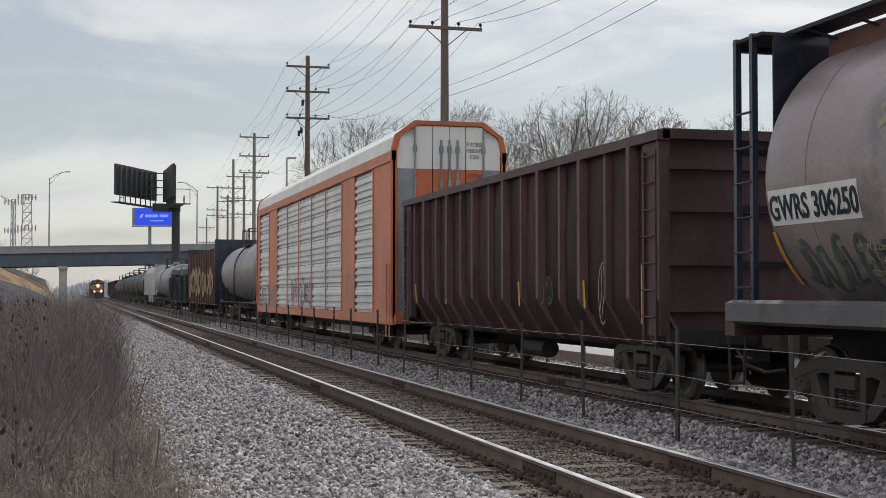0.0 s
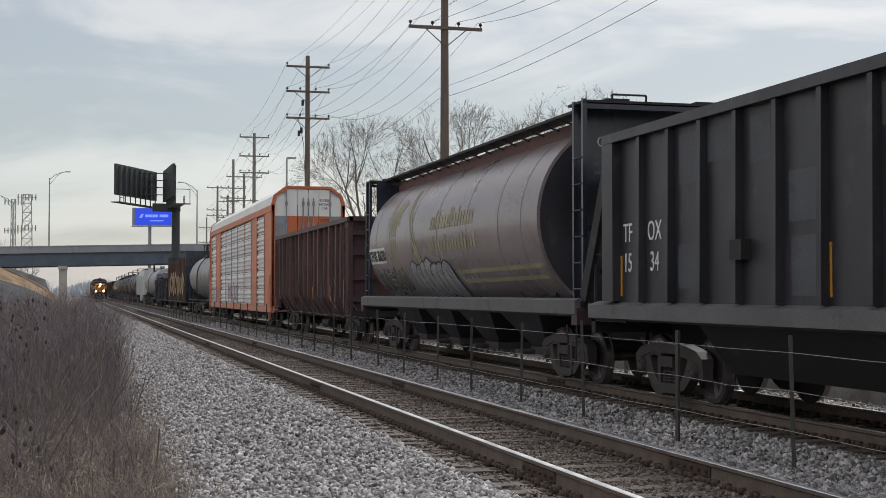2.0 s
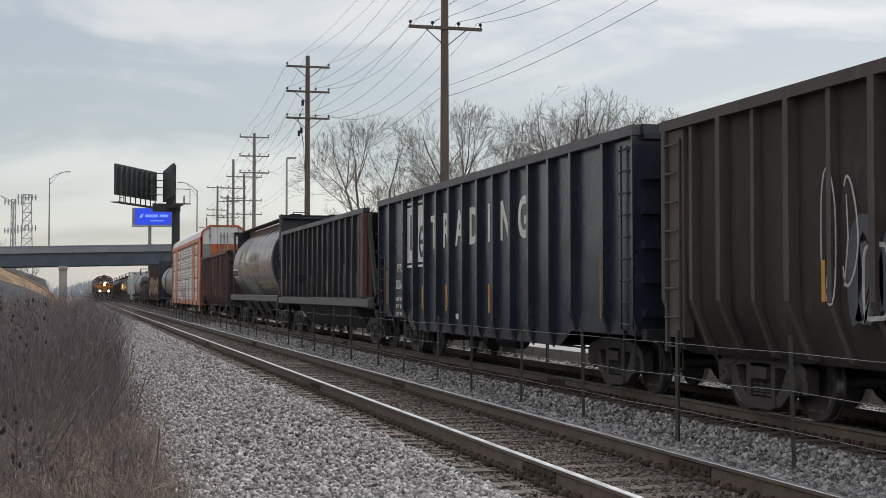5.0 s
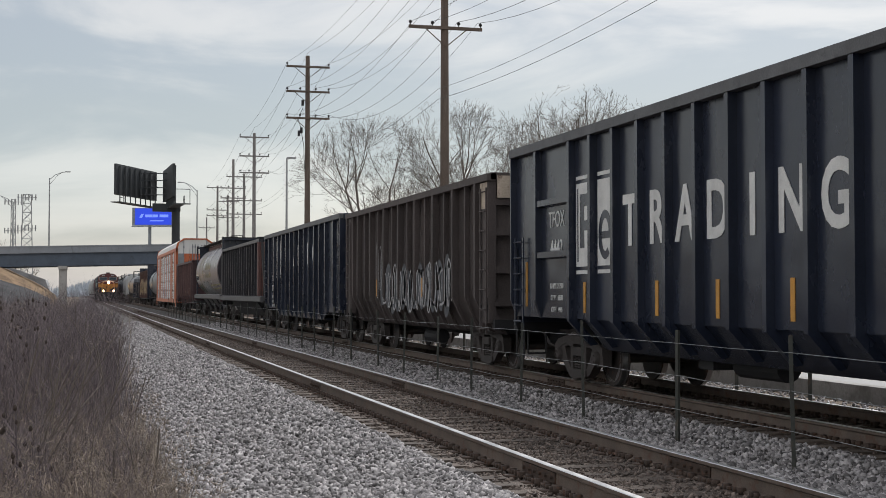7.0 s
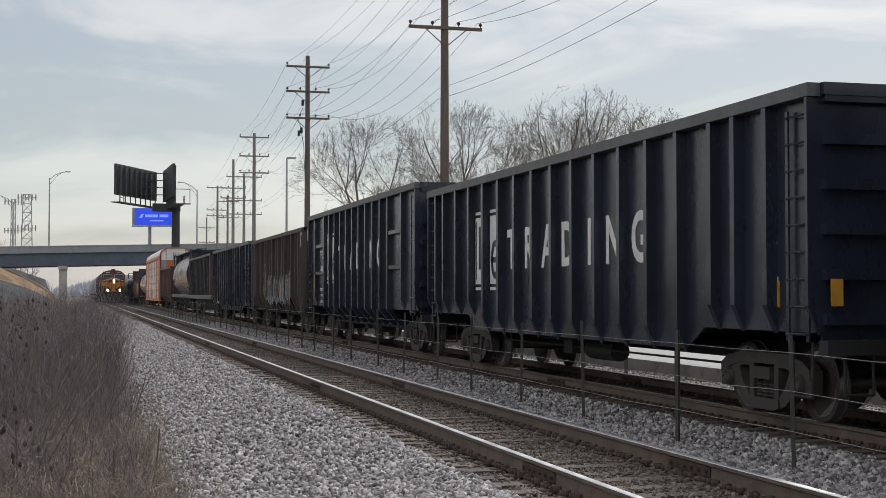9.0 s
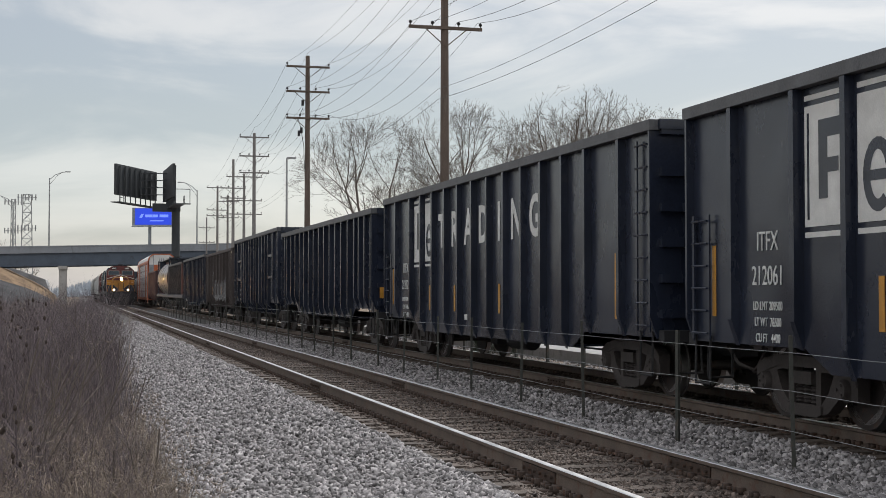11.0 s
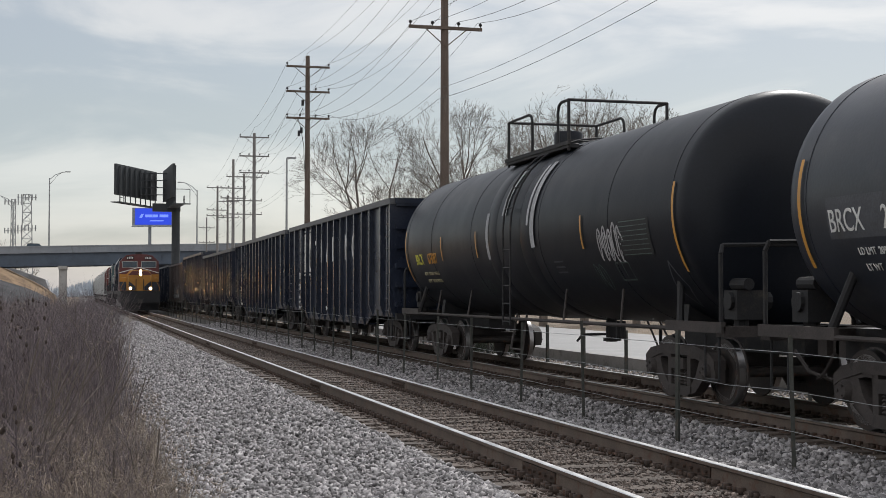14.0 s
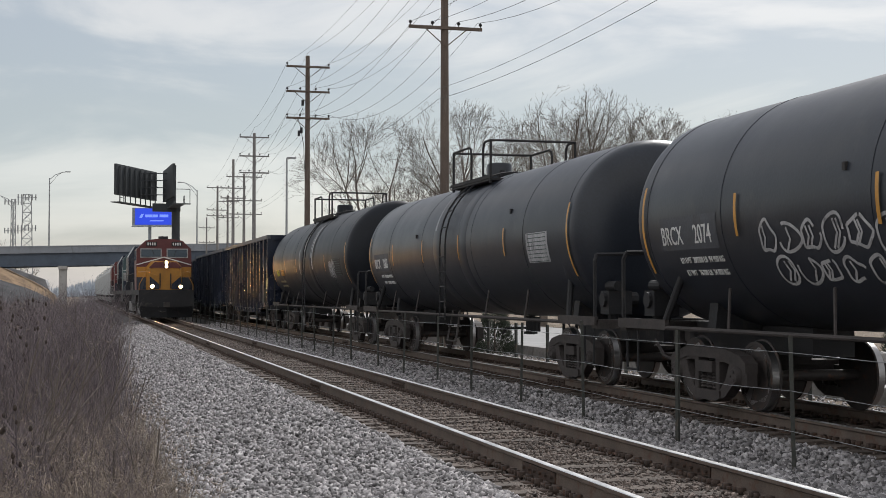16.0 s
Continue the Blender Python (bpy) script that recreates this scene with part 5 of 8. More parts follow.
        pipe(bm, [(s * 1.46, -h + 0.15, 1.06), (s * 1.46, h - 0.15, 1.06)], 0.030, 8)
        for y in (-5.4, -2.9, 2.9, 5.4):
            pipe(bm, [(s * 1.46, y, 1.06), (s * 1.28, y + 0.3, 1.60)], 0.02)
        part("side_rail", bm, M_TRUCK, car, "long steel side rail")
        bm = bmesh.new()
        pipe(bm, [(s * 1.3, -0.5, 1.15), (s * 1.5, -0.85, 0.5), (s * 1.5, -0.15, 0.5), (s * 1.3, 0.05, 1.15)], 0.02)
        part("step", bm, M_TRUCK, car)
    bm = bmesh.new()
    bar(bm, (0, -1.45, 1.05), (0, -1.45, 0.66), 0.10, 10)
    bar(bm, (0, -1.45, 0.72), (0, -1.45, 0.67), 0.15, 10)
    bar(bm, (-0.1, -2.05, 1.05), (-0.1, -2.05, 0.70), 0.045, 8)
    bar(bm, (-0.1, -2.25, 1.05), (-0.1, -2.25, 0.74), 0.045, 8)
    pipe(bm, [(0, -1.45, 0.8), (-0.45, -1.15, 0.78), (-0.45, -0.9, 0.66)], 0.025)
    pipe(bm, [(-0.2, -4.05, 1.02), (-0.2, -4.05, 0.72), (-0.2, -4.75, 0.72), (-0.2, -4.75, 1.02)], 0.03)
    part("bottom_outlet", bm, M_BLACK_DARK, car)
    for e in (-1, 1):
        y = e * L / 2
        bm = bmesh.new()
        box(bm, (-0.30, min(y, y - e * 3.6), 0.72), (0.30, max(y, y - e * 3.6), 1.12))
        part("stub_sill", bevelled(bm, 0.02), M_BLACK_DARK, car)
        bm = bmesh.new()
        box(bm, (-1.45, min(y, y - e * 0.22), 0.98), (1.45, max(y, y - e * 0.22), 1.12))
        part("end_sill", bevelled(bm, 0.012), M_TRUCK, car)
        for s in (-1, 1):
            bm = bmesh.new()
            box(bm, (s * 1.46 - 0.03, min(y, y - e * 1.7), 1.03), (s * 1.46 + 0.03, max(y, y - e * 1.7), 1.17))
            part("side_plate", bm, M_TRUCK, car)
            bm = bmesh.new()
            pipe(bm, [(s * 1.44, y - e * 0.1, 1.1), (s * 1.44, y - e * 0.1, 2.05), (s * 1.40, y - e * 0.13, 2.16), (s * 0.3, y - e * 0.1, 2.18)], 0.03)
            part("end_handrail", bm, M_BLACK_DARK, car, "bent pipe handrail")
            bm = bmesh.new()
            pipe(bm, [(s * 1.42, y - e * 0.2, 1.0), (s * 1.42, y - e * 0.2, 0.42), (s * 1.42, y - e * 0.6, 0.42), (s * 1.42, y - e * 0.6, 1.0)], 0.018)
            part("step", bm, M_BLACK_DARK, car)
            bm = bmesh.new()
            a, b = Vector((s * 1.38, y - e * 1.45, 1.1)), Vector((s * 1.22, y - e * 1.75, 1.85))
            bar(bm, a, b, 0.055, 8)
            part("saddle_post", bm, M_BLACK_DARK, car)
        bm = bmesh.new()
        prism(bm, [(-0.95, 1.50), (-1.0, 1.05), (1.0, 1.05), (0.95, 1.50), (0.5, 1.24), (0, 1.14), (-0.5, 1.24)], "y", y - e * 2.15 - 0.12, y - e * 2.15 + 0.12)
        part("saddle", bm, M_BLACK_DARK, car)
        bm = bmesh.new()
        box(bm, (-1.15, min(y - e * 0.22, y - e * 0.58), 1.2), (-0.75, max(y - e * 0.22, y - e * 0.58), 1.58))
        bar(bm, (-1.0, y - e * 0.18, 1.66), (-1.0, y - e * 0.58, 1.66), 0.08, 10)
        bar(bm, (-1.2, y - e * 0.40, 1.44), (-0.6, y - e * 0.40, 1.44), 0.12, 10)
        bar(bm, (-1.0, y - e * 0.40, 1.1), (-1.0, y - e * 0.40, 1.3), 0.1, 8)
        part("brake_valve", bevelled(bm, 0.02), M_BLACK_DARK, car)
        add_coupler(car, y, e)
        add_truck(car, e * (L / 2 - 2.15))
    place = shell_place(r, r, zc)
    lying = (r, r, zc)
    if mark and paint is M_TANK:
        bm = bmesh.new()
        ribbon(bm, [(h - inset - 0.5, 2.12 + 0.46 * k / 6) for k in range(7)], 1.72, shell_place(r, r, zc, 0.003))
        part("number_patch", bm, M_GREYPATCH, car, "grey number patch")
        bm = bmesh.new()
        ribbon(bm, [(0.78 + 0.10 * (k / 9) ** 2, 2.95 + 0.85 * k / 9) for k in range(10)], 0.11, shell_place(r, r, zc, 0.024))
        part("scuffed_band", bm, M_SCUFF, car, "pale scuffed band")
        for u, z in ((2.6, 2.9), (-4.6, 3.1)):      # small cleats on the shell
            bm = bmesh.new()
            c = Vector(place(u, z))
            box(bm, c - Vector((0.025, 0.03, 0.045)), c + Vector((0.025, 0.03, 0.045)))
            part("cleat", bevelled(bm, 0.012), M_BLACK_DARK, car)
    if mark:
        words(mark, 0.36, number_mat, car, h - inset, 2.20, -r - 0.006, squeeze=0.72, wrap=lying)
        words(number, 0.36, M_ORANGE if number_mat is M_YELLOW else number_mat, car, h - inset - 0.93 if len(number) < 5 else h - inset - 1.18, 2.20, -r - 0.006, squeeze=0.72, wrap=lying)
        for k, line in enumerate(("LD LMT  209300 LB  94 950 KG", "LT WT   76700 LB  34 800 KG")):
            words(line, 0.12, M_GOLD if number_mat is M_YELLOW else number_mat, car, h - inset - 0.73, 1.93 - 0.19 * k, -r - 0.006, squeeze=0.8, wrap=lying)
    for y in [h - 0.62] + [h - q for q in strips] + [q - h for q in near_strips] + [0.62 - h]:
        bm = bmesh.new()
        big = abs(y) > h - 1
        z0, z1 = (1.80, 3.05) if big else (2.25, 2.78)
        ribbon(bm, [(y, z0 + (z1 - z0) * k / 8) for k in range(9)], 0.065, shell_place(r, r, zc, 0.024))
        part("reflector", bm, M_ORANGE, car, "amber reflective strip")
    if chart:
        bm = bmesh.new()
        ribbon(bm, [(-6.25, 2.08 + 0.54 * k / 6) for k in range(7)], 1.15, place)
        part("data_panel", bm, M_BLACK_DARK if paint is M_TANK_FRESH else M_SCUFF, car, "printed data panel")
        for k in range(8):
            bm = bmesh.new()
            z = 2.10 + 0.071 * k
            ribbon(bm, [(-5.75, z), (-6.25, z), (-6.75, z)], 0.014, shell_place(r, r, zc, 0.01))
            part("print_bar", bm, M_FAINTTAG, car)
        bm = bmesh.new()
        c_, q_ = -h + 1.15, 1.55
        for a, b in (((c_, q_ + 0.42), (c_ + 0.2, q_)), ((c_ + 0.2, q_), (c_, q_ - 0.42)), ((c_, q_ - 0.42), (c_ - 0.2, q_)), ((c_ - 0.2, q_), (c_, q_ + 0.42))):
            ribbon(bm, [a, b], 0.03, place)
        part("placard_outline", bm, M_GREYPATCH, car)
        bm = bmesh.new()
        for dz in (0.0, 0.30):
            ribbon(bm, [(-5.25, 1.68 + dz), (-5.75, 1.68 + dz)], 0.022, place)
        for dy in (-5.25, -5.5, -5.75):
            ribbon(bm, [(dy, 1.68), (dy, 1.98)], 0.022, place)
        part("stencil_box", bm, M_FAINTTAG, car)
        for k in range(3):
            bm = bmesh.new()
            ribbon(bm, [(-2.6, 2.06 - 0.1 * k), (-3.05, 2.06 - 0.1 * k)], 0.03, place)
            part("print_bar", bm, M_GREYPATCH, car)
    if tag_seed:
        scrawl(car, M_WHITETAG, *tag_seed[:5], 0.042, tag_seed[5], place, "white graffiti scrawl")
        if len(tag_seed) > 6:
            scrawl(car, M_WHITETAG, *tag_seed[6], 0.042, tag_seed[5] + 1, place, "white graffiti scrawl")
    return car


car = tank_car(-126.2, "black tank car with yellow lettering and a small white tag", M_TANK_FRESH, M_YELLOW, "BRCX", "673087", (-4.8, -5.8, 2.02, 2.55, 5, 51), L=17.55, deck=(-1.82, 1.65), ladder=-0.62, inset=1.77, strips=(3.9, 6.6), near_strips=(4.1,))
for u_, w_, z0_, z1_ in ((-1.8, 0.20, 2.35, 4.0), (-1.55, 0.10, 2.75, 3.95), (0.9, 0.16, 2.2, 3.1), (-0.13, 0.26, 3.0, 3.95)):   # scuffed bands beside the ladder
    bm = bmesh.new()
    ribbon(bm, [(u_, z0_ + (z1_ - z0_) * k_ / 14) for k_ in range(15)], w_, shell_place(1.635, 1.635, 2.70, 0.024))
    part("scuffed_band", bm, M_SCUFF, car, "pale scuffed band")
scrawl(car, M_FAINTTAG, 2.55, 1.55, 1.4, 1.8, 4, 0.018, 57, shell_place(1.635, 1.635, 2.70), "faint thin spray tag")
scrawl(car, M_FAINTTAG, -4.3, -4.7, 1.5, 2.0, 2, 0.018, 58, shell_place(1.635, 1.635, 2.70), "faint thin spray tag")
tank_car(-144.3, "black tank car with white lettering and amber strips", M_TANK, M_WHITE, "BRCX", "2063", r=1.53, zc=2.60, L=17.9, deck=(-1.65, 1.28), ladder=-0.22)
tank_car(-162.95, "black tank car with white lettering and looping white graffiti", M_TANK, M_WHITE, "BRCX", "2074",
         (4.6, 0.2, 1.98, 2.38, 9, 52, (4.4, 0.6, 1.58, 1.95, 8)), r=1.53, zc=2.60, L=17.9, deck=(-1.65, 1.28), ladder=-0.22)
# ---- autorack ----
M_RACK_ORANGE = material("faded_orange_paint", (0.52, 0.205, 0.125), 0.6, 0, 0.2, 0.9, 30, (0.40, 0.21, 0.15), 0.3, streak=0.6, bump=0.06)
M_RACK_END = material("deep_orange_paint", (0.44, 0.115, 0.045), 0.55, 0, 0.2, 0.9, 30, (0.30, 0.11, 0.06), 0.3, streak=0.6, bump=0.06)
M_GALV = material("galvanised_panel", (0.64, 0.65, 0.66), 0.45, 0.1, 0.12, 1.0, 40, (0.48, 0.47, 0.46), 0.25, streak=0.5, bump=0.05)
M_RACK_WHITE = material("dull_white_paint", (0.66, 0.66, 0.65), 0.6, 0, 0.12, 0.8, 30, (0.48, 0.47, 0.46), 0.22, streak=0.7, bump=0.05)
M_GREYSTEEL = material("grey_door_steel", (0.23, 0.25, 0.27), 0.6, 0.1, 0.25, 1.5, 30, (0.13, 0.12, 0.12), 0.3)


def autorack():
    far_end, near_end = 61.45, 34.16
    L = far_end - near_end
    car = car_thing("autorack_car", "tall orange autorack with corrugated grey side panels and white end doors", "freight car", far_end, near_end)
    half, z0, z1 = 1.52, 0.80, 5.22
    h = L / 2
    # (from, to) of orange posts and of the corrugated bays, from the far end
    posts = [(0.0, 0.95), (3.95, 6.3), (20.3, 22.3), (24.9, 27.29)]
    bays = [(0.95, 3.95)] + [(6.3 + 2.8 * k, 6.3 + 2.8 * (k + 1)) for k in range(5)] + [(22.3, 24.9)]
    for s in (-1, 1):
        for a, b in posts:
            bm = bmesh.new()
            box(bm, (min(s * half, s * (half - 0.06)), h - b, z0), (max(s * half, s * (half - 0.06)), h - a, z1))
            part("post_panel", bm, M_RACK_ORANGE, car, "faded orange post panel")
        for a, b in bays:
            bm = bmesh.new()
            n = 20
            pts = []
            for i in range(n):
                if i % 4 == 3:          # a flat band, punched with holes
                    continue
                za = 1.0 + (z1 - 0.25 - 1.0) * i / n
                zb = 1.0 + (z1 - 0.25 - 1.0) * (i + 1) / n
                d = zb - za
                pts += [(s * (half - 0.055), za), (s * (half - 0.055), za + d * 0.3), (s * (half + 0.005), za + d * 0.45), (s * (half + 0.005), za + d * 0.85)]
            outline = pts + [(s * (half - 0.08), z1 - 0.25), (s * (half - 0.08), 1.0)]
            prism(bm, outline, "y", h - b + 0.045, h - a - 0.045)
            part("side_panel", bm, M_GALV, car, "corrugated galvanised side panel")
            for y in ((h - b,) if a in [q for _, q in bays] else (h - a, h - b)):
                bm = bmesh.new()
                box(bm, (min(s * half, s * (half + 0.03)), y - 0.05, z0), (max(s * half, s * (half + 0.03)), y + 0.05, z1))
                part("side_post", bm, M_RACK_ORANGE, car)
        bm = bmesh.new()
        box(bm, (min(s * (half - 0.08), s * (half + 0.04)), -h, 0.72), (max(s * (half - 0.08), s * (half + 0.04)), h, 0.99))
        part("side_sill", bevelled(bm, 0.01), M_RACK_ORANGE, car)
        bm = bmesh.new()
        box(bm, (min(s * (half - 0.08), s * (half + 0.04)), -h, z1 - 0.24), (max(s * (half - 0.08), s * (half + 0.04)), h, z1 + 0.02))
        part("top_rail", bevelled(bm, 0.01), M_RACK_ORANGE, car)
        bm = bmesh.new()
        for a, b in bays:       # punched holes read as small dark studs
            for i in (3, 7, 11, 15, 19):
                for q in (0.25, 0.75):
                    z = 1.0 + (z1 - 1.25) * (i + q) / 20
                    for k in range(9):
                        y = h - a - 0.2 - (b - a - 0.4) * k / 8
                        bar(bm, (s * (half - 0.03), y, z), (s * (half - 0.008), y, z), 0.020, 6)
        part("panel_holes", bm, M_BLACK_DARK, car)
    # roof
    prof = [(-half, z1), (-1.42, z1 + 0.42), (-0.92, 6.02), (0.92, 6.02), (1.42, z1 + 0.42), (half, z1)]
    bm = bmesh.new()
    prism(bm, prof, "y", -h + 0.12, h - 0.12)
    part("roof", bevelled(bm, 0.04), M_RACK_WHITE, car, "dull white curved roof")
    for e in (-1, 1):
        y = e * h
        bm = bmesh.new()
        rim = [(x * 1.03, z + 0.02) for x, z in prof] + [(half * 1.03, 0.95), (-half * 1.03, 0.95)]
        inner = [(x * 0.93, min(z, 5.93)) for x, z in prof] + [(half * 0.93, 0.99), (-half * 0.93, 0.99)]
        n = len(rim)
        for d in (0.0, -0.14):
            vo = [bm.verts.new((x, y + e * d, z)) for x, z in rim]
            vi = [bm.verts.new((x, y + e * d, z)) for x, z in inner]
            for i in range(n):
                j = (i + 1) % n
                bm.faces.new((vo[i], vo[j], vi[j], vi[i]))
        bm.verts.ensure_lookup_table()
        for i in range(n):
            j = (i + 1) % n
            bm.faces.new((bm.verts[i], bm.verts[j], bm.verts[2 * n + j], bm.verts[2 * n + i]))
            bm.faces.new((bm.verts[n + i], bm.verts[n + j], bm.verts[3 * n + j], bm.verts[3 * n + i]))
        part("end_frame", bm, M_RACK_END, car, "orange end arch")
        # folding door leaves: grey outer leaf, white above and orange below
        for a, b in ((-1.41, -0.93), (-0.93, -0.45), (-0.45, 0.0), (0.0, 0.45), (0.45, 0.93), (0.93, 1.41)):
            outer = abs(a + b) > 1.9
            ztop = (z1 + 0.36 if outer else 5.90)
            bm = bmesh.new()
            box(bm, (a + 0.012, min(y - e * 0.10, y - e * 0.05), 4.78), (b - 0.012, max(y - e * 0.10, y - e * 0.05), ztop))
            part("door_leaf", bm, M_RACK_WHITE, car, "white upper door leaf")
            bm = bmesh.new()
            box(bm, (a + 0.012, min(y - e * 0.10, y - e * 0.05), 1.0), (b - 0.012, max(y - e * 0.10, y - e * 0.05), 4.776))
            part("door_leaf", bm, M_GREYSTEEL if outer else M_RACK_END, car, "lower door leaf")
        for x in (-0.93, -0.22, 0.0, 0.22, 0.93):
            bm = bmesh.new()
            bar(bm, (x, y - e * 0.02, 1.05), (x, y - e * 0.02, 5.55 if abs(x) < 0.5 else 5.85), 0.028, 6)
            for z in (1.4, 2.4, 3.4, 4.4, 5.3):
                box(bm, (x - 0.05, min(y - e * 0.05, y + e * 0.01), z - 0.08), (x + 0.05, max(y - e * 0.05, y + e * 0.01), z + 0.08))
            part("locking_rod", bm, M_GREYSTEEL, car)
        bm = bmesh.new()
        box(bm, (-1.5, min(y, y + e * 0.3), 0.75), (1.5, max(y, y + e * 0.3), 0.98))
        part("end_sill", bevelled(bm, 0.015), M_RACK_END, car)
        bm = bmesh.new()
        for zz in (1.0, 1.25, 1.5, 1.75, 2.0):
            bar(bm, (-half - 0.05, y - e * 0.2, zz), (-half - 0.05, y - e * 0.6, zz), 0.016, 5)
        pipe(bm, [(-half - 0.05, y - e * 0.2, 0.4), (-half - 0.05, y - e * 0.2, 2.3)], 0.02)
        pipe(bm, [(-half - 0.05, y - e * 0.6, 0.4), (-half - 0.05, y - e * 0.6, 2.3)], 0.02)
        part("ladder", bm, M_RACK_ORANGE, car)
        add_coupler(car, y + e * 0.25, e)
        add_truck(car, e * 9.9)
    for k, line in enumerate(("EXCESS", "HEIGHT", "CAR")):
        words(line, 0.15, M_BLACK, car, -h + 0.045, 5.40 - 0.165 * k, 0.69, face=(0, -1), squeeze=0.85)
    for k, line in enumerate(("CTTX", "692947")):
        words(line, 0.17, M_BLACK, car, -h + 0.045, 4.55 - 0.2 * k, 0.69, face=(0, -1), squeeze=0.85)
    bm = bmesh.new()
    box(bm, (-1.3, -h + 0.2, 0.70), (1.3, h - 0.2, 0.80))
    part("floor_pan", bm, M_BLACK_DARK, car)
    bm = bmesh.new()
    box(bm, (-0.5, -6.5, 0.45), (0.5, 6.5, 0.70))
    part("centre_sill", bm, M_BLACK_DARK, car)
    scrawl(car, M_PINKTAG, 3.6, -1.2, 1.05, 2.05, 6, 0.12, 41, wall_place(-half - 0.012), "pink and white graffiti")
    scrawl(car, M_WHITETAG, h - 1.2, h - 6.0, 0.95, 1.9, 5, 0.10, 42, wall_place(-half - 0.014), "white graffiti")
    scrawl(car, M_WHITETAG, -7.2, -9.0, 1.3, 2.4, 2, 0.035, 43, wall_place(-half - 0.035), "white spray tag")


autorack()

# ---- cars further ahead in the train ----
M_SILVER = material("dull_silver_tank_paint", (0.20, 0.205, 0.215), 0.40, 0.2, 0.25, 0.7, 25, (0.11, 0.11, 0.115), 0.3, bump=0.05)
M_BOXBROWN = material("boxcar_brown_paint", (0.085, 0.045, 0.036), 0.7, 0, 0.35, 0.9, 30, (0.11, 0.07, 0.055), 0.35, streak=0.6)
M_PALEHOPPER = material("pale_grey_hopper_paint", (0.46, 0.47, 0.47), 0.6, 0, 0.15, 0.7, 30, (0.30, 0.29, 0.28), 0.25, streak=0.5)
tank_car(77.8, "grey tank car behind the tall autorack", M_SILVER, M_BLACK, "", "", L=16.2, r=1.5, zc=2.65, chart=False)


def boxcar(far_end, near_end, paint, label, top=4.2, bulkhead=True, tag=True):
    L = far_end - near_end
    car = car_thing("boxcar", label, "freight car", far_end, near_end)
    half = 1.5
    for s in (-1, 1):
        bm = bmesh.new()
        box(bm, (min(s * half, s * (half - 0.05)), -L / 2, 0.95), (max(s * half, s * (half - 0.05)), L / 2, top))
        part("side_wall", bm, paint, car)
        n = int(L / 1.25)
        for i in range(n + 1):
            y = -L / 2 + 0.06 + (L - 0.12) * i / n
            bm = bmesh.new()
            box(bm, (min(s * half, s * (half + 0.07)), y - 0.06, 0.95), (max(s * half, s * (half + 0.07)), y + 0.06, top))
            part("rib", bm, paint, car)
    bm = bmesh.new()
    prism(bm, [(-half, top + 0.004), (0, top + 0.22), (half, top + 0.004)], "y", -L / 2, L / 2)
    part("roof", bm, M_BLACK_DARK, car)
    for e in (-1, 1):
        y = e * L / 2
        bm = bmesh.new()
        box(bm, (-half - 0.06, min(y, y + e * 0.12), 0.9), (half + 0.06, max(y, y + e * 0.12), top + (0.5 if bulkhead else 0.0)))
        part("end_wall", bm, M_BLACK, car)
        for k in range(5):
            bm = bmesh.new()
            x = -1.2 + 0.6 * k
            box(bm, (x - 0.06, min(y + e * 0.12, y + e * 0.2), 1.0), (x + 0.06, max(y + e * 0.12, y + e * 0.2), top + (0.45 if bulkhead else -0.05)))
            part("end_rib", bm, M_BLACK, car)
        add_coupler(car, y, e)
        add_truck(car, e * (L / 2 - 2.3))
    bm = bmesh.new()
    box(bm, (-half + 0.05, -L / 2, 0.80), (half - 0.05, L / 2, 0.94))
    part("floor_pan", bm, M_BLACK_DARK, car)
    if tag:
        scrawl(car, material("ochre_spray_paint", (0.30, 0.21, 0.12), 0.7, 0, 0.3, 2, 30), L / 2 - 1.0, -L / 2 + 1.0, 1.5, 3.0, 7, 0.5, 61, wall_place(-half - 0.075), "ochre graffiti")
    return car


boxcar(100.6, 80.8, M_BOXBROWN, "brown ribbed freight car with a black bulkhead and ochre graffiti")
boxcar(121.5, 102.6, M_BLACK, "low black ribbed car with an uneven load", top=2.85, bulkhead=False, tag=False)
bm = bmesh.new()
rng_ = random.Random(9)
for k_ in range(26):
    c_ = Vector((rng_.uniform(-1.0, 1.0), -9 + 0.7 * k_, 2.95 + rng_.uniform(0, 0.25)))
    box(bm, c_ - Vector((0.5, 0.5, 0.22)), c_ + Vector((0.5, 0.5, 0.22)), Euler((rng_.uniform(-0.4, 0.4), rng_.uniform(-0.4, 0.4), rng_.uniform(0, 3))).to_matrix())
part("load", bm, M_GREYPATCH, bpy.data.objects["boxcar.001"], "heaped scrap load").data.update()
tank_car(145.0, "grey tank car with a walkway", M_SILVER, M_BLACK, "", "", L=22.0, r=1.52, zc=2.65, chart=False)


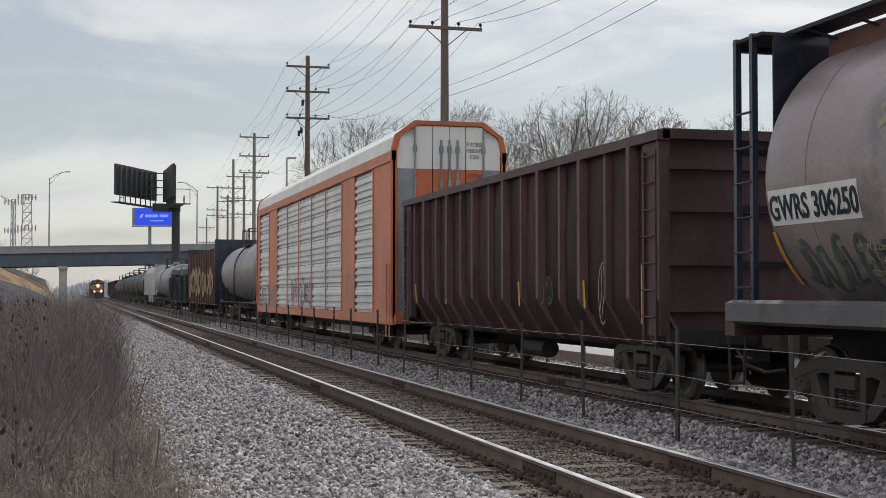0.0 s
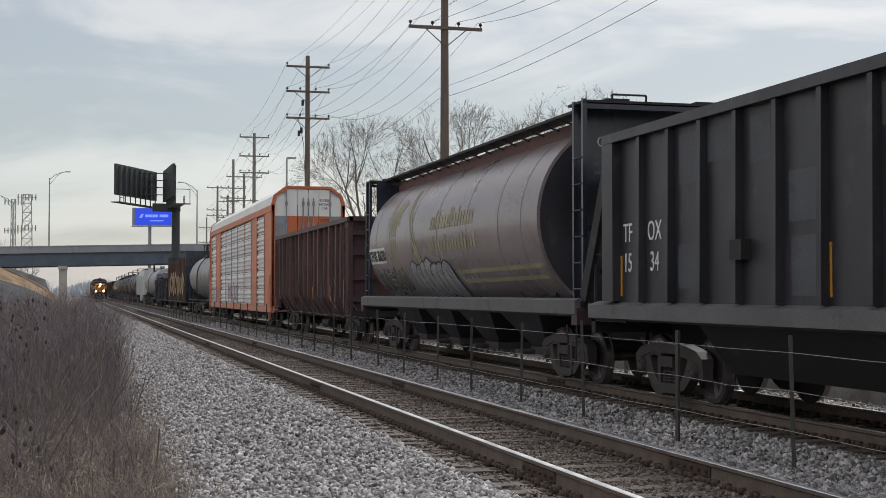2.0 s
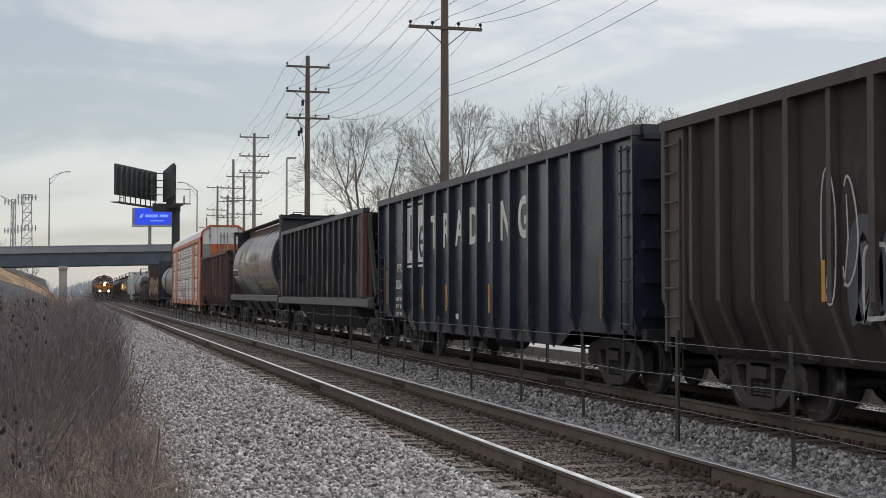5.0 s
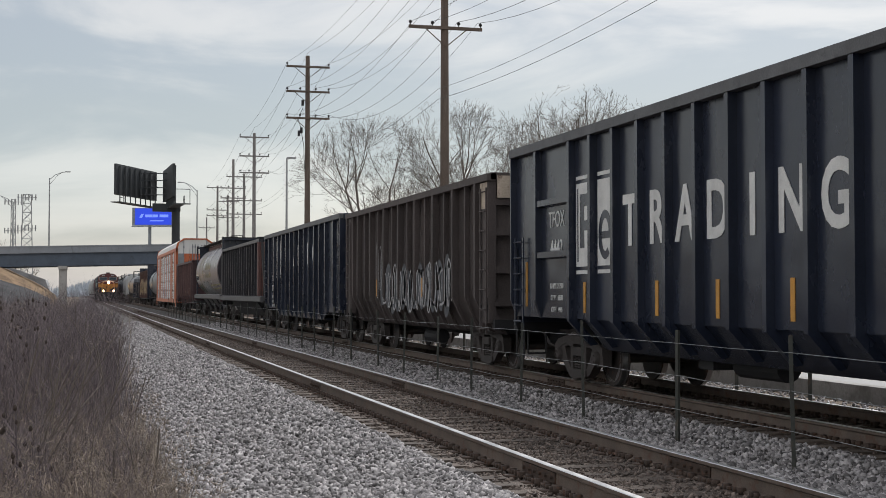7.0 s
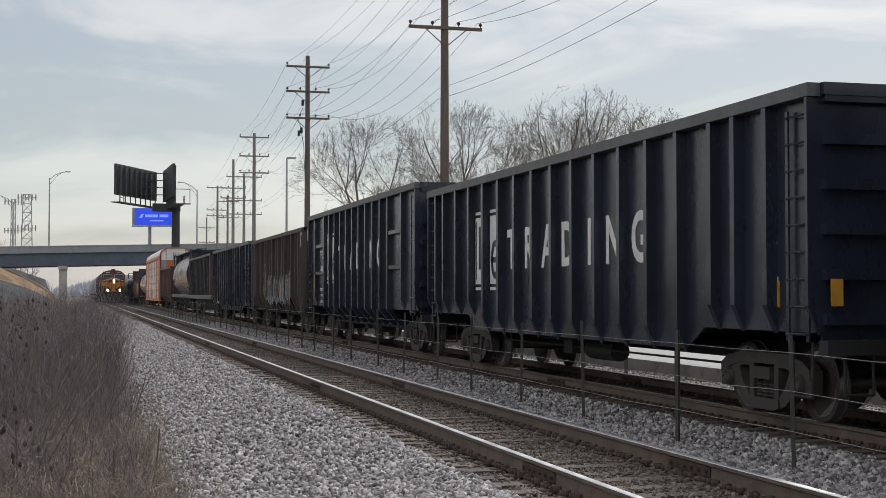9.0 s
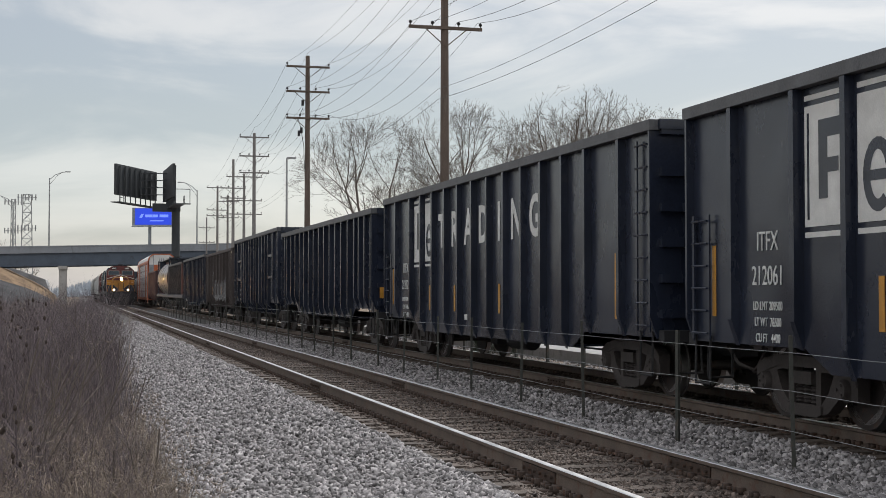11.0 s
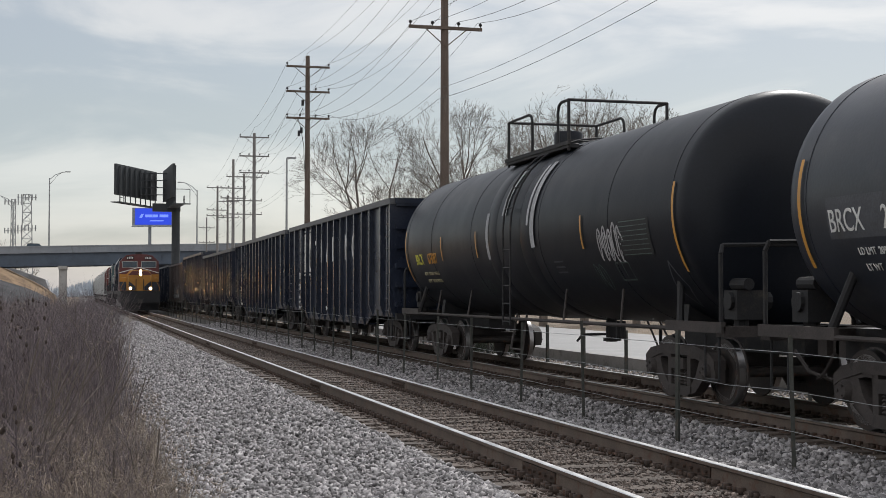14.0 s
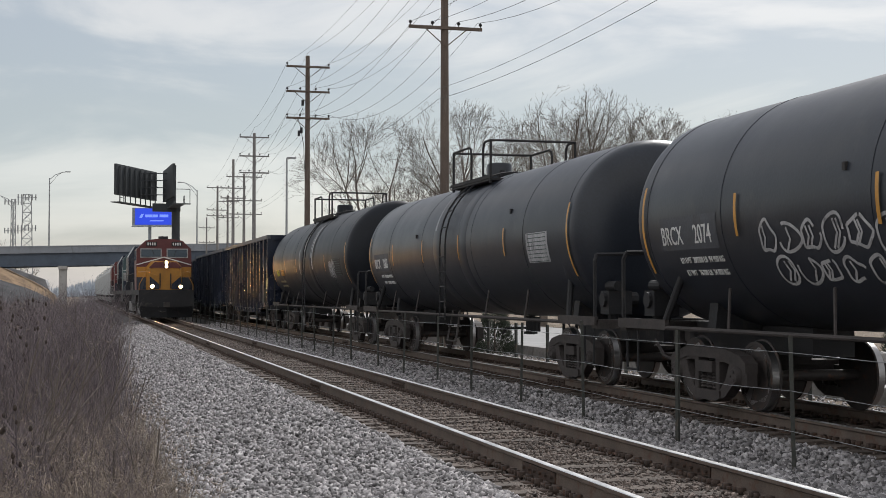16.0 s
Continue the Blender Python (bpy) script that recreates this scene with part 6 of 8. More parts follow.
def pale_hopper(far_end, near_end, label, paint, lateral=FAR, speed=SPEED, name="covered_hopper", group="cars of the freight train", trucks=True):
    L = far_end - near_end
    middle = (far_end + near_end) / 2
    car = thing(name, label, "freight car", pose(lateral, middle, 0), group)
    MOVERS.append((car, middle, speed, lateral))
    bm = bmesh.new()
    prism(bm, [(-1.50, 1.3), (-1.55, 2.4), (-1.52, 3.6), (-1.2, 4.35), (-0.6, 4.55), (0.6, 4.55), (1.2, 4.35), (1.52, 3.6), (1.55, 2.4), (1.50, 1.3)], "y", -L / 2 + 1.0, L / 2 - 1.0)
    part("shell", bevelled(bm, 0.04), paint, car, smooth=35)
    n = 12
    for i in range(n + 1):
        y = -L / 2 + 1.1 + (L - 2.2) * i / n
        for s in (-1, 1):
            bm = bmesh.new()
            box(bm, (min(s * 1.5, s * 1.62), y - 0.05, 1.3), (max(s * 1.5, s * 1.62), y + 0.05, 3.7))
            part("rib", bm, paint, car)
    for e in (-1, 1):
        y = e * L / 2
        bm = bmesh.new()
        box(bm, (-1.5, min(y, y - e * 1.6), 1.05), (1.5, max(y, y - e * 1.6), 1.3))
        part("end_platform", bm, M_BLACK_DARK, car)
        bm = bmesh.new()
        for s in (-1, 1):
            bar(bm, (s * 1.4, y - e * 0.1, 1.2), (s * 1.4, y - e * 0.1, 4.5), 0.05, 6)
        bar(bm, (-1.4, y - e * 0.1, 4.5), (1.4, y - e * 0.1, 4.5), 0.05, 6)
        part("end_frame", bm, paint, car)
        add_coupler(car, y, e)
        if trucks:
            add_truck(car, e * (L / 2 - 2.0))
    for yb in (-3.6, 0.0, 3.6):
        bm = bmesh.new()
        prism(bm, [(yb - 1.7, 1.3), (yb + 1.7, 1.3), (yb + 0.4, 0.5), (yb - 0.4, 0.5)], "x", -1.3, 1.3)
        part("discharge_bay", bm, paint, car)
    bm = bmesh.new()
    box(bm, (-0.9, -L / 2 + 1.0, 4.58), (0.9, L / 2 - 1.0, 4.63))
    part("running_board", bm, M_BLACK_DARK, car)
    return car


pale_hopper(167.0, 147.5, "pale grey covered hopper near the head of the train", M_PALEHOPPER)
for k_ in range(7):
    tank_car(185.6 + 18.4 * k_, "black tank car far ahead in the train", M_TANK, M_WHITE, "", "", L=17.6, chart=False)
for k_ in range(4):
    boxcar(316.0 + 18.0 * k_, 300.5 + 18.0 * k_, M_BOXBROWN, "brown freight car far ahead in the train", bulkhead=False, tag=False)

# ---- the oncoming train ----
M_LOCO_RED = material("locomotive_red_paint", (0.10, 0.020, 0.020), 0.4, 0, 0.2, 1.0, 30, (0.10, 0.035, 0.03), 0.25)
M_LOCO_YELLOW = material("locomotive_yellow_paint", (0.40, 0.18, 0.022), 0.4, 0, 0.18, 1.0, 30, (0.25, 0.13, 0.04), 0.25)
M_GLASS = material("dark_cab_glass", (0.05, 0.07, 0.09), 0.08, 0, 0.1, 1, 30, bump=0.0)
M_LAMP = material("lit_headlight", (0.9, 0.85, 0.75), 0.4, 0, 0.05, 1, 30, bump=0.0, glow=(1.0, 0.55, 0.20), strength=420)
M_TEAL = material("dark_teal_paint", (0.05, 0.085, 0.09), 0.5, 0, 0.3, 1, 30, (0.16, 0.18, 0.18), 0.2)
M_ALU = material("worn_aluminium", (0.30, 0.30, 0.30), 0.55, 0.3, 0.3, 1.5, 30, (0.12, 0.11, 0.10), 0.35)


def loco(front, label, upper, band, skirt, lit, group):
    """A six-axle locomotive; local +y is its rear, its nose faces the camera."""
    L = 22.3
    car = thing("locomotive", label, "locomotive", pose(NEAR, front + L / 2, 0), group)
    MOVERS.append((car, front + L / 2, LOCO_SPEED, NEAR))
    f = -L / 2
    bm = bmesh.new()
    box(bm, (-1.52, f + 0.4, 1.42), (1.52, L / 2 - 0.3, 1.72))
    part("frame", bevelled(bm, 0.02), M_BLACK_DARK, car)
    bm = bmesh.new()        # pilot and plough
    prism(bm, [(-1.52, 1.70), (1.52, 1.70), (1.55, 0.75), (1.35, 0.20), (-1.35, 0.20), (-1.55, 0.75)], "y", f + 0.05, f + 0.40)
    part("pilot", bevelled(bm, 0.03), M_BLACK_DARK, car, "black pilot plate")
    bm = bmesh.new()
    for s in (-1, 1):
        vs = [bm.verts.new(p) for p in ((0, f - 0.45, 0.72), (0, f - 0.55, 0.16), (s * 1.4, f - 0.02, 0.16), (s * 1.45, f + 0.02, 0.80))]
        bm.faces.new(vs)
    bmesh.ops.solidify(bm, geom=bm.faces[:], thickness=0.04)
    part("plough", bm, M_BLACK_DARK, car, "black snow plough")
    add_coupler(car, f + 0.1, -1)
    # nose: a sloping wedge, red above a yellow band, yellow door panel
    bm = bmesh.new()
    sec = [(-1.05, 1.72), (-1.05, 3.05), (-0.75, 3.42), (0.75, 3.42), (1.05, 3.05), (1.05, 1.72)]
    front_s = [(-0.86, 1.72), (-0.86, 2.85), (-0.55, 3.22), (0.55, 3.22), (0.86, 2.85), (0.86, 1.72)]
    va = [bm.verts.new((x, f + 1.15, z)) for x, z in front_s]
    vb = [bm.verts.new((x, f + 2.6, z)) for x, z in sec]
    for i in range(6):
        j = (i + 1) % 6
        bm.faces.new((va[i], va[j], vb[j], vb[i]))
    bm.faces.new(va), bm.faces.new(vb)
    part("nose", bevelled(bm, 0.06, 2), band, car, "yellow wedge nose")
    bm = bmesh.new()
    prism(bm, [(-0.93, 2.98), (-0.60, 3.30), (0.60, 3.30), (0.93, 2.98)], "y", f + 1.10, f + 1.42)
    part("nose_cap", bm, upper, car, "red nose top")
    for s in (-1, 1):
        bm = bmesh.new()
        prism(bm, [(s * 0.36, 1.76), (s * 0.88, 1.76), (s * 0.88, 2.5), (s * 0.36, 2.05)], "y", f + 1.08, f + 1.16)
        part("nose_panel", bm, M_BLACK, car, "black lower nose panel")
        bm = bmesh.new()
        box(bm, (s * 1.0 if s > 0 else -1.54, f + 2.41, 1.74), (1.54 if s > 0 else -1.0, f + 2.452, 2.44))
        part("cab_lower_panel", bm, M_BLACK, car, "black lower cab panel")
        bm = bmesh.new()
        box(bm, (s * 0.30 - 0.03, f + 1.04, 1.8), (s * 0.30 + 0.03, f + 1.13, 2.65))
        part("grab_iron", bm, M_BLACK_DARK, car)
    # cab with chamfered roof
    bm = bmesh.new()
    cab = [(-1.55, 1.72), (-1.58, 3.0), (-1.55, 4.10), (-1.05, 4.58), (-0.5, 4.68), (0.5, 4.68), (1.05, 4.58), (1.55, 4.10), (1.58, 3.0), (1.55, 1.72)]
    prism(bm, cab, "y", f + 2.45, f + 5.2)
    part("cab", bevelled(bm, 0.04), upper, car, "dark red cab")
    bm = bmesh.new()
    prism(bm, [(-1.56, 2.45), (-1.56, 3.05), (1.56, 3.05), (1.56, 2.45)], "y", f + 2.40, f + 2.452)
    part("cab_band", bm, band, car, "yellow cab band")
    for s in (-1, 1):
        bm = bmesh.new()
        ribbon(bm, [(s * 1.56, 3.17), (0, 3.62)], 0.06, lambda u, v: (u, f + 2.39, v))
        part("stripe", bm, M_WHITE, car)
        bm = bmesh.new()
        box(bm, (s * 0.14 if s > 0 else -1.36, f + 2.41, 3.58), (1.36 if s > 0 else -0.14, f + 2.47, 4.12))
        part("window_frame", bevelled(bm, 0.02), M_ALU, car)
        bm = bmesh.new()
        box(bm, (s * 0.20 if s > 0 else -1.30, f + 2.395, 3.64), (1.30 if s > 0 else -0.20, f + 2.42, 4.06))
        part("windscreen", bm, M_GLASS, car, "dark cab windscreen")
        bm = bmesh.new()
        bar(bm, (s * 0.7, f + 2.38, 4.05), (s * 0.55, f + 2.38, 3.72), 0.014, 5)
        part("wiper", bm, M_BLACK_DARK, car)
        bm = bmesh.new()
        box(bm, (s * 0.72 - 0.30, f + 2.36, 4.26), (s * 0.72 + 0.30, f + 2.46, 4.50))
        part("number_board", bevelled(bm, 0.015), M_BLACK_DARK, car, "black number board")
        for k in range(4):
            bm = bmesh.new()
            x = s * 0.72 - 0.2 + 0.13 * k
            box(bm, (x - 0.035, f + 2.35, 4.30), (x + 0.035, f + 2.362, 4.46))
            part("number_bar", bm, M_WHITE, car)
        bm = bmesh.new()
        box(bm, (min(s * 1.56, s * 1.60), f + 3.0, 3.45), (max(s * 1.56, s * 1.60), f + 4.4, 4.0))
        part("side_window", bm, M_GLASS, car)
        # front steps, handrails and ditch lights
        bm = bmesh.new()
        for z in (0.45, 0.8, 1.15):
            box(bm, (s * 1.15 if s > 0 else -1.52, f + 0.45, z - 0.02), (1.52 if s > 0 else -1.15, f + 0.75, z + 0.02))
        part("steps", bm, M_ALU, car)
        bm = bmesh.new()
        pipe(bm, [(s * 1.50, f + 0.35, 0.9), (s * 1.50, f + 0.35, 2.0), (s * 1.10, f + 0.30, 2.75)], 0.022)
        pipe(bm, [(s * 0.5, f + 0.3, 2.5), (s * 1.10, f + 0.30, 2.75), (s * 1.46, f + 2.3, 2.75)], 0.022)
        part("handrail", bm, band, car)
        bm = bmesh.new()
        lathe(bm, [(f - 0.06, 0.118), (f - 0.06, 0.145), (f + 0.30, 0.145), (f + 0.30, 0.02), (f + 0.06, 0.02), (f + 0.06, 0.118), (f - 0.058, 0.118)], "y", (s * 0.78, 0, 1.90), 18, caps=False)
        part("ditch_light_housing", bm, M_BLACK_DARK, car)
        bm = bmesh.new()
        bar(bm, (s * 0.78, f + 0.03, 1.90), (s * 0.78, f + 0.05, 1.90), 0.088, 14)
        part("ditch_light", bm, M_LAMP if lit else M_GLASS, car, "lit ditch light" if lit else "unlit ditch light")
        # hood side, walkway, tank and rail
        bm = bmesh.new()
        pts = [(s * 1.50, f + 5.5 + 1.9 * k, 2.75) for k in range(9)]
        pipe(bm, pts, 0.022, 5)
        for p_ in pts:
            pipe(bm, [p_, (p_[0], p_[1], 1.7)], 0.018, 5)
        part("walkway_rail", bm, M_BLACK_DARK, car)
        for k in range(2):
            bm = bmesh.new()
            bx = f + 4.4 + k * 13.5 - 1.9
            box(bm, (min(s * 1.08, s * 1.24), bx, 0.45), (max(s * 1.08, s * 1.24), bx + 4.4, 0.85))
            for q in (0.35, 2.2, 4.05):
                box(bm, (min(s * 1.0, s * 1.3), bx + q - 0.3, 0.32), (max(s * 1.0, s * 1.3), bx + q + 0.3, 0.95))
            part("truck_frame", bevelled(bm, 0.03), M_ALU if lit else M_TRUCK, car)
    for x, z in ((0.0, 3.28), (0.0, 3.05)):
        bm = bmesh.new()
        lathe(bm, [(f + 0.92, 0.102), (f + 0.92, 0.13), (f + 1.2, 0.13), (f + 1.2, 0.02), (f + 1.06, 0.02), (f + 1.06, 0.102), (f + 0.922, 0.102)], "y", (x + 0.05, 0, z), 18, caps=False)
        part("headlight_housing", bm, M_BLACK_DARK, car)
        bm = bmesh.new()
        bar(bm, (x + 0.05, f + 1.03, z), (x + 0.05, f + 1.05, z), 0.08, 14)
        part("headlight", bm, M_LAMP if lit else M_GLASS, car, "lit headlight" if lit else "unlit headlight")
    bm = bmesh.new()
    box(bm, (-0.66, f + 2.37, 3.05), (-0.38, f + 2.44, 3.38))
    part("nose_vent", bm, M_BLACK_DARK, car)
    bm = bmesh.new()
    bar(bm, (0, f + 3.4, 4.66), (0, f + 3.4, 4.86), 0.28, 16)
    part("roof_antenna", bm, M_BLACK_DARK, car)
    bm = bmesh.new()
    prism(bm, [(-0.98, 1.72), (-0.98, 4.1), (-0.7, 4.45), (0.7, 4.45), (0.98, 4.1), (0.98, 1.72)], "y", f + 5.2, L / 2 - 3.4)
    part("hood", bevelled(bm, 0.04), skirt, car)
    bm = bmesh.new()
    prism(bm, [(-1.5, 2.3), (-1.5, 4.0), (-1.1, 4.7), (1.1, 4.7), (1.5, 4.0), (1.5, 2.3)], "y", L / 2 - 5.6, L / 2 - 1.0)
    part("radiator", bevelled(bm, 0.05), skirt, car)
    bm = bmesh.new()
    prism(bm, [(-1.35, 1.4), (-1.4, 0.9), (-0.9, 0.45), (0.9, 0.45), (1.4, 0.9), (1.35, 1.4)], "y", -3.3, 3.3)
    part("fuel_tank", bevelled(bm, 0.04), M_BLACK_DARK, car)
    for k in range(2):
        for q in (-1.85, 0.0, 1.85):
            w = shared("wheelset", TRUCK["wheelset"], car, pose(0, f + 4.4 + k * 13.5 + q + 0.3, 0.457))
            WHEELSETS.append((w, car))
    return car


LOCO_FRONT = 339.0 - 0.3
GROUP_2 = "vehicles of the oncoming train"
loco(LOCO_FRONT, "dark red and yellow freight locomotive with lit headlights", M_LOCO_RED, M_LOCO_YELLOW, M_BLACK, True, GROUP_2)
loco(LOCO_FRONT + 23.3, "dark teal freight locomotive coupled behind the leader", M_TEAL, M_ALU, M_BLACK, False, GROUP_2)
loco(LOCO_FRONT + 46.6, "dull red freight locomotive coupled third", M_LOCO_RED, M_LOCO_RED, M_LOCO_RED, False, GROUP_2)
for k_ in range(6):
    b_ = LOCO_FRONT + 70.5 + 19.2 * k_
    pale_hopper(b_ + 18.2, b_, "pale grey covered hopper behind the locomotives", M_PALEHOPPER, NEAR, LOCO_SPEED, "grain_hopper", GROUP_2)
# ---- surroundings ----
M_POLE = material("weathered_pole_timber", (0.115, 0.088, 0.072), 0.9, 0, 0.35, 2, 35, (0.17, 0.14, 0.12), 0.35, streak=0.85, bump=0.5)
# pole timber with the haze of distance mixed into its colour
M_HAZYPOLE = material("haze_paled_timber", (0.21, 0.20, 0.195), 0.9, 0, 0.25, 2, 35, (0.15, 0.14, 0.13), 0.3, streak=0.85)
M_WIRE = material("dark_cable", (0.03, 0.03, 0.032), 0.6, 0, 0.1, 3, 30)
M_CONCRETE = material("pale_concrete", (0.40, 0.39, 0.375), 0.85, 0, 0.16, 0.5, 25, (0.28, 0.27, 0.26), 0.3)
M_GIRDER = material("blue_grey_girder_paint", (0.075, 0.098, 0.135), 0.6, 0, 0.2, 0.4, 15, (0.05, 0.058, 0.068), 0.3)
M_PARAPET = material("weathered_parapet_concrete", (0.245, 0.265, 0.295), 0.85, 0, 0.16, 0.3, 20, (0.17, 0.18, 0.20), 0.3, streak=0.6)
M_ROAD = material("pale_concrete_road", (0.22, 0.217, 0.215), 0.7, 0, 0.15, 0.4, 20, (0.30, 0.295, 0.29), 0.3)
M_BARK = material("bare_tree_bark", (0.135, 0.112, 0.095), 0.95, 0, 0.3, 2, 30)
M_TWIG = material("bare_twigs", (0.155, 0.135, 0.118), 0.95, 0, 0.3, 1, 30)
M_BRUSH = material("dry_dark_brush", (0.150, 0.124, 0.132), 0.95, 0, 0.3, 2, 30, per_island=0.65)
M_GRASS = material("dry_tan_grass", (0.30, 0.25, 0.205), 0.95, 0, 0.3, 1.2, 30, (0.14, 0.108, 0.088), 0.4, per_island=0.4)
M_SEED = material("dark_seed_heads", (0.055, 0.04, 0.032), 0.95, 0, 0.3, 20, 120, bump=0.8)
M_POST = material("dark_green_steel_post", (0.055, 0.058, 0.052), 0.65, 0.2, 0.3, 4, 40, (0.11, 0.08, 0.06), 0.35)
M_GALVPOLE = material("galvanised_pole", (0.30, 0.31, 0.32), 0.5, 0.3, 0.15, 1, 30)
M_BOARD = material("dark_billboard_back", (0.035, 0.04, 0.045), 0.7, 0, 0.25, 1, 25)
M_TURF = material("dry_turf", (0.23, 0.165, 0.11), 0.95, 0, 0.35, 0.35, 5, (0.14, 0.10, 0.075), 0.45, bump=0.8)
M_DARKSLOPE = material("dark_slope_ground", (0.075, 0.075, 0.078), 0.95, 0, 0.3, 0.4, 8, bump=0.5)
M_HAZE = material("hazy_far_woods", (0.40, 0.44, 0.49), 1.0, 0, 0.2, 0.03, 0.5)
M_SHRUB = material("dark_evergreen_needles", (0.045, 0.055, 0.038), 0.9, 0, 0.3, 3, 40)


def tubes(name, segs, mat, label, category="", kind="", parent=None, sides=3):
    """Many thin tapered rods: rows of ax ay az bx by bz r1 r2."""
    s = np.asarray(segs, float)
    a, b, r1, r2 = s[:, :3], s[:, 3:6], s[:, 6], s[:, 7]
    d = b - a
    d /= np.maximum(np.linalg.norm(d, axis=1), 1e-9)[:, None]
    ref = np.where(np.abs(d[:, 2:3]) < 0.9, np.array([[0, 0, 1.0]]), np.array([[1.0, 0, 0]]))
    u = np.cross(d, ref)
    u /= np.linalg.norm(u, axis=1)[:, None]
    w = np.cross(d, u)
    rows = []
    for base, r in ((a, r1), (b, r2)):
        for i in range(sides):
            t = 2 * math.pi * i / sides
            rows.append(base + (u * math.cos(t) + w * math.sin(t)) * r[:, None])
    v = np.stack(rows, 1).reshape(-1, 3)
    f = np.array([(i, (i + 1) % sides, sides + (i + 1) % sides, sides + i) for i in range(sides)])
    f = (f[None] + 2 * sides * np.arange(len(s))[:, None, None]).reshape(-1, 4)
    return swarm(name, v, f, mat, label, category, kind, parent)


# poles and wires
ARMS = (15.55, 14.0, 12.35)


def utility_pole(x, y, height, arms, label, hardware=False, arm=2.7):
    # poles past 120 m take the colour with haze painted in
    wood = M_POLE if y < 120 else M_HAZYPOLE
    pole = thing("utility_pole", label, "utility pole", pose(x, y, 0), "poles along the railway")
    bm = bmesh.new()
    bar(bm, (0, 0, -1.0), (0, 0, height), 0.21, 14, 0.13)
    part("shaft", bm, wood, pole, smooth=60)
    for z in arms:
        bm = bmesh.new()
        box(bm, (-arm / 2, -0.20, z - 0.06), (arm / 2, -0.09, z + 0.06))
        part("crossarm", bevelled(bm, 0.01), wood, pole)
        for s in (-1, 1):
            bm = bmesh.new()
            bar(bm, (s * 0.85, -0.21, z - 0.04), (0, -0.2, z - 0.75), 0.022, 5)
            part("brace", bm, wood, pole)
        for q in (-0.96, -0.36, 0.36, 0.96):
            if abs(q) < 0.5 and z > 15:
                continue
            bm = bmesh.new()
            lathe(bm, [(z + 0.06, 0.02), (z + 0.13, 0.02), (z + 0.14, 0.06), (z + 0.2, 0.07), (z + 0.25, 0.035)], "z", (q * arm / 2, -0.145, 0), 10)
            part("insulator", bm, M_BLACK_DARK, pole)
    if hardware:
        for x0, z in ((-0.32, 13.3), (-0.40, 11.6), (-0.55, 11.4)):
            bm = bmesh.new()
            bar(bm, (x0, -0.1, z - 0.17), (x0, -0.1, z + 0.17), 0.085, 10)
            part("cutout", bm, M_BLACK_DARK, pole)
        bm = bmesh.new()
        pipe(bm, [(-0.3, -0.1, 13.0), (-0.6, -0.1, 12.3), (-0.45, -0.1, 11.8), (-0.25, -0.15, 10.6), (-0.2, -0.1, 9.2)], 0.02, 5)
        part("riser_cable", bm, M_WIRE, pole)
    return pole


LINE = [(13.80, 50.9, 16.3), (13.72, 83.1, 16.25), (15.55, 123.9, 16.15), (18.71, 189.3, 16.4)]
utility_pole(13.4, 16.0, 16.3, ARMS, "brown timber utility pole with three crossarms beside the line")
utility_pole(*LINE[0], (15.45, 13.9, 11.87), "brown timber utility pole with crossarms and steel braces", False, 2.95)
utility_pole(*LINE[1], ARMS, "brown timber utility pole with three crossarms and cutouts", True)
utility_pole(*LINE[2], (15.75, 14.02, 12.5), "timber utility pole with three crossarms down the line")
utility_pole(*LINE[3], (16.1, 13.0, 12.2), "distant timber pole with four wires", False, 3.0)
utility_pole(16.59, 150.5, 16.3, (13.1, 12.0), "distant haze-grey timber pole with crossarms", False, 2.8)
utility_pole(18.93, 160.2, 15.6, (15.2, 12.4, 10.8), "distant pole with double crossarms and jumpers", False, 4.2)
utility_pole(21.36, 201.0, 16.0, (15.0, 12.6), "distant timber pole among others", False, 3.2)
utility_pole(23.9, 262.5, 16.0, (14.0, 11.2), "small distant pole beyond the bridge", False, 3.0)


def wires():
    def hang(a, b, sag, r):
        out = []
        n = 14
        prev = None
        for i in range(n + 1):
            t = i / n
            p = [a[k] + (b[k] - a[k]) * t for k in range(3)]
            p[2] -= sag * 4 * t * (1 - t)
            if prev:
                out.append((*prev, *p, r, r))
            prev = p
        return out
    path = [(13.4, 16.0), (13.80, 50.9), (13.72, 83.1), (15.55, 123.9), (18.71, 189.3)]
    levels = [(15.55, 15.45, 15.55, 15.75, 16.1), (14.0, 13.9, 14.0, 14.02, 13.0), (12.35, 11.87, 12.35, 12.5, 12.2)]
    for lv, zs in enumerate(levels):
        for q in ((-1.3, 0.0, 1.3) if lv == 0 else (-1.3, -0.48, 0.48, 1.3)):
            segs = []
            for i in range(len(path) - 1):
                up = 0.9 if (lv == 0 and q == 0) else 0.25
                a = (path[i][0] + q, path[i][1] - 0.145, zs[i] + up)
                b = (path[i + 1][0] + q, path[i + 1][1] - 0.145, zs[i + 1] + up)
                segs += hang(a, b, (0.75, 1.0, 1.35)[lv] * (1 + 0.12 * q), 0.0085)
            tubes("overhead_wire", segs, M_WIRE, "thin dark overhead power wire", "cable", sides=4)
    for z, r in ((9.5, 0.007), (9.1, 0.008)):        # telephone cables lower on the poles
        segs = []
        for i in range(len(path) - 1):
            segs += hang((path[i][0] - 0.25, path[i][1], z), (path[i + 1][0] - 0.25, path[i + 1][1], z), 0.6, r)
        tubes("telephone_cable", segs, M_WIRE, "thick dark telephone cable between the poles", "cable", sides=4)


wires()


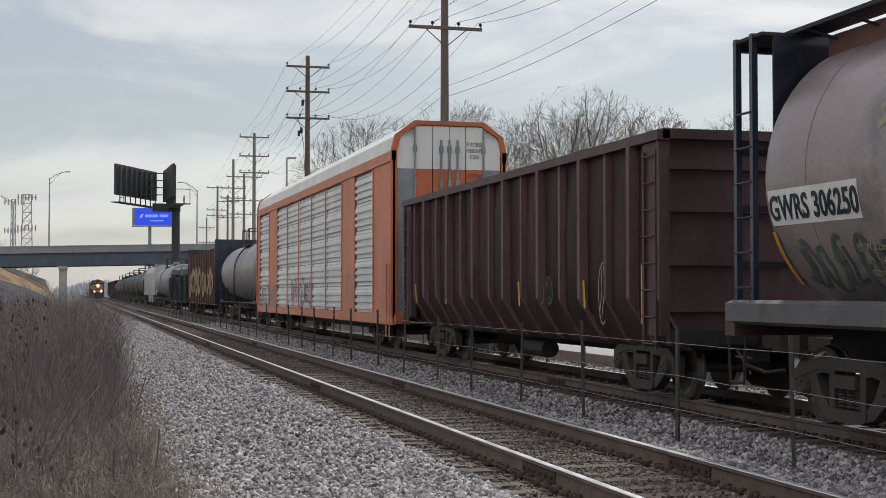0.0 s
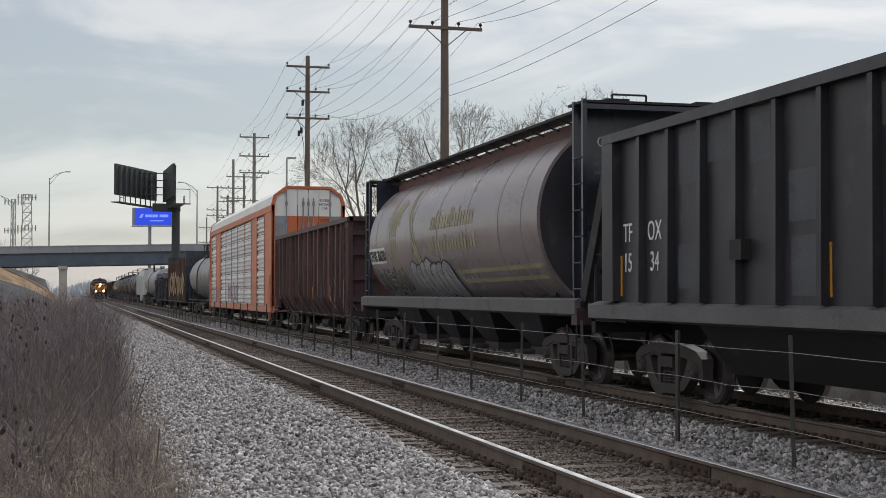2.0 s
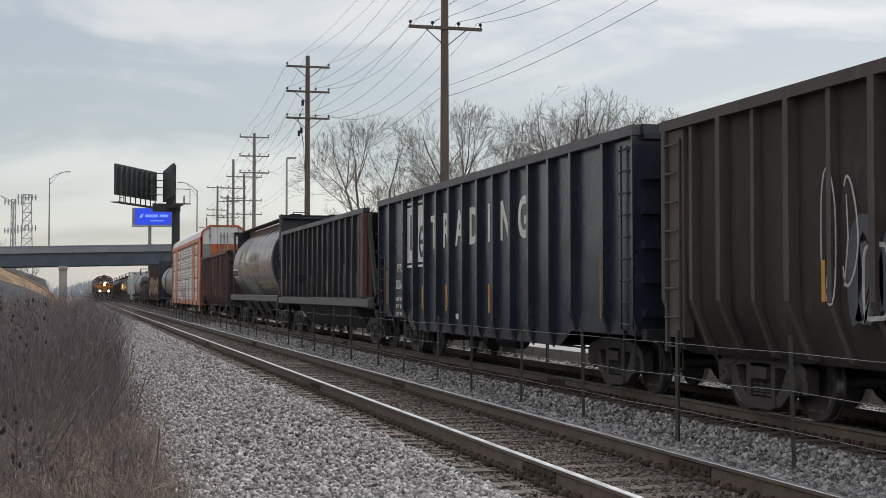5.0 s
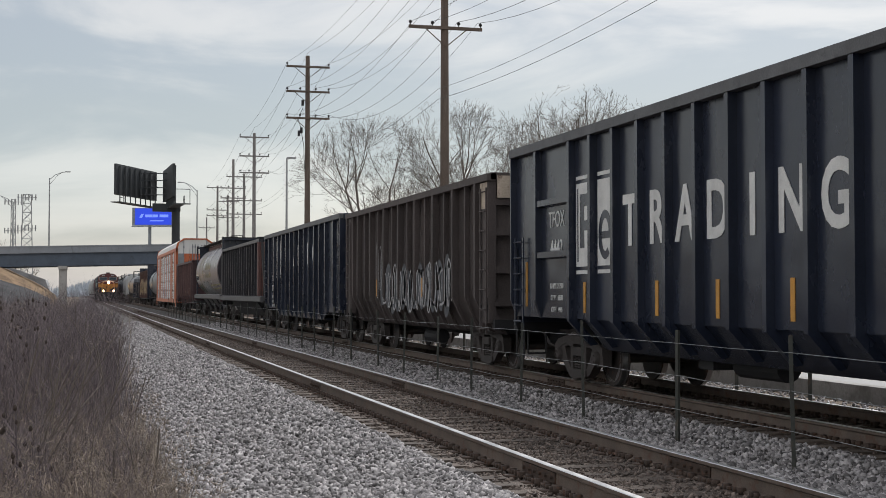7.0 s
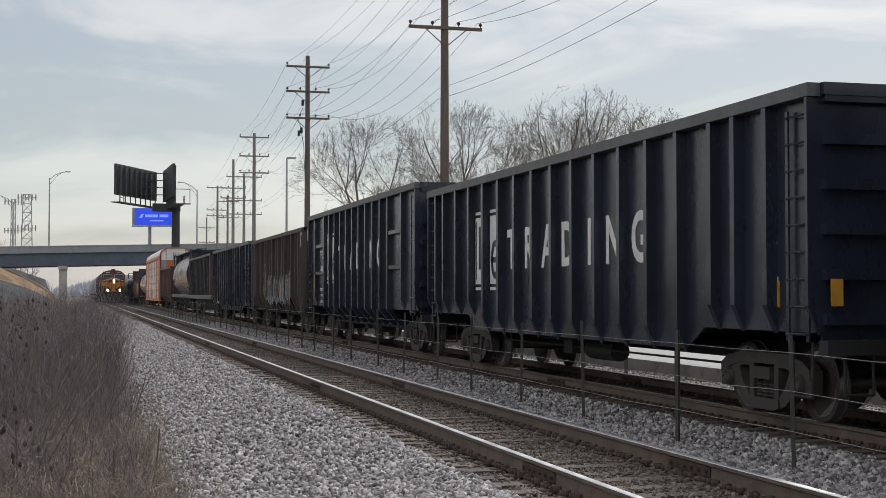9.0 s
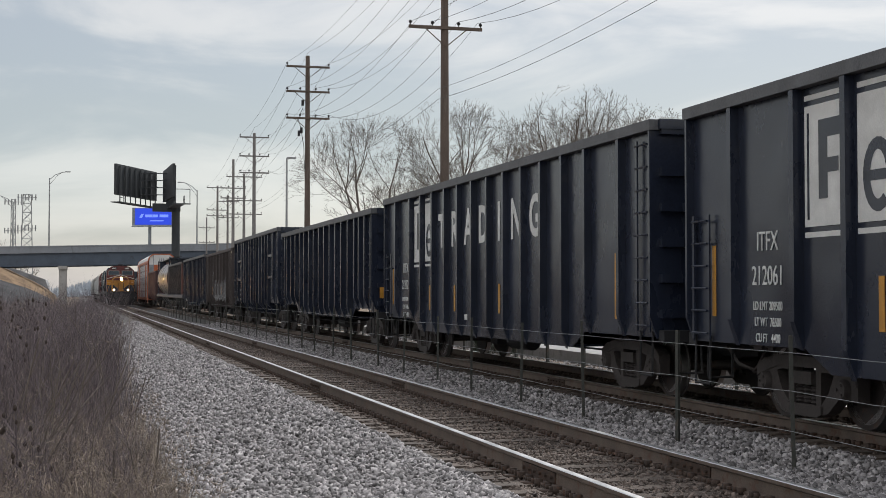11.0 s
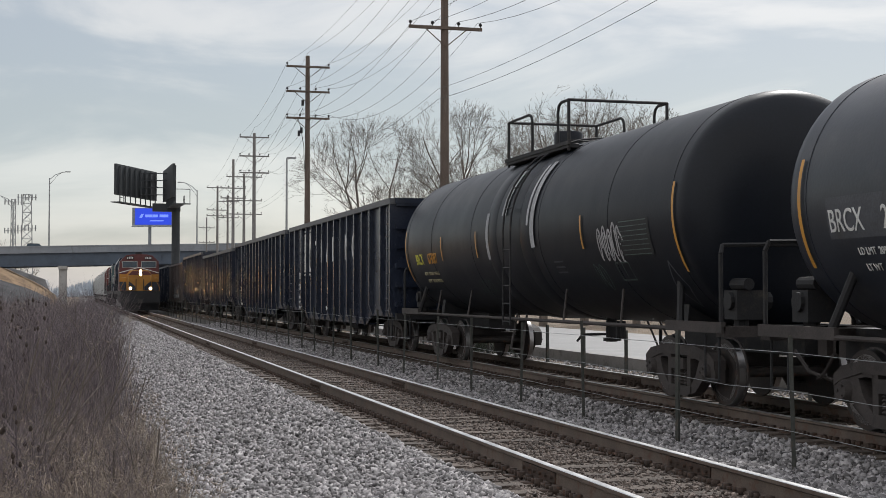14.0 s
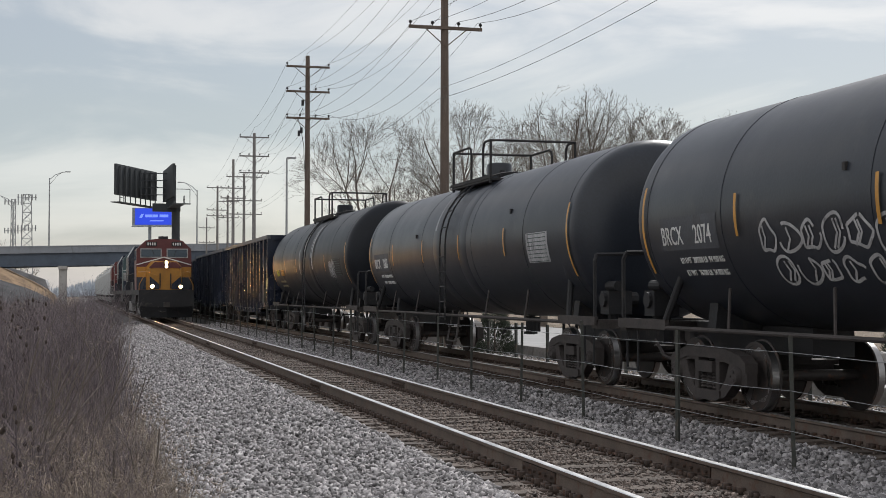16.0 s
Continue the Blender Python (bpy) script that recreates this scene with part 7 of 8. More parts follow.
# wire fence between the tracks
def fence():
    ob = thing("wire_fence", "low fence of dark steel posts and thin wires", "fence")
    ys = [6.6, 9.7, 12.8, 15.6, 18.9, 21.8, 24.8, 27.3, 30.3, 33.05, 36.5, 39.2, 42.4, 44.9]
    while ys[-1] < 110:
        ys.append(ys[-1] + 2.95)
    rng = random.Random(2)
    heads = []
    for y in ys:
        top = rng.uniform(1.04, 1.14)
        bm2 = bmesh.new()
        tx, ty = rng.gauss(0, 0.9), rng.gauss(0, 1.3)
        w = 0.021
        box(bm2, (-w, -0.006, -0.5), (w, 0.006, top))
        box(bm2, (-0.006, 0.006, -0.5), (0.006, 0.05, top))
        part("post", bm2, M_POST, ob, at=pose(7.25, y, 0, ty, tx, rng.uniform(-25, 25)))
        heads.append(y)
    for z in (0.92, 0.52, 0.10):
        segs = []
        for a, b in zip(heads[:-1], heads[1:]):
            m = (a + b) / 2
            d = rng.uniform(0.005, 0.03)
            segs += [(7.22, a, z, 7.22, m, z - d, 0.0035, 0.0035), (7.22, m, z - d, 7.22, b, z, 0.0035, 0.0035)]
        tubes("wire", segs, M_GALVPOLE, "", parent=ob, sides=4)


fence()


M_KERB = material("dusty_kerb_concrete", (0.26, 0.25, 0.24), 0.9, 0, 0.25, 0.8, 25, (0.15, 0.14, 0.13), 0.4)


# road and kerb beyond the far track, with a line of short posts
def far_road():
    bm = bmesh.new()
    box(bm, (14.75, -30, -0.60), (24.5, 240, -0.30))
    solid("road", bm, M_ROAD, "pale concrete road beyond the railway", "road", kind="structure")
    bm = bmesh.new()
    box(bm, (14.45, -30, -0.70), (14.74, 240, -0.22))
    solid("kerb", bevelled(bm, 0.03), M_KERB, "long pale concrete kerb beside the road", "kerb", kind="structure")
    bm = bmesh.new()
    box(bm, (-0.035, -0.035, -0.9), (0.035, 0.035, 0.62))
    first = solid("marker_post", bevelled(bm, 0.008), M_POST, "short rusty steel post beside the road", "post", pose(13.1, 8.0, 0), "posts beside the road")
    for k in range(1, 22):
        copy_thing(first, pose(13.1, 8.0 + 2.9 * k, 0, 0, 0, 11 * k))


far_road()


def shrub(x, y, size, seed):
    rng = np.random.default_rng(seed)
    n = 2600
    th = rng.uniform(0, 2 * np.pi, n)
    ph = rng.uniform(0.0, 1.0, n)
    rr = size * (0.35 + 0.65 * rng.uniform(0, 1, n) ** 0.5) * (1 - 0.55 * ph)
    c = np.stack([x + rr * np.cos(th), y + rr * np.sin(th), -0.55 + ph * size * 1.7], 1)
    d = np.stack([np.cos(th) * 0.6, np.sin(th) * 0.6, rng.uniform(0.2, 1.0, n)], 1) * rng.uniform(0.08, 0.2, n)[:, None]
    ob = thing("shrub", "small dark evergreen shrub beside the road", "shrub")
    tubes("foliage", np.concatenate([c, c + d, np.full((n, 1), 0.014), np.full((n, 1), 0.003)], 1), M_SHRUB, "", parent=ob)
    tubes("stem", [(x, y, -0.7, x, y, 0.9 * size, 0.05, 0.02)], M_BARK, "", parent=ob, sides=6)


shrub(13.75, 44.2, 0.8, 1)
shrub(25.6, 38.0, 0.9, 2)


# road bridge over both tracks
def bridge():
    ob = thing("road_bridge", "long grey road bridge with steel girders and concrete parapet", "bridge")
    Y0, Y1, X0, X1 = 279.0, 291.0, -420.0, 150.0

    def z_at(x):
        return max(0.0235 * x, -0.9)

    def slab(name, y0, y1, za, zb, mat, label=""):
        bm = bmesh.new()
        prism(bm, [(X0, za + z_at(X0)), (-38.3, za + z_at(-38.3)), (X1, za + z_at(X1)), (X1, zb + z_at(X1)), (-38.3, zb + z_at(-38.3)), (X0, zb + z_at(X0))], "y", y0, y1)
        return part(name, bm, mat, ob, label)
    slab("deck", Y0 - 0.6, Y1 + 0.6, 9.55, 9.85, M_PARAPET)
    slab("parapet", Y0 - 0.75, Y0 - 0.45, 9.5, 10.75, M_PARAPET, "weathered grey concrete parapet")
    slab("parapet", Y1 + 0.45, Y1 + 0.75, 9.5, 10.75, M_PARAPET, "weathered grey concrete parapet")
    slab("parapet_cap", Y0 - 0.82, Y0 - 0.38, 10.75, 10.95, M_PARAPET)
    for y in (Y0, Y0 + 4, Y0 + 8, Y1):
        slab("girder", y - 0.2, y + 0.2, 7.0, 9.55, M_GIRDER, "blue-grey steel girder")
        slab("flange", y - 0.45, y + 0.45, 6.93, 7.0, M_GIRDER)
    for x in [-120 + 6.5 * k for k in range(41)]:
        bm = bmesh.new()
        box(bm, (x - 0.04, Y0 - 0.34, 7.02 + z_at(x)), (x + 0.04, Y0 - 0.2, 9.5 + z_at(x)))
        part("web_stiffener", bm, M_GIRDER, ob)
    for x in (-2.75, 22.0, -36.0, 62.0, 102.0, 142.0, -76.0, -116.0, -156.0, -196.0, -236.0, -276.0, -316.0, -356.0, -396.0):
        for y in (Y0, Y0 + 6, Y1):
            bm = bmesh.new()
            box(bm, (x - 0.72, y - 0.7, -1.2), (x + 0.72, y + 0.7, 6.3 + z_at(x)))
            part("pier", bevelled(bm, 0.08), M_CONCRETE, ob, "square concrete pier")
        bm = bmesh.new()
        box(bm, (x - 0.85, Y0 - 1.2, 6.3 + z_at(x)), (x + 0.85, Y1 + 1.2, 6.92 + z_at(x)))
        part("pier_cap", bevelled(bm, 0.05), M_CONCRETE, ob)


bridge()


def road_height(x):
    return 9.85 + max(0.0235 * x, -0.9)


def passing_car():
    car = thing("passing_car", "dark estate car with roof rails crossing the bridge", "car", pose(-365, 284.0, road_height(-365)))
    bm = bmesh.new()
    prism(bm, [(-2.3, 0.32), (2.3, 0.32), (2.32, 0.75), (2.2, 0.95), (1.15, 1.05), (-2.25, 1.08), (-2.35, 0.7)], "y", -0.9, 0.9)
    part("body", bevelled(bm, 0.06, 2), M_BLACK, car)
    bm = bmesh.new()
    prism(bm, [(-2.2, 1.08), (1.1, 1.06), (0.35, 1.62), (-0.4, 1.70), (-1.9, 1.66)], "y", -0.78, 0.78)
    part("cabin_glass", bevelled(bm, 0.05), M_GLASS, car)
    bm = bmesh.new()
    box(bm, (-1.95, -0.74, 1.66), (0.40, 0.74, 1.74))
    part("roof", bevelled(bm, 0.03), M_BLACK, car)
    for y in (-0.6, 0.6):
        bm = bmesh.new()
        pipe(bm, [(-1.7, y, 1.74), (-1.6, y, 1.85), (0.0, y, 1.85), (0.1, y, 1.74)], 0.03)
        part("roof_rail", bm, M_GALVPOLE, car)
    for x in (-1.45, 1.45):
        for y in (-0.85, 0.85):
            bm = bmesh.new()
            lathe(bm, [(-0.11, 0.28), (-0.10, 0.33), (0.10, 0.33), (0.11, 0.28)], "y", (0, 0, 0), 20)
            part("wheel", bm, M_BLACK_DARK, car, at=pose(x, y, 0.33))
    return car


BRIDGE_CAR = passing_car()


def embankment():
    bm = bmesh.new()
    rows = []
    for y in [240 + 3 * k for k in range(27)]:
        row = []
        for x, z in ((-120, 9.6), (-40, 9.2), (-22, 8.8), (-18, 7.9), (-15, 6.8), (-12, 5.4), (-9, 3.9), (-6.8, 2.6), (-4.6, 1.0), (-3.9, -1.0)):
            k = min(1.0, max(0.0, (y - 240) / 30))
            row.append(bm.verts.new((x, y, -1.0 + (z + 1.0) * k + 0.25 * noise.noise((x * 0.2, y * 0.2, 1)))))
        rows.append(row)
    for a, b in zip(rows[:-1], rows[1:]):
        for i in range(len(a) - 1):
            bm.faces.new((a[i], a[i + 1], b[i + 1], b[i]))
    # the low front faces take the darker colour, with a ragged upper edge
    for f in bm.faces:
        c = f.calc_center_median()
        f.material_index = 1 if c.y < 261.5 + 0.8 * noise.noise((c.x * 0.3, c.y * 0.3, 4)) and c.x < -5.5 else 0
    solid("embankment", bm, [M_TURF, M_DARKSLOPE], "tan grassy embankment with a dark foot under the bridge", "embankment", kind="structure", smooth=60)
    # the paved slope that carries the bridge's end
    bm = bmesh.new()
    prism(bm, [(-120, -1.2), (-120, 9.4), (-17, 8.2), (-7.0, 4.6), (-4.9, -1.2)], "y", 322, 350)
    solid("abutment_slope", bm, M_SLOPE, "grey paved abutment slope behind the bridge", "slope", kind="structure")


for m_ in (M_TURF, M_DARKSLOPE):        # dull turf has no sheen
    m_.node_tree.nodes["Principled BSDF"].inputs["Specular IOR Level"].default_value = 0.03
M_SLOPE = material("grey_slope_paving", (0.30, 0.30, 0.31), 0.9, 0, 0.2, 0.3, 8, (0.22, 0.21, 0.20), 0.4)

embankment()


def street_lamp(x, y, z0, z1, reach, rise, label):
    ob = thing("street_lamp", label, "street lamp", pose(x, y, 0), "street lamps on the bridge")
    bm = bmesh.new()
    bar(bm, (0, 0, z0), (0, 0, z1), 0.17, 10, 0.10)
    part("pole", bm, M_GALVPOLE, ob, smooth=60)
    bm = bmesh.new()
    pipe(bm, [(0, 0, z1 - 0.3), (reach * 0.35, 0, z1 + rise * 0.5), (reach * 0.75, 0, z1 + rise * 0.9), (reach, 0, z1 + rise)], 0.07, 6)
    pipe(bm, [(0, 0, z1 - 1.3), (reach * 0.5, 0, z1 + rise * 0.45), (reach * 0.75, 0, z1 + rise * 0.85)], 0.045, 6)
    part("arm", bm, M_GALVPOLE, ob)
    bm = bmesh.new()
    box(bm, (reach - 0.1 if reach > 0 else reach - 0.9, -0.2, z1 + rise - 0.08), (reach + 0.9 if reach > 0 else reach + 0.1, 0.2, z1 + rise + 0.1))
    part("lamp_head", bevelled(bm, 0.05), M_GALVPOLE, ob, "unlit lamp head")


street_lamp(-5.4, 278.3, 10.6, 24.2, 3.1, 1.3, "grey street lamp with a single arm on the bridge")
street_lamp(-12.2, 278.3, 10.5, 19.3, -3.0, 1.3, "grey street lamp with its arm turned away")
street_lamp(23.4, 278.3, 11.2, 22.4, -3.0, 1.5, "grey street lamp beside the billboard")
street_lamp(22.3, 149.0, -0.8, 16.4, 0.12, 0.05, "slender grey lamp post behind the poles")


def billboard():
    ob = thing("billboard", "dark back of a tall V-shaped billboard on a steel column", "billboard", pose(13.3, 193.0, 0))
    bm = bmesh.new()
    bar(bm, (0, 0, -1.0), (0, 0, 13.9), 0.62, 20, 0.55)
    part("column", bm, M_BOARD, ob, "thick dark steel column", smooth=60)
    bm = bmesh.new()
    box(bm, (-3.2, -0.5, 12.9), (0.6, 0.5, 14.0))
    part("header_beam", bevelled(bm, 0.05), M_BOARD, ob)

    def face(a, b, z0, z1, name):
        a, b = Vector((*a, 0)), Vector((*b, 0))
        d = (b - a).normalized()
        n = Vector((-d.y, d.x, 0))
        bm = bmesh.new()
        pts = [a, b, b + n * 0.35, a + n * 0.35]
        prism(bm, [(p.x, p.y) for p in pts], "z", z0, z1)
        part(name, bm, M_BOARD, ob, "dark panel back")
        L = (b - a).length
        for k in range(8):
            bm = bmesh.new()
            c = a + d * (L * (k + 0.5) / 8) - n * 0.12
            box(bm, (c.x - 0.08, c.y - 0.08, z0 - 0.9), (c.x + 0.08, c.y + 0.08, z1 - 0.2))
            part("upright", bm, M_BOARD, ob)
        bm = bmesh.new()
        pts = [a - d * 1.4 - n * 1.2, b - n * 1.2, b + n * 0.2, a - d * 1.4 + n * 0.2]
        prism(bm, [(p.x, p.y) for p in pts], "z", z0 - 1.15, z0 - 1.05)
        part("catwalk", bm, M_BOARD, ob)
        bm = bmesh.new()
        for q in (-1.4, -0.1):
            p = a + d * q - n * 1.1
            pipe(bm, [(p.x, p.y, z0 - 1.05), (p.x, p.y, z0 - 0.05)], 0.04, 5)
        p, r = a - d * 1.4 - n * 1.1, a - d * 0.1 - n * 1.1
        for z in (z0 - 0.05, z0 - 0.5):
            pipe(bm, [(p.x, p.y, z), (r.x, r.y, z)], 0.04, 5)
        part("catwalk_rail", bm, M_BOARD, ob)
    face((-8.3, -6.3), (-2.3, 6.0), 14.75, 18.9, "panel")
    face((-0.7, -8.5), (-1.2, 4.5), 14.5, 18.9, "panel")
    bm = bmesh.new()
    for z in (15.2, 16.2, 17.2, 18.2):
        bar(bm, (-4.8, 0.5, z), (-0.9, -1.0, z), 0.07, 5)
    part("cross_strut", bm, M_BOARD, ob)
    bm = bmesh.new()
    box(bm, (-0.9, -9.4, 13.4), (1.3, -8.4, 13.5))
    for x in (-0.7, 1.2):
        pipe(bm, [(x, -9.3, 13.5), (x, -9.3, 15.4)], 0.05, 5)
    pipe(bm, [(-0.7, -9.3, 15.4), (1.2, -9.3, 15.4)], 0.05, 5)
    part("end_platform", bm, M_BOARD, ob)


billboard()
M_SCREEN = material("lit_blue_screen", (0.02, 0.03, 0.2), 0.5, 0, 0.1, 0.3, 5, bump=0.0, glow=(0.012, 0.06, 0.80), strength=0.8)
M_SCREENTEXT = material("lit_pale_screen_text", (0.3, 0.4, 0.6), 0.5, 0, 0.05, 1, 5, bump=0.0, glow=(0.08, 0.16, 0.85), strength=0.8)


def led_sign():
    ob = thing("led_billboard", "lit blue LED billboard on a single pole", "billboard", pose(16.1, 306.0, 0, 0, 0, -15))
    bm = bmesh.new()
    box(bm, (-4.6, 0.0, 16.4), (4.2, 0.7, 20.35))
    part("cabinet", bevelled(bm, 0.05), M_GREYSTEEL, ob)
    bm = bmesh.new()
    box(bm, (-3.95, -0.06, 16.6), (4.1, -0.01, 20.2))
    part("screen", bm, M_SCREEN, ob, "glowing blue screen")
    bm = bmesh.new()
    prism(bm, [(-3.0, 18.1), (-2.4, 18.1), (-2.0, 19.0), (-2.6, 19.0)], "y", -0.09, -0.065)
    part("screen_mark", bm, M_SCREENTEXT, ob)
    for k, (a, b) in enumerate(((-1.7, -0.2), (-0.1, 1.1), (1.5, 3.4))):
        bm = bmesh.new()
        box(bm, (a, -0.09, 18.25), (b, -0.065, 18.85))
        part("screen_bar", bm, M_SCREENTEXT, ob)
    bm = bmesh.new()
    box(bm, (-0.6, -0.09, 17.35), (2.4, -0.065, 17.6))
    part("screen_bar", bm, M_SCREENTEXT, ob)
    bm = bmesh.new()
    bar(bm, (-0.75, 0.4, -1), (-0.75, 0.4, 16.45), 0.36, 14)
    part("pole", bm, M_GREYSTEEL, ob, smooth=60)
    bm = bmesh.new()
    box(bm, (-4.6, -0.6, 16.1), (4.2, 0.6, 16.25))
    part("catwalk", bm, M_GREYSTEEL, ob)


led_sign()


def lattice_tower(x, y, z1, w0, w1, label):
    ob = thing("lattice_tower", label, "tower", pose(x, y, 0))
    segs = []
    n = 12
    for i in range(n):
        a, b = -1 + (z1 + 1) * i / n, -1 + (z1 + 1) * (i + 1) / n
        wa, wb = w0 + (w1 - w0) * i / n, w0 + (w1 - w0) * (i + 1) / n
        ca = [(-wa, -wa), (wa, -wa), (wa, wa), (-wa, wa)]
        cb = [(-wb, -wb), (wb, -wb), (wb, wb), (-wb, wb)]
        for k in range(4):
            j = (k + 1) % 4
            segs.append((*ca[k], a, *cb[k], b, 0.10, 0.10))
            segs.append((*ca[k], a, *cb[j], b, 0.06, 0.06))
            segs.append((*ca[j], a, *cb[k], b, 0.06, 0.06))
            segs.append((*cb[k], b, *cb[j], b, 0.06, 0.06))
    tubes("mast", segs, M_GALVPOLE, "", parent=ob, sides=4)
    for z in (z1 - 10.5, z1 - 1.0):
        for k in range(6):
            bm = bmesh.new()
            xx = -2.6 + 1.04 * k
            box(bm, (xx - 0.18, -2.0, z - 0.9), (xx + 0.18, -1.7, z + 0.9))
            part("antenna_panel", bm, M_GALVPOLE, ob)
        bm = bmesh.new()
        box(bm, (-2.9, -1.75, z - 0.08), (2.9, -1.6, z + 0.08))
        part("antenna_frame", bm, M_GALVPOLE, ob)


lattice_tower(-15.1, 438.5, 32.0, 2.0, 1.2, "grey lattice tower with antenna panels")
lattice_tower(-20.5, 470.0, 32.5, 0.9, 0.7, "slim grey lattice mast behind the tower")


# bare trees
def tree(x, y, height, spread, seed, label, detail=4, name="bare_tree"):
    """A short bole, limbs that fan out to a rounded crown, and forking twigs."""
    rng = random.Random(seed)
    thick, fine = [], []

    def turned(d, angle):
        side = d.orthogonal().normalized()
        side.rotate(Matrix.Rotation(rng.uniform(0, 6.283), 3, d))
        return (d * math.cos(angle) + side * math.sin(angle)).normalized()

    def grow(p, d, length, r, level):
        n = 4 if level < 3 else 3
        for i in range(n):
            d = (d + Vector((rng.gauss(0, 0.10), rng.gauss(0, 0.10), rng.gauss(0.045, 0.07)))).normalized()
            q = p + d * length / n
            r2 = r * (0.84 if level < 2 else 0.78)
            (thick if level < 2 else fine).append((*p, *q, r, r2))
            if level < detail and i > 0:
                for _ in range(2 if level > 0 and rng.random() < 0.5 else 1):
                    grow(q, turned(d, rng.uniform(0.40, 0.95)), length * rng.uniform(0.40, 0.64), r2 * rng.uniform(0.42, 0.62), level + 1)
            p, r = q, r2
        if level < detail:
            for angle in (0.25, 0.6):
                grow(p, turned(d, 0.8 * angle * rng.uniform(0.7, 1.3)), length * rng.uniform(0.4, 0.6), r * 0.75, level + 1)
    base = Vector((0, 0, -0.8))
    fork = Vector((rng.gauss(0, 0.15), rng.gauss(0, 0.15), height * 0.22))
    thick.append((*base, *fork, height * 0.020, height * 0.015))
    limbs = rng.choice((6, 7, 8))
    for k in range(limbs):
        a = 6.283 * (k + rng.uniform(-0.3, 0.3)) / limbs
        tilt = rng.uniform(0.12, 1.05) * spread
        d = Vector((math.sin(tilt) * math.cos(a), math.sin(tilt) * math.sin(a), math.cos(tilt)))
        grow(fork - Vector((0, 0, height * 0.05 * rng.random())), d, height * rng.uniform(0.36, 0.50), height * rng.uniform(0.0075, 0.011), 0)
    top = float(np.percentile([s[5] for s in fine], 94))
    k = (height + 0.8) / (top + 0.8)
    ob = thing(name, label, "tree", pose(x, y, 0), "bare trees beyond the road")
    for nm, segs, mat, sides in (("trunk", thick, M_BARK, 6), ("crown", fine, M_TWIG, 3)):
        a = np.array(segs)
        a[:, 2] = (a[:, 2] + 0.8) * k - 0.8
        a[:, 5] = (a[:, 5] + 0.8) * k - 0.8
        a[:, [0, 1, 3, 4]] *= k
        # a rounded outline with ragged twig ends
        reach = (a[:, 3] ** 2 + a[:, 4] ** 2) / (0.44 * spread * height) ** 2 + ((a[:, 5] - 0.52 * height) / (0.50 * height)) ** 2
        a = a[reach < np.random.default_rng(seed).uniform(0.82, 1.12, len(a)) * (1.0 if nm == "crown" else 0.86)]
        a[:, 6:] = np.maximum(a[:, 6:], 0.0075)
        tubes(nm, a, mat, "", parent=ob, sides=sides)
    return ob


TREES = [(20.3, 94, 13.9, 1.1), (24.2, 99, 11.6, 0.8), (24.9, 88, 14.4, 0.9), (28.2, 80.5, 14.3, 1.0), (31.5, 82.0, 14.7, 1.0),
         (35.8, 83.5, 13.9, 1.0), (39.0, 86, 12.6, 1.0), (50.9, 99.7, 15.8, 0.9), (46.5, 84.0, 11.0, 1.0)]
for k_, (x_, y_, h_, s_) in enumerate(TREES):
    tree(x_, y_, h_, s_, 100 + k_, "bare grey-brown deciduous tree with fine upright twigs")
for k_, (x_, y_, h_) in enumerate(((-24.0, 400, 15), (-20.0, 408, 17), (-13.5, 396, 13), (-29, 410, 16))):
    tree(x_, y_, h_, 1.0, 140 + k_, "hazy bare tree beside the lattice tower", 3)


def far_woods():
    rng = np.random.default_rng(7)
    n = 5200
    x = rng.uniform(-260, 330, n)
    y = rng.uniform(760, 900, n)
    h = rng.uniform(5, 9, n) * (0.8 + 0.25 * np.sin(x * 0.05) + 0.15 * np.sin(x * 0.17))
    lean = rng.normal(0, 1.2, n)
    s = np.stack([x, y, np.full(n, -1.0), x + lean, y, h, rng.uniform(0.5, 1.6, n), np.full(n, 0.15)], 1)
    tubes("far_woods", s, M_HAZE, "hazy blue-grey woods on the horizon", "woods", "stuff")


far_woods()


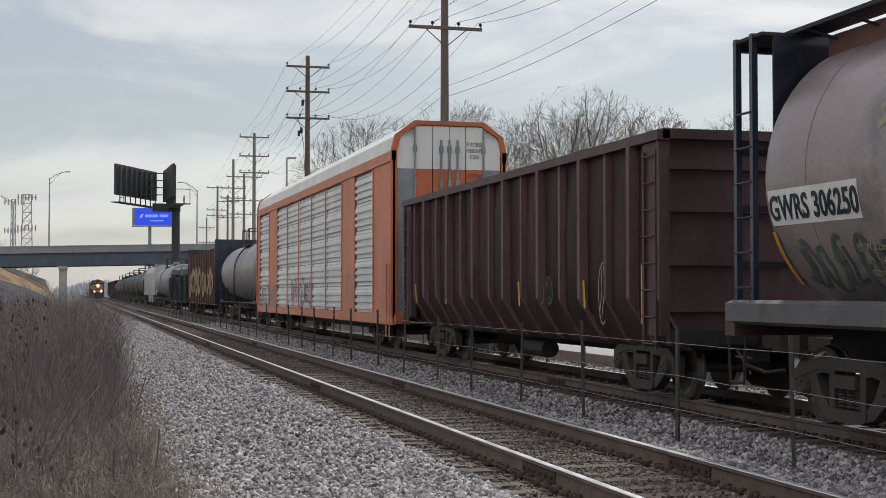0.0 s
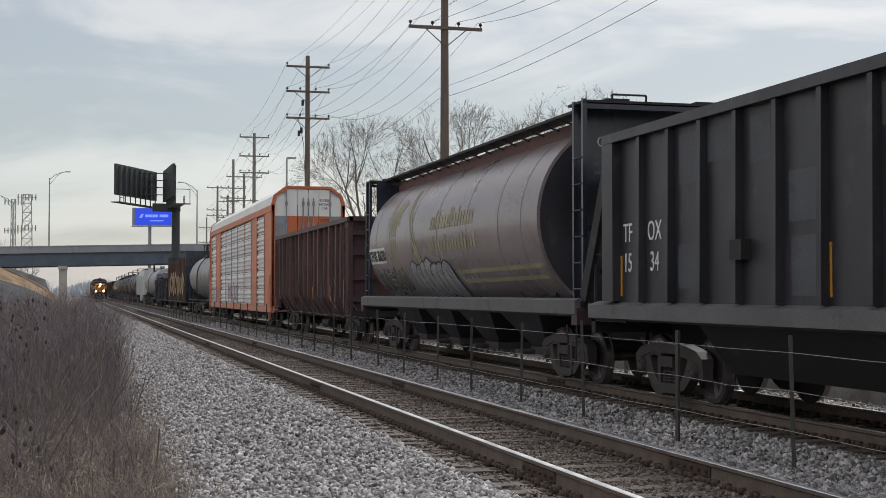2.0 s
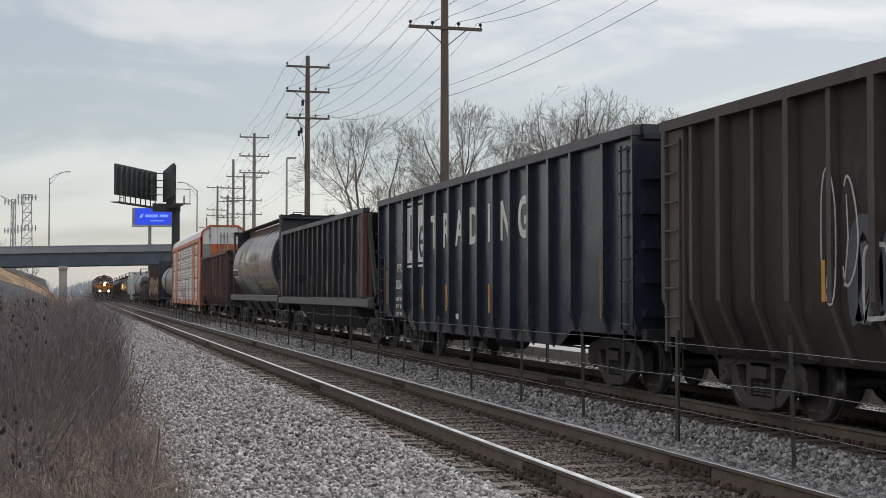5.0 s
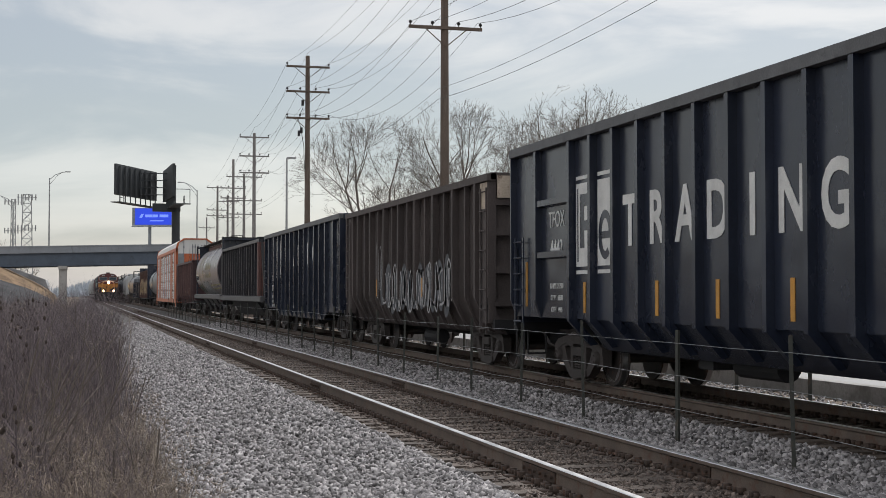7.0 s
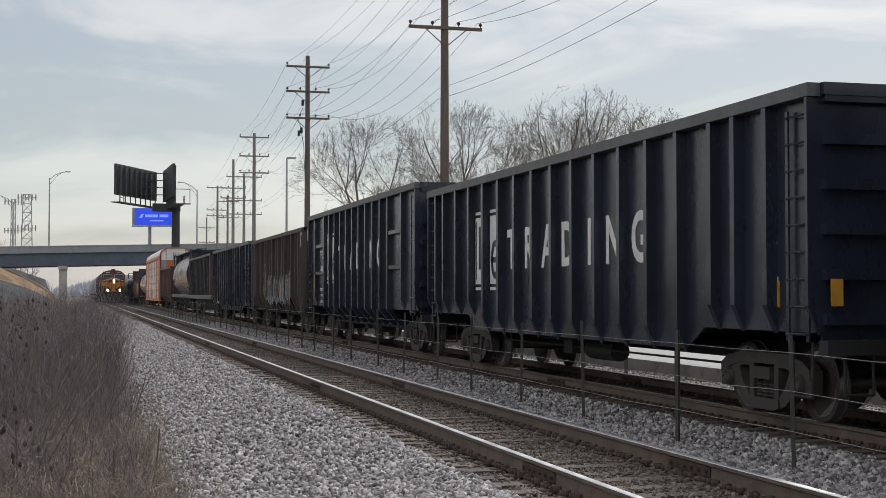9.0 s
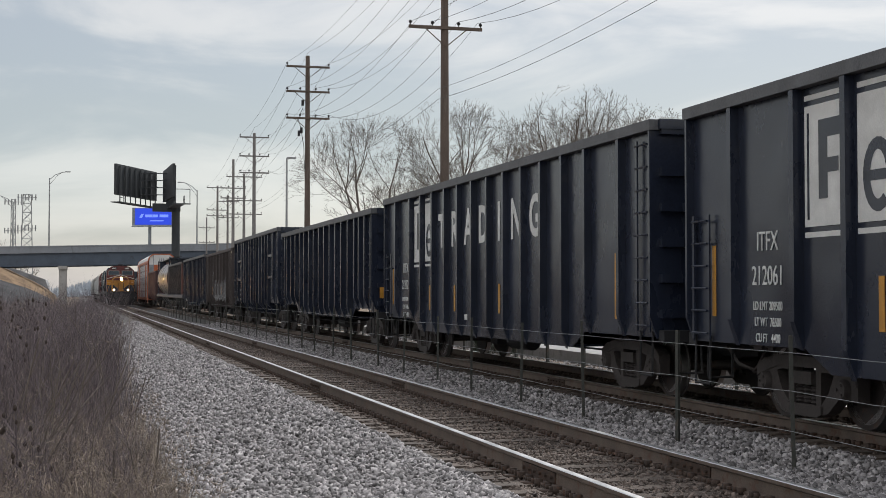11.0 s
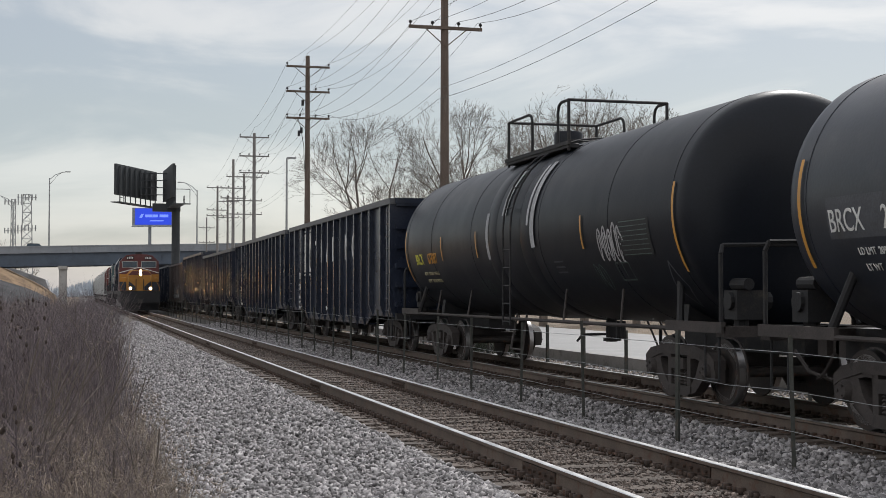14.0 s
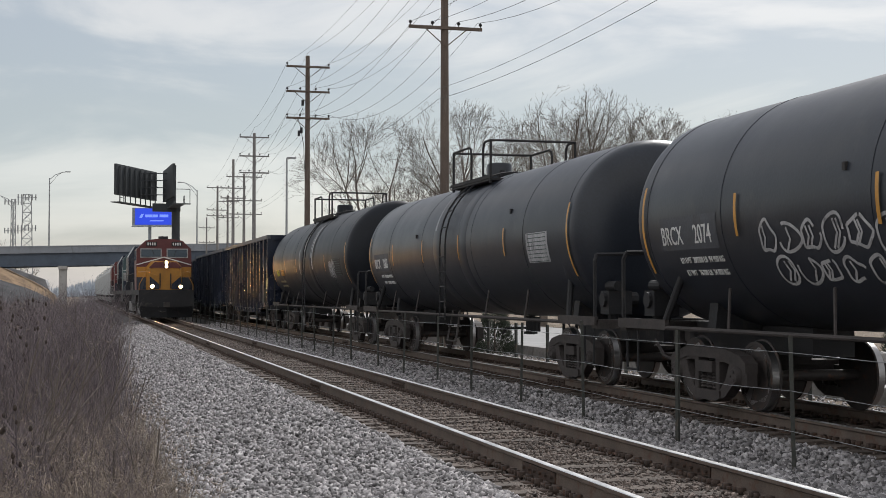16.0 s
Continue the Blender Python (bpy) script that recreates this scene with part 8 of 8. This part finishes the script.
# dry weeds beside the ballast
def weeds():
    rng = np.random.default_rng(12)

    def stems(n, x0, x1, y0, y1, top_lo, top_hi, twigs, r, lean, power=1.3):
        segs = []
        for _ in range(n):
            x = rng.uniform(x0, x1)
            y = y0 + (y1 - y0) * rng.uniform() ** power
            if x > 0.55 + 0.012 * y + 0.35 * noise.noise((y * 0.25, 0.0, 3.0)):
                continue
            z = section(x) - 0.03
            h = rng.uniform(top_lo, top_hi) - z
            edge = min(1.0, max(0.25, (0.75 + 0.012 * y - x) / 0.55))
            h *= edge * (0.85 + 0.3 * noise.noise((x * 0.8, y * 0.3, 9.0)))
            p = np.array((x, y, z))
            d = np.array((rng.normal(0, lean), rng.normal(0, lean), 1.0))
            m = 5
            rr = r * rng.uniform(0.6, 1.4)
            for i in range(m):
                d += np.array((rng.normal(0, 0.10), rng.normal(0, 0.10), 0))
                q = p + d / np.linalg.norm(d) * h / m
                segs.append((*p, *q, rr, rr * 0.8))
                if i >= 1:
                    for _k in range(twigs):
                        a = rng.uniform(0, 6.283)
                        t = np.array((math.cos(a) * 0.6, math.sin(a) * 0.6, rng.uniform(0.5, 1.3)))
                        ln = h * rng.uniform(0.10, 0.26)
                        e = q + t / np.linalg.norm(t) * ln
                        segs.append((*q, *e, rr * 0.6, rr * 0.35))
                        if rng.uniform() < 0.6:
                            t2 = t + rng.normal(0, 0.45, 3)
                            c = (q + e) / 2
                            segs.append((*c, *(c + t2 / np.linalg.norm(t2) * ln * 0.5), rr * 0.45, rr * 0.25))
                p = q
                rr *= 0.8
        return segs
    brush = stems(2300, -4.2, 1.3, 17, 46, 0.95, 1.52, 3, 0.0055, 0.14)
    brush += stems(700, -7, 1.4, 46, 120, 0.9, 1.45, 2, 0.010, 0.14, 1.0)
    brush += stems(420, -1.0, 0.75, 20, 31, 1.35, 1.70, 3, 0.005, 0.10, 1.0)
    tubes("dry_brush", brush, M_BRUSH, "dense dark leafless brush beside the ballast", "weeds", "stuff")
    low = stems(900, -1.6, 1.2, 10.5, 18, -0.1, 0.75, 3, 0.0038, 0.2)
    tubes("low_weeds", low, M_BRUSH, "low dark dry weeds on the gravel's edge", "weeds", "stuff")
    grass = []
    for n, x0, x1, y0, y1, hi in ((5200, -1.8, 0.95, 10.5, 20, 0.62), (2600, -4, 0.9, 20, 40, 0.8), (4500, -14, -1.6, 30, 140, 1.75), (900, 0.4, 1.5, 11, 40, 0.14), (1100, -3.0, 0.8, 17, 42, 1.7)):
        for _ in range(n):
            x, y = rng.uniform(x0, x1), y0 + (y1 - y0) * rng.uniform() ** 1.3
            if noise.noise((x * 0.9, y * 0.5, 5.0)) < -0.12:
                continue
            z = section(x) - 0.02
            h = hi * rng.uniform(0.5, 1.1)
            a = rng.uniform(0, 6.283)
            b = rng.uniform(0.15, 0.55) * h
            p0 = (x, y, z)
            p1 = (x + math.cos(a) * b * 0.35, y + math.sin(a) * b * 0.35, z + h * 0.6)
            p2 = (x + math.cos(a) * b, y + math.sin(a) * b, z + h)
            r = 0.0035 if y < 30 else 0.009
            grass += [(*p0, *p1, r, r * 0.8), (*p1, *p2, r * 0.8, r * 0.3)]
            if y < 30 and rng.uniform() < 0.5:
                for _k in range(3):
                    t = rng.normal(0, 0.05, 3)
                    grass.append((*p2, p2[0] + t[0], p2[1] + t[1], p2[2] + 0.03 + t[2], r * 1.1, r * 0.5))
    tubes("dry_grass", grass, M_GRASS, "dry tan grass tufts among the weeds", "grass", "stuff")
    # broken fluffy tops
    fluff = []
    for _ in range(46):
        cx, cy = rng.uniform(-1.2, 0.55), rng.uniform(11, 19)
        cz = section(cx) + rng.uniform(0.35, 0.75)
        for _k in range(90):
            p = np.array((cx, cy, cz)) + rng.normal(0, 1, 3) * (0.09, 0.09, 0.11)
            t = rng.normal(0, 0.022, 3)
            fluff.append((*p, *(p + t), 0.0045, 0.002))
    tubes("seed_fluff", fluff, M_GRASS, "pale fluffy seed heads on dry weeds", "grass", "stuff")


weeds()


def teasel(x, y, top, seed):
    rng = random.Random(seed)
    z = section(x) - 0.02
    ob = thing("teasel", "tall dry teasel with dark brown seed heads", "plant", pose(x, y, z), "teasels among the weeds")
    h = top - z
    bm = bmesh.new()
    bar(bm, (0, 0, 0), (0.02, 0, h * 0.55), 0.007, 5)
    bar(bm, (0.02, 0, h * 0.55), (0.0, 0.02, h), 0.006, 5, 0.004)
    tips = [(0.0, 0.02, h)]
    for _ in range(rng.choice((2, 3, 4))):
        a, zz = rng.uniform(0, 6.283), h * rng.uniform(0.55, 0.8)
        e = (0.16 * math.cos(a), 0.16 * math.sin(a), zz + h * rng.uniform(0.10, 0.2))
        bar(bm, (0.015, 0, zz), e, 0.005, 4, 0.003)
        tips.append(e)
    part("stem", bm, M_BRUSH, ob)
    for t in tips:
        bm = bmesh.new()
        k = rng.uniform(0.45, 0.75)
        lathe(bm, [(0, 0.006), (0.012 * k, 0.022 * k), (0.035 * k, 0.027 * k), (0.06 * k, 0.022 * k), (0.08 * k, 0.006)], "z", t, 9)
        part("seed_head", bm, M_SEED, ob, smooth=60)


rng_ = random.Random(77)
for k_ in range(30):
    y_ = rng_.uniform(17, 31)
    teasel(-0.055 * y_ + rng_.uniform(0, 0.030) * y_, y_, rng_.uniform(1.02, 1.44), 200 + k_)
for k_, (x_, y_, t_) in enumerate(((-0.52, 12.6, 0.50), (-0.50, 12.4, 0.40), (-0.36, 12.3, 0.22), (-0.3, 12.0, 0.2))):
    teasel(x_, y_, t_, 300 + k_)


def sapling(x, y, h, seed, lean=0.1):
    rng = random.Random(seed)
    z = section(x) - 0.03
    segs = []

    def grow(p, d, ln, r, lv):
        for i in range(4):
            d = (d + Vector((rng.gauss(0, 0.07), rng.gauss(0, 0.07), 0.03))).normalized()
            q = p + d * ln / 4
            segs.append((*p, *q, r, r * 0.88))
            if lv < 2 and i > 0 and rng.random() < 0.8:
                nd = (d + Vector((rng.gauss(0, 0.6), rng.gauss(0, 0.6), 0.3))).normalized()
                grow(q, nd, ln * rng.uniform(0.3, 0.55), r * 0.55, lv + 1)
            p, r = q, r * 0.88
    grow(Vector((0, 0, 0)), Vector((lean, rng.gauss(0, 0.1), 1)).normalized(), h, 0.0125, 0)
    ob = thing("sapling", "thin dark leafless sapling at the edge of the gravel", "sapling", pose(x, y, z), "saplings in the gravel")
    tubes("stem", segs, M_BARK, "", parent=ob, sides=5)


for k_, (x_, y_, h_, l_) in enumerate(((0.55, 12.4, 0.95, 0.28), (0.62, 12.9, 0.7, -0.1), (0.3, 12.1, 0.8, 0.1), (0.05, 12.2, 0.75, 0.15), (0.75, 19, 1.0, 0.05), (-0.62, 14.0, 1.6, 0.55),
                                      (-0.75, 14.5, 1.7, 0.45), (-0.8, 15.0, 1.8, 0.35), (-0.6, 13.2, 1.3, 0.7), (-0.5, 13.6, 1.5, 0.3), (-0.7, 13.0, 1.4, 0.5), (-0.2, 14.6, 1.6, 0.2), (0.1, 15.5, 1.5, 0.15), (0.35, 17.5, 1.5, 0.1))):
    sapling(x_, y_, h_, 400 + k_, l_)
# ---- what moves ----
def motions():
    times = [k / FPS for k in range(int(DURATION * FPS) + 1)]
    travel = {}
    for car_, place, speed, lateral in MOVERS:
        walk(car_, [(t, pose(lateral, place + travelled(speed, t), 0)) for t in [k * 0.5 for k in range(int(DURATION * 2) + 1)]])
        for curve in car_.animation_data.action.layers[0].strips[0].channelbag(car_.animation_data.action_slot).fcurves:
            for key in curve.keyframe_points:
                key.interpolation = "LINEAR"
        travel[car_] = speed
    rows = []
    for k in range(65):
        t = k * DURATION / 64
        x = 7.4 + 25.2 * (t - 14.6)
        rows.append((t, pose(x, 284.0, road_height(x))))
    walk(BRIDGE_CAR, rows)
    for w, car_ in WHEELSETS:
        at = w.matrix_basis.translation.copy()
        walk(w, [(t, pose(at.x, at.y, at.z, -math.degrees(travelled(travel[car_], t) / 0.457) % 360.0)) for t in times])


motions()
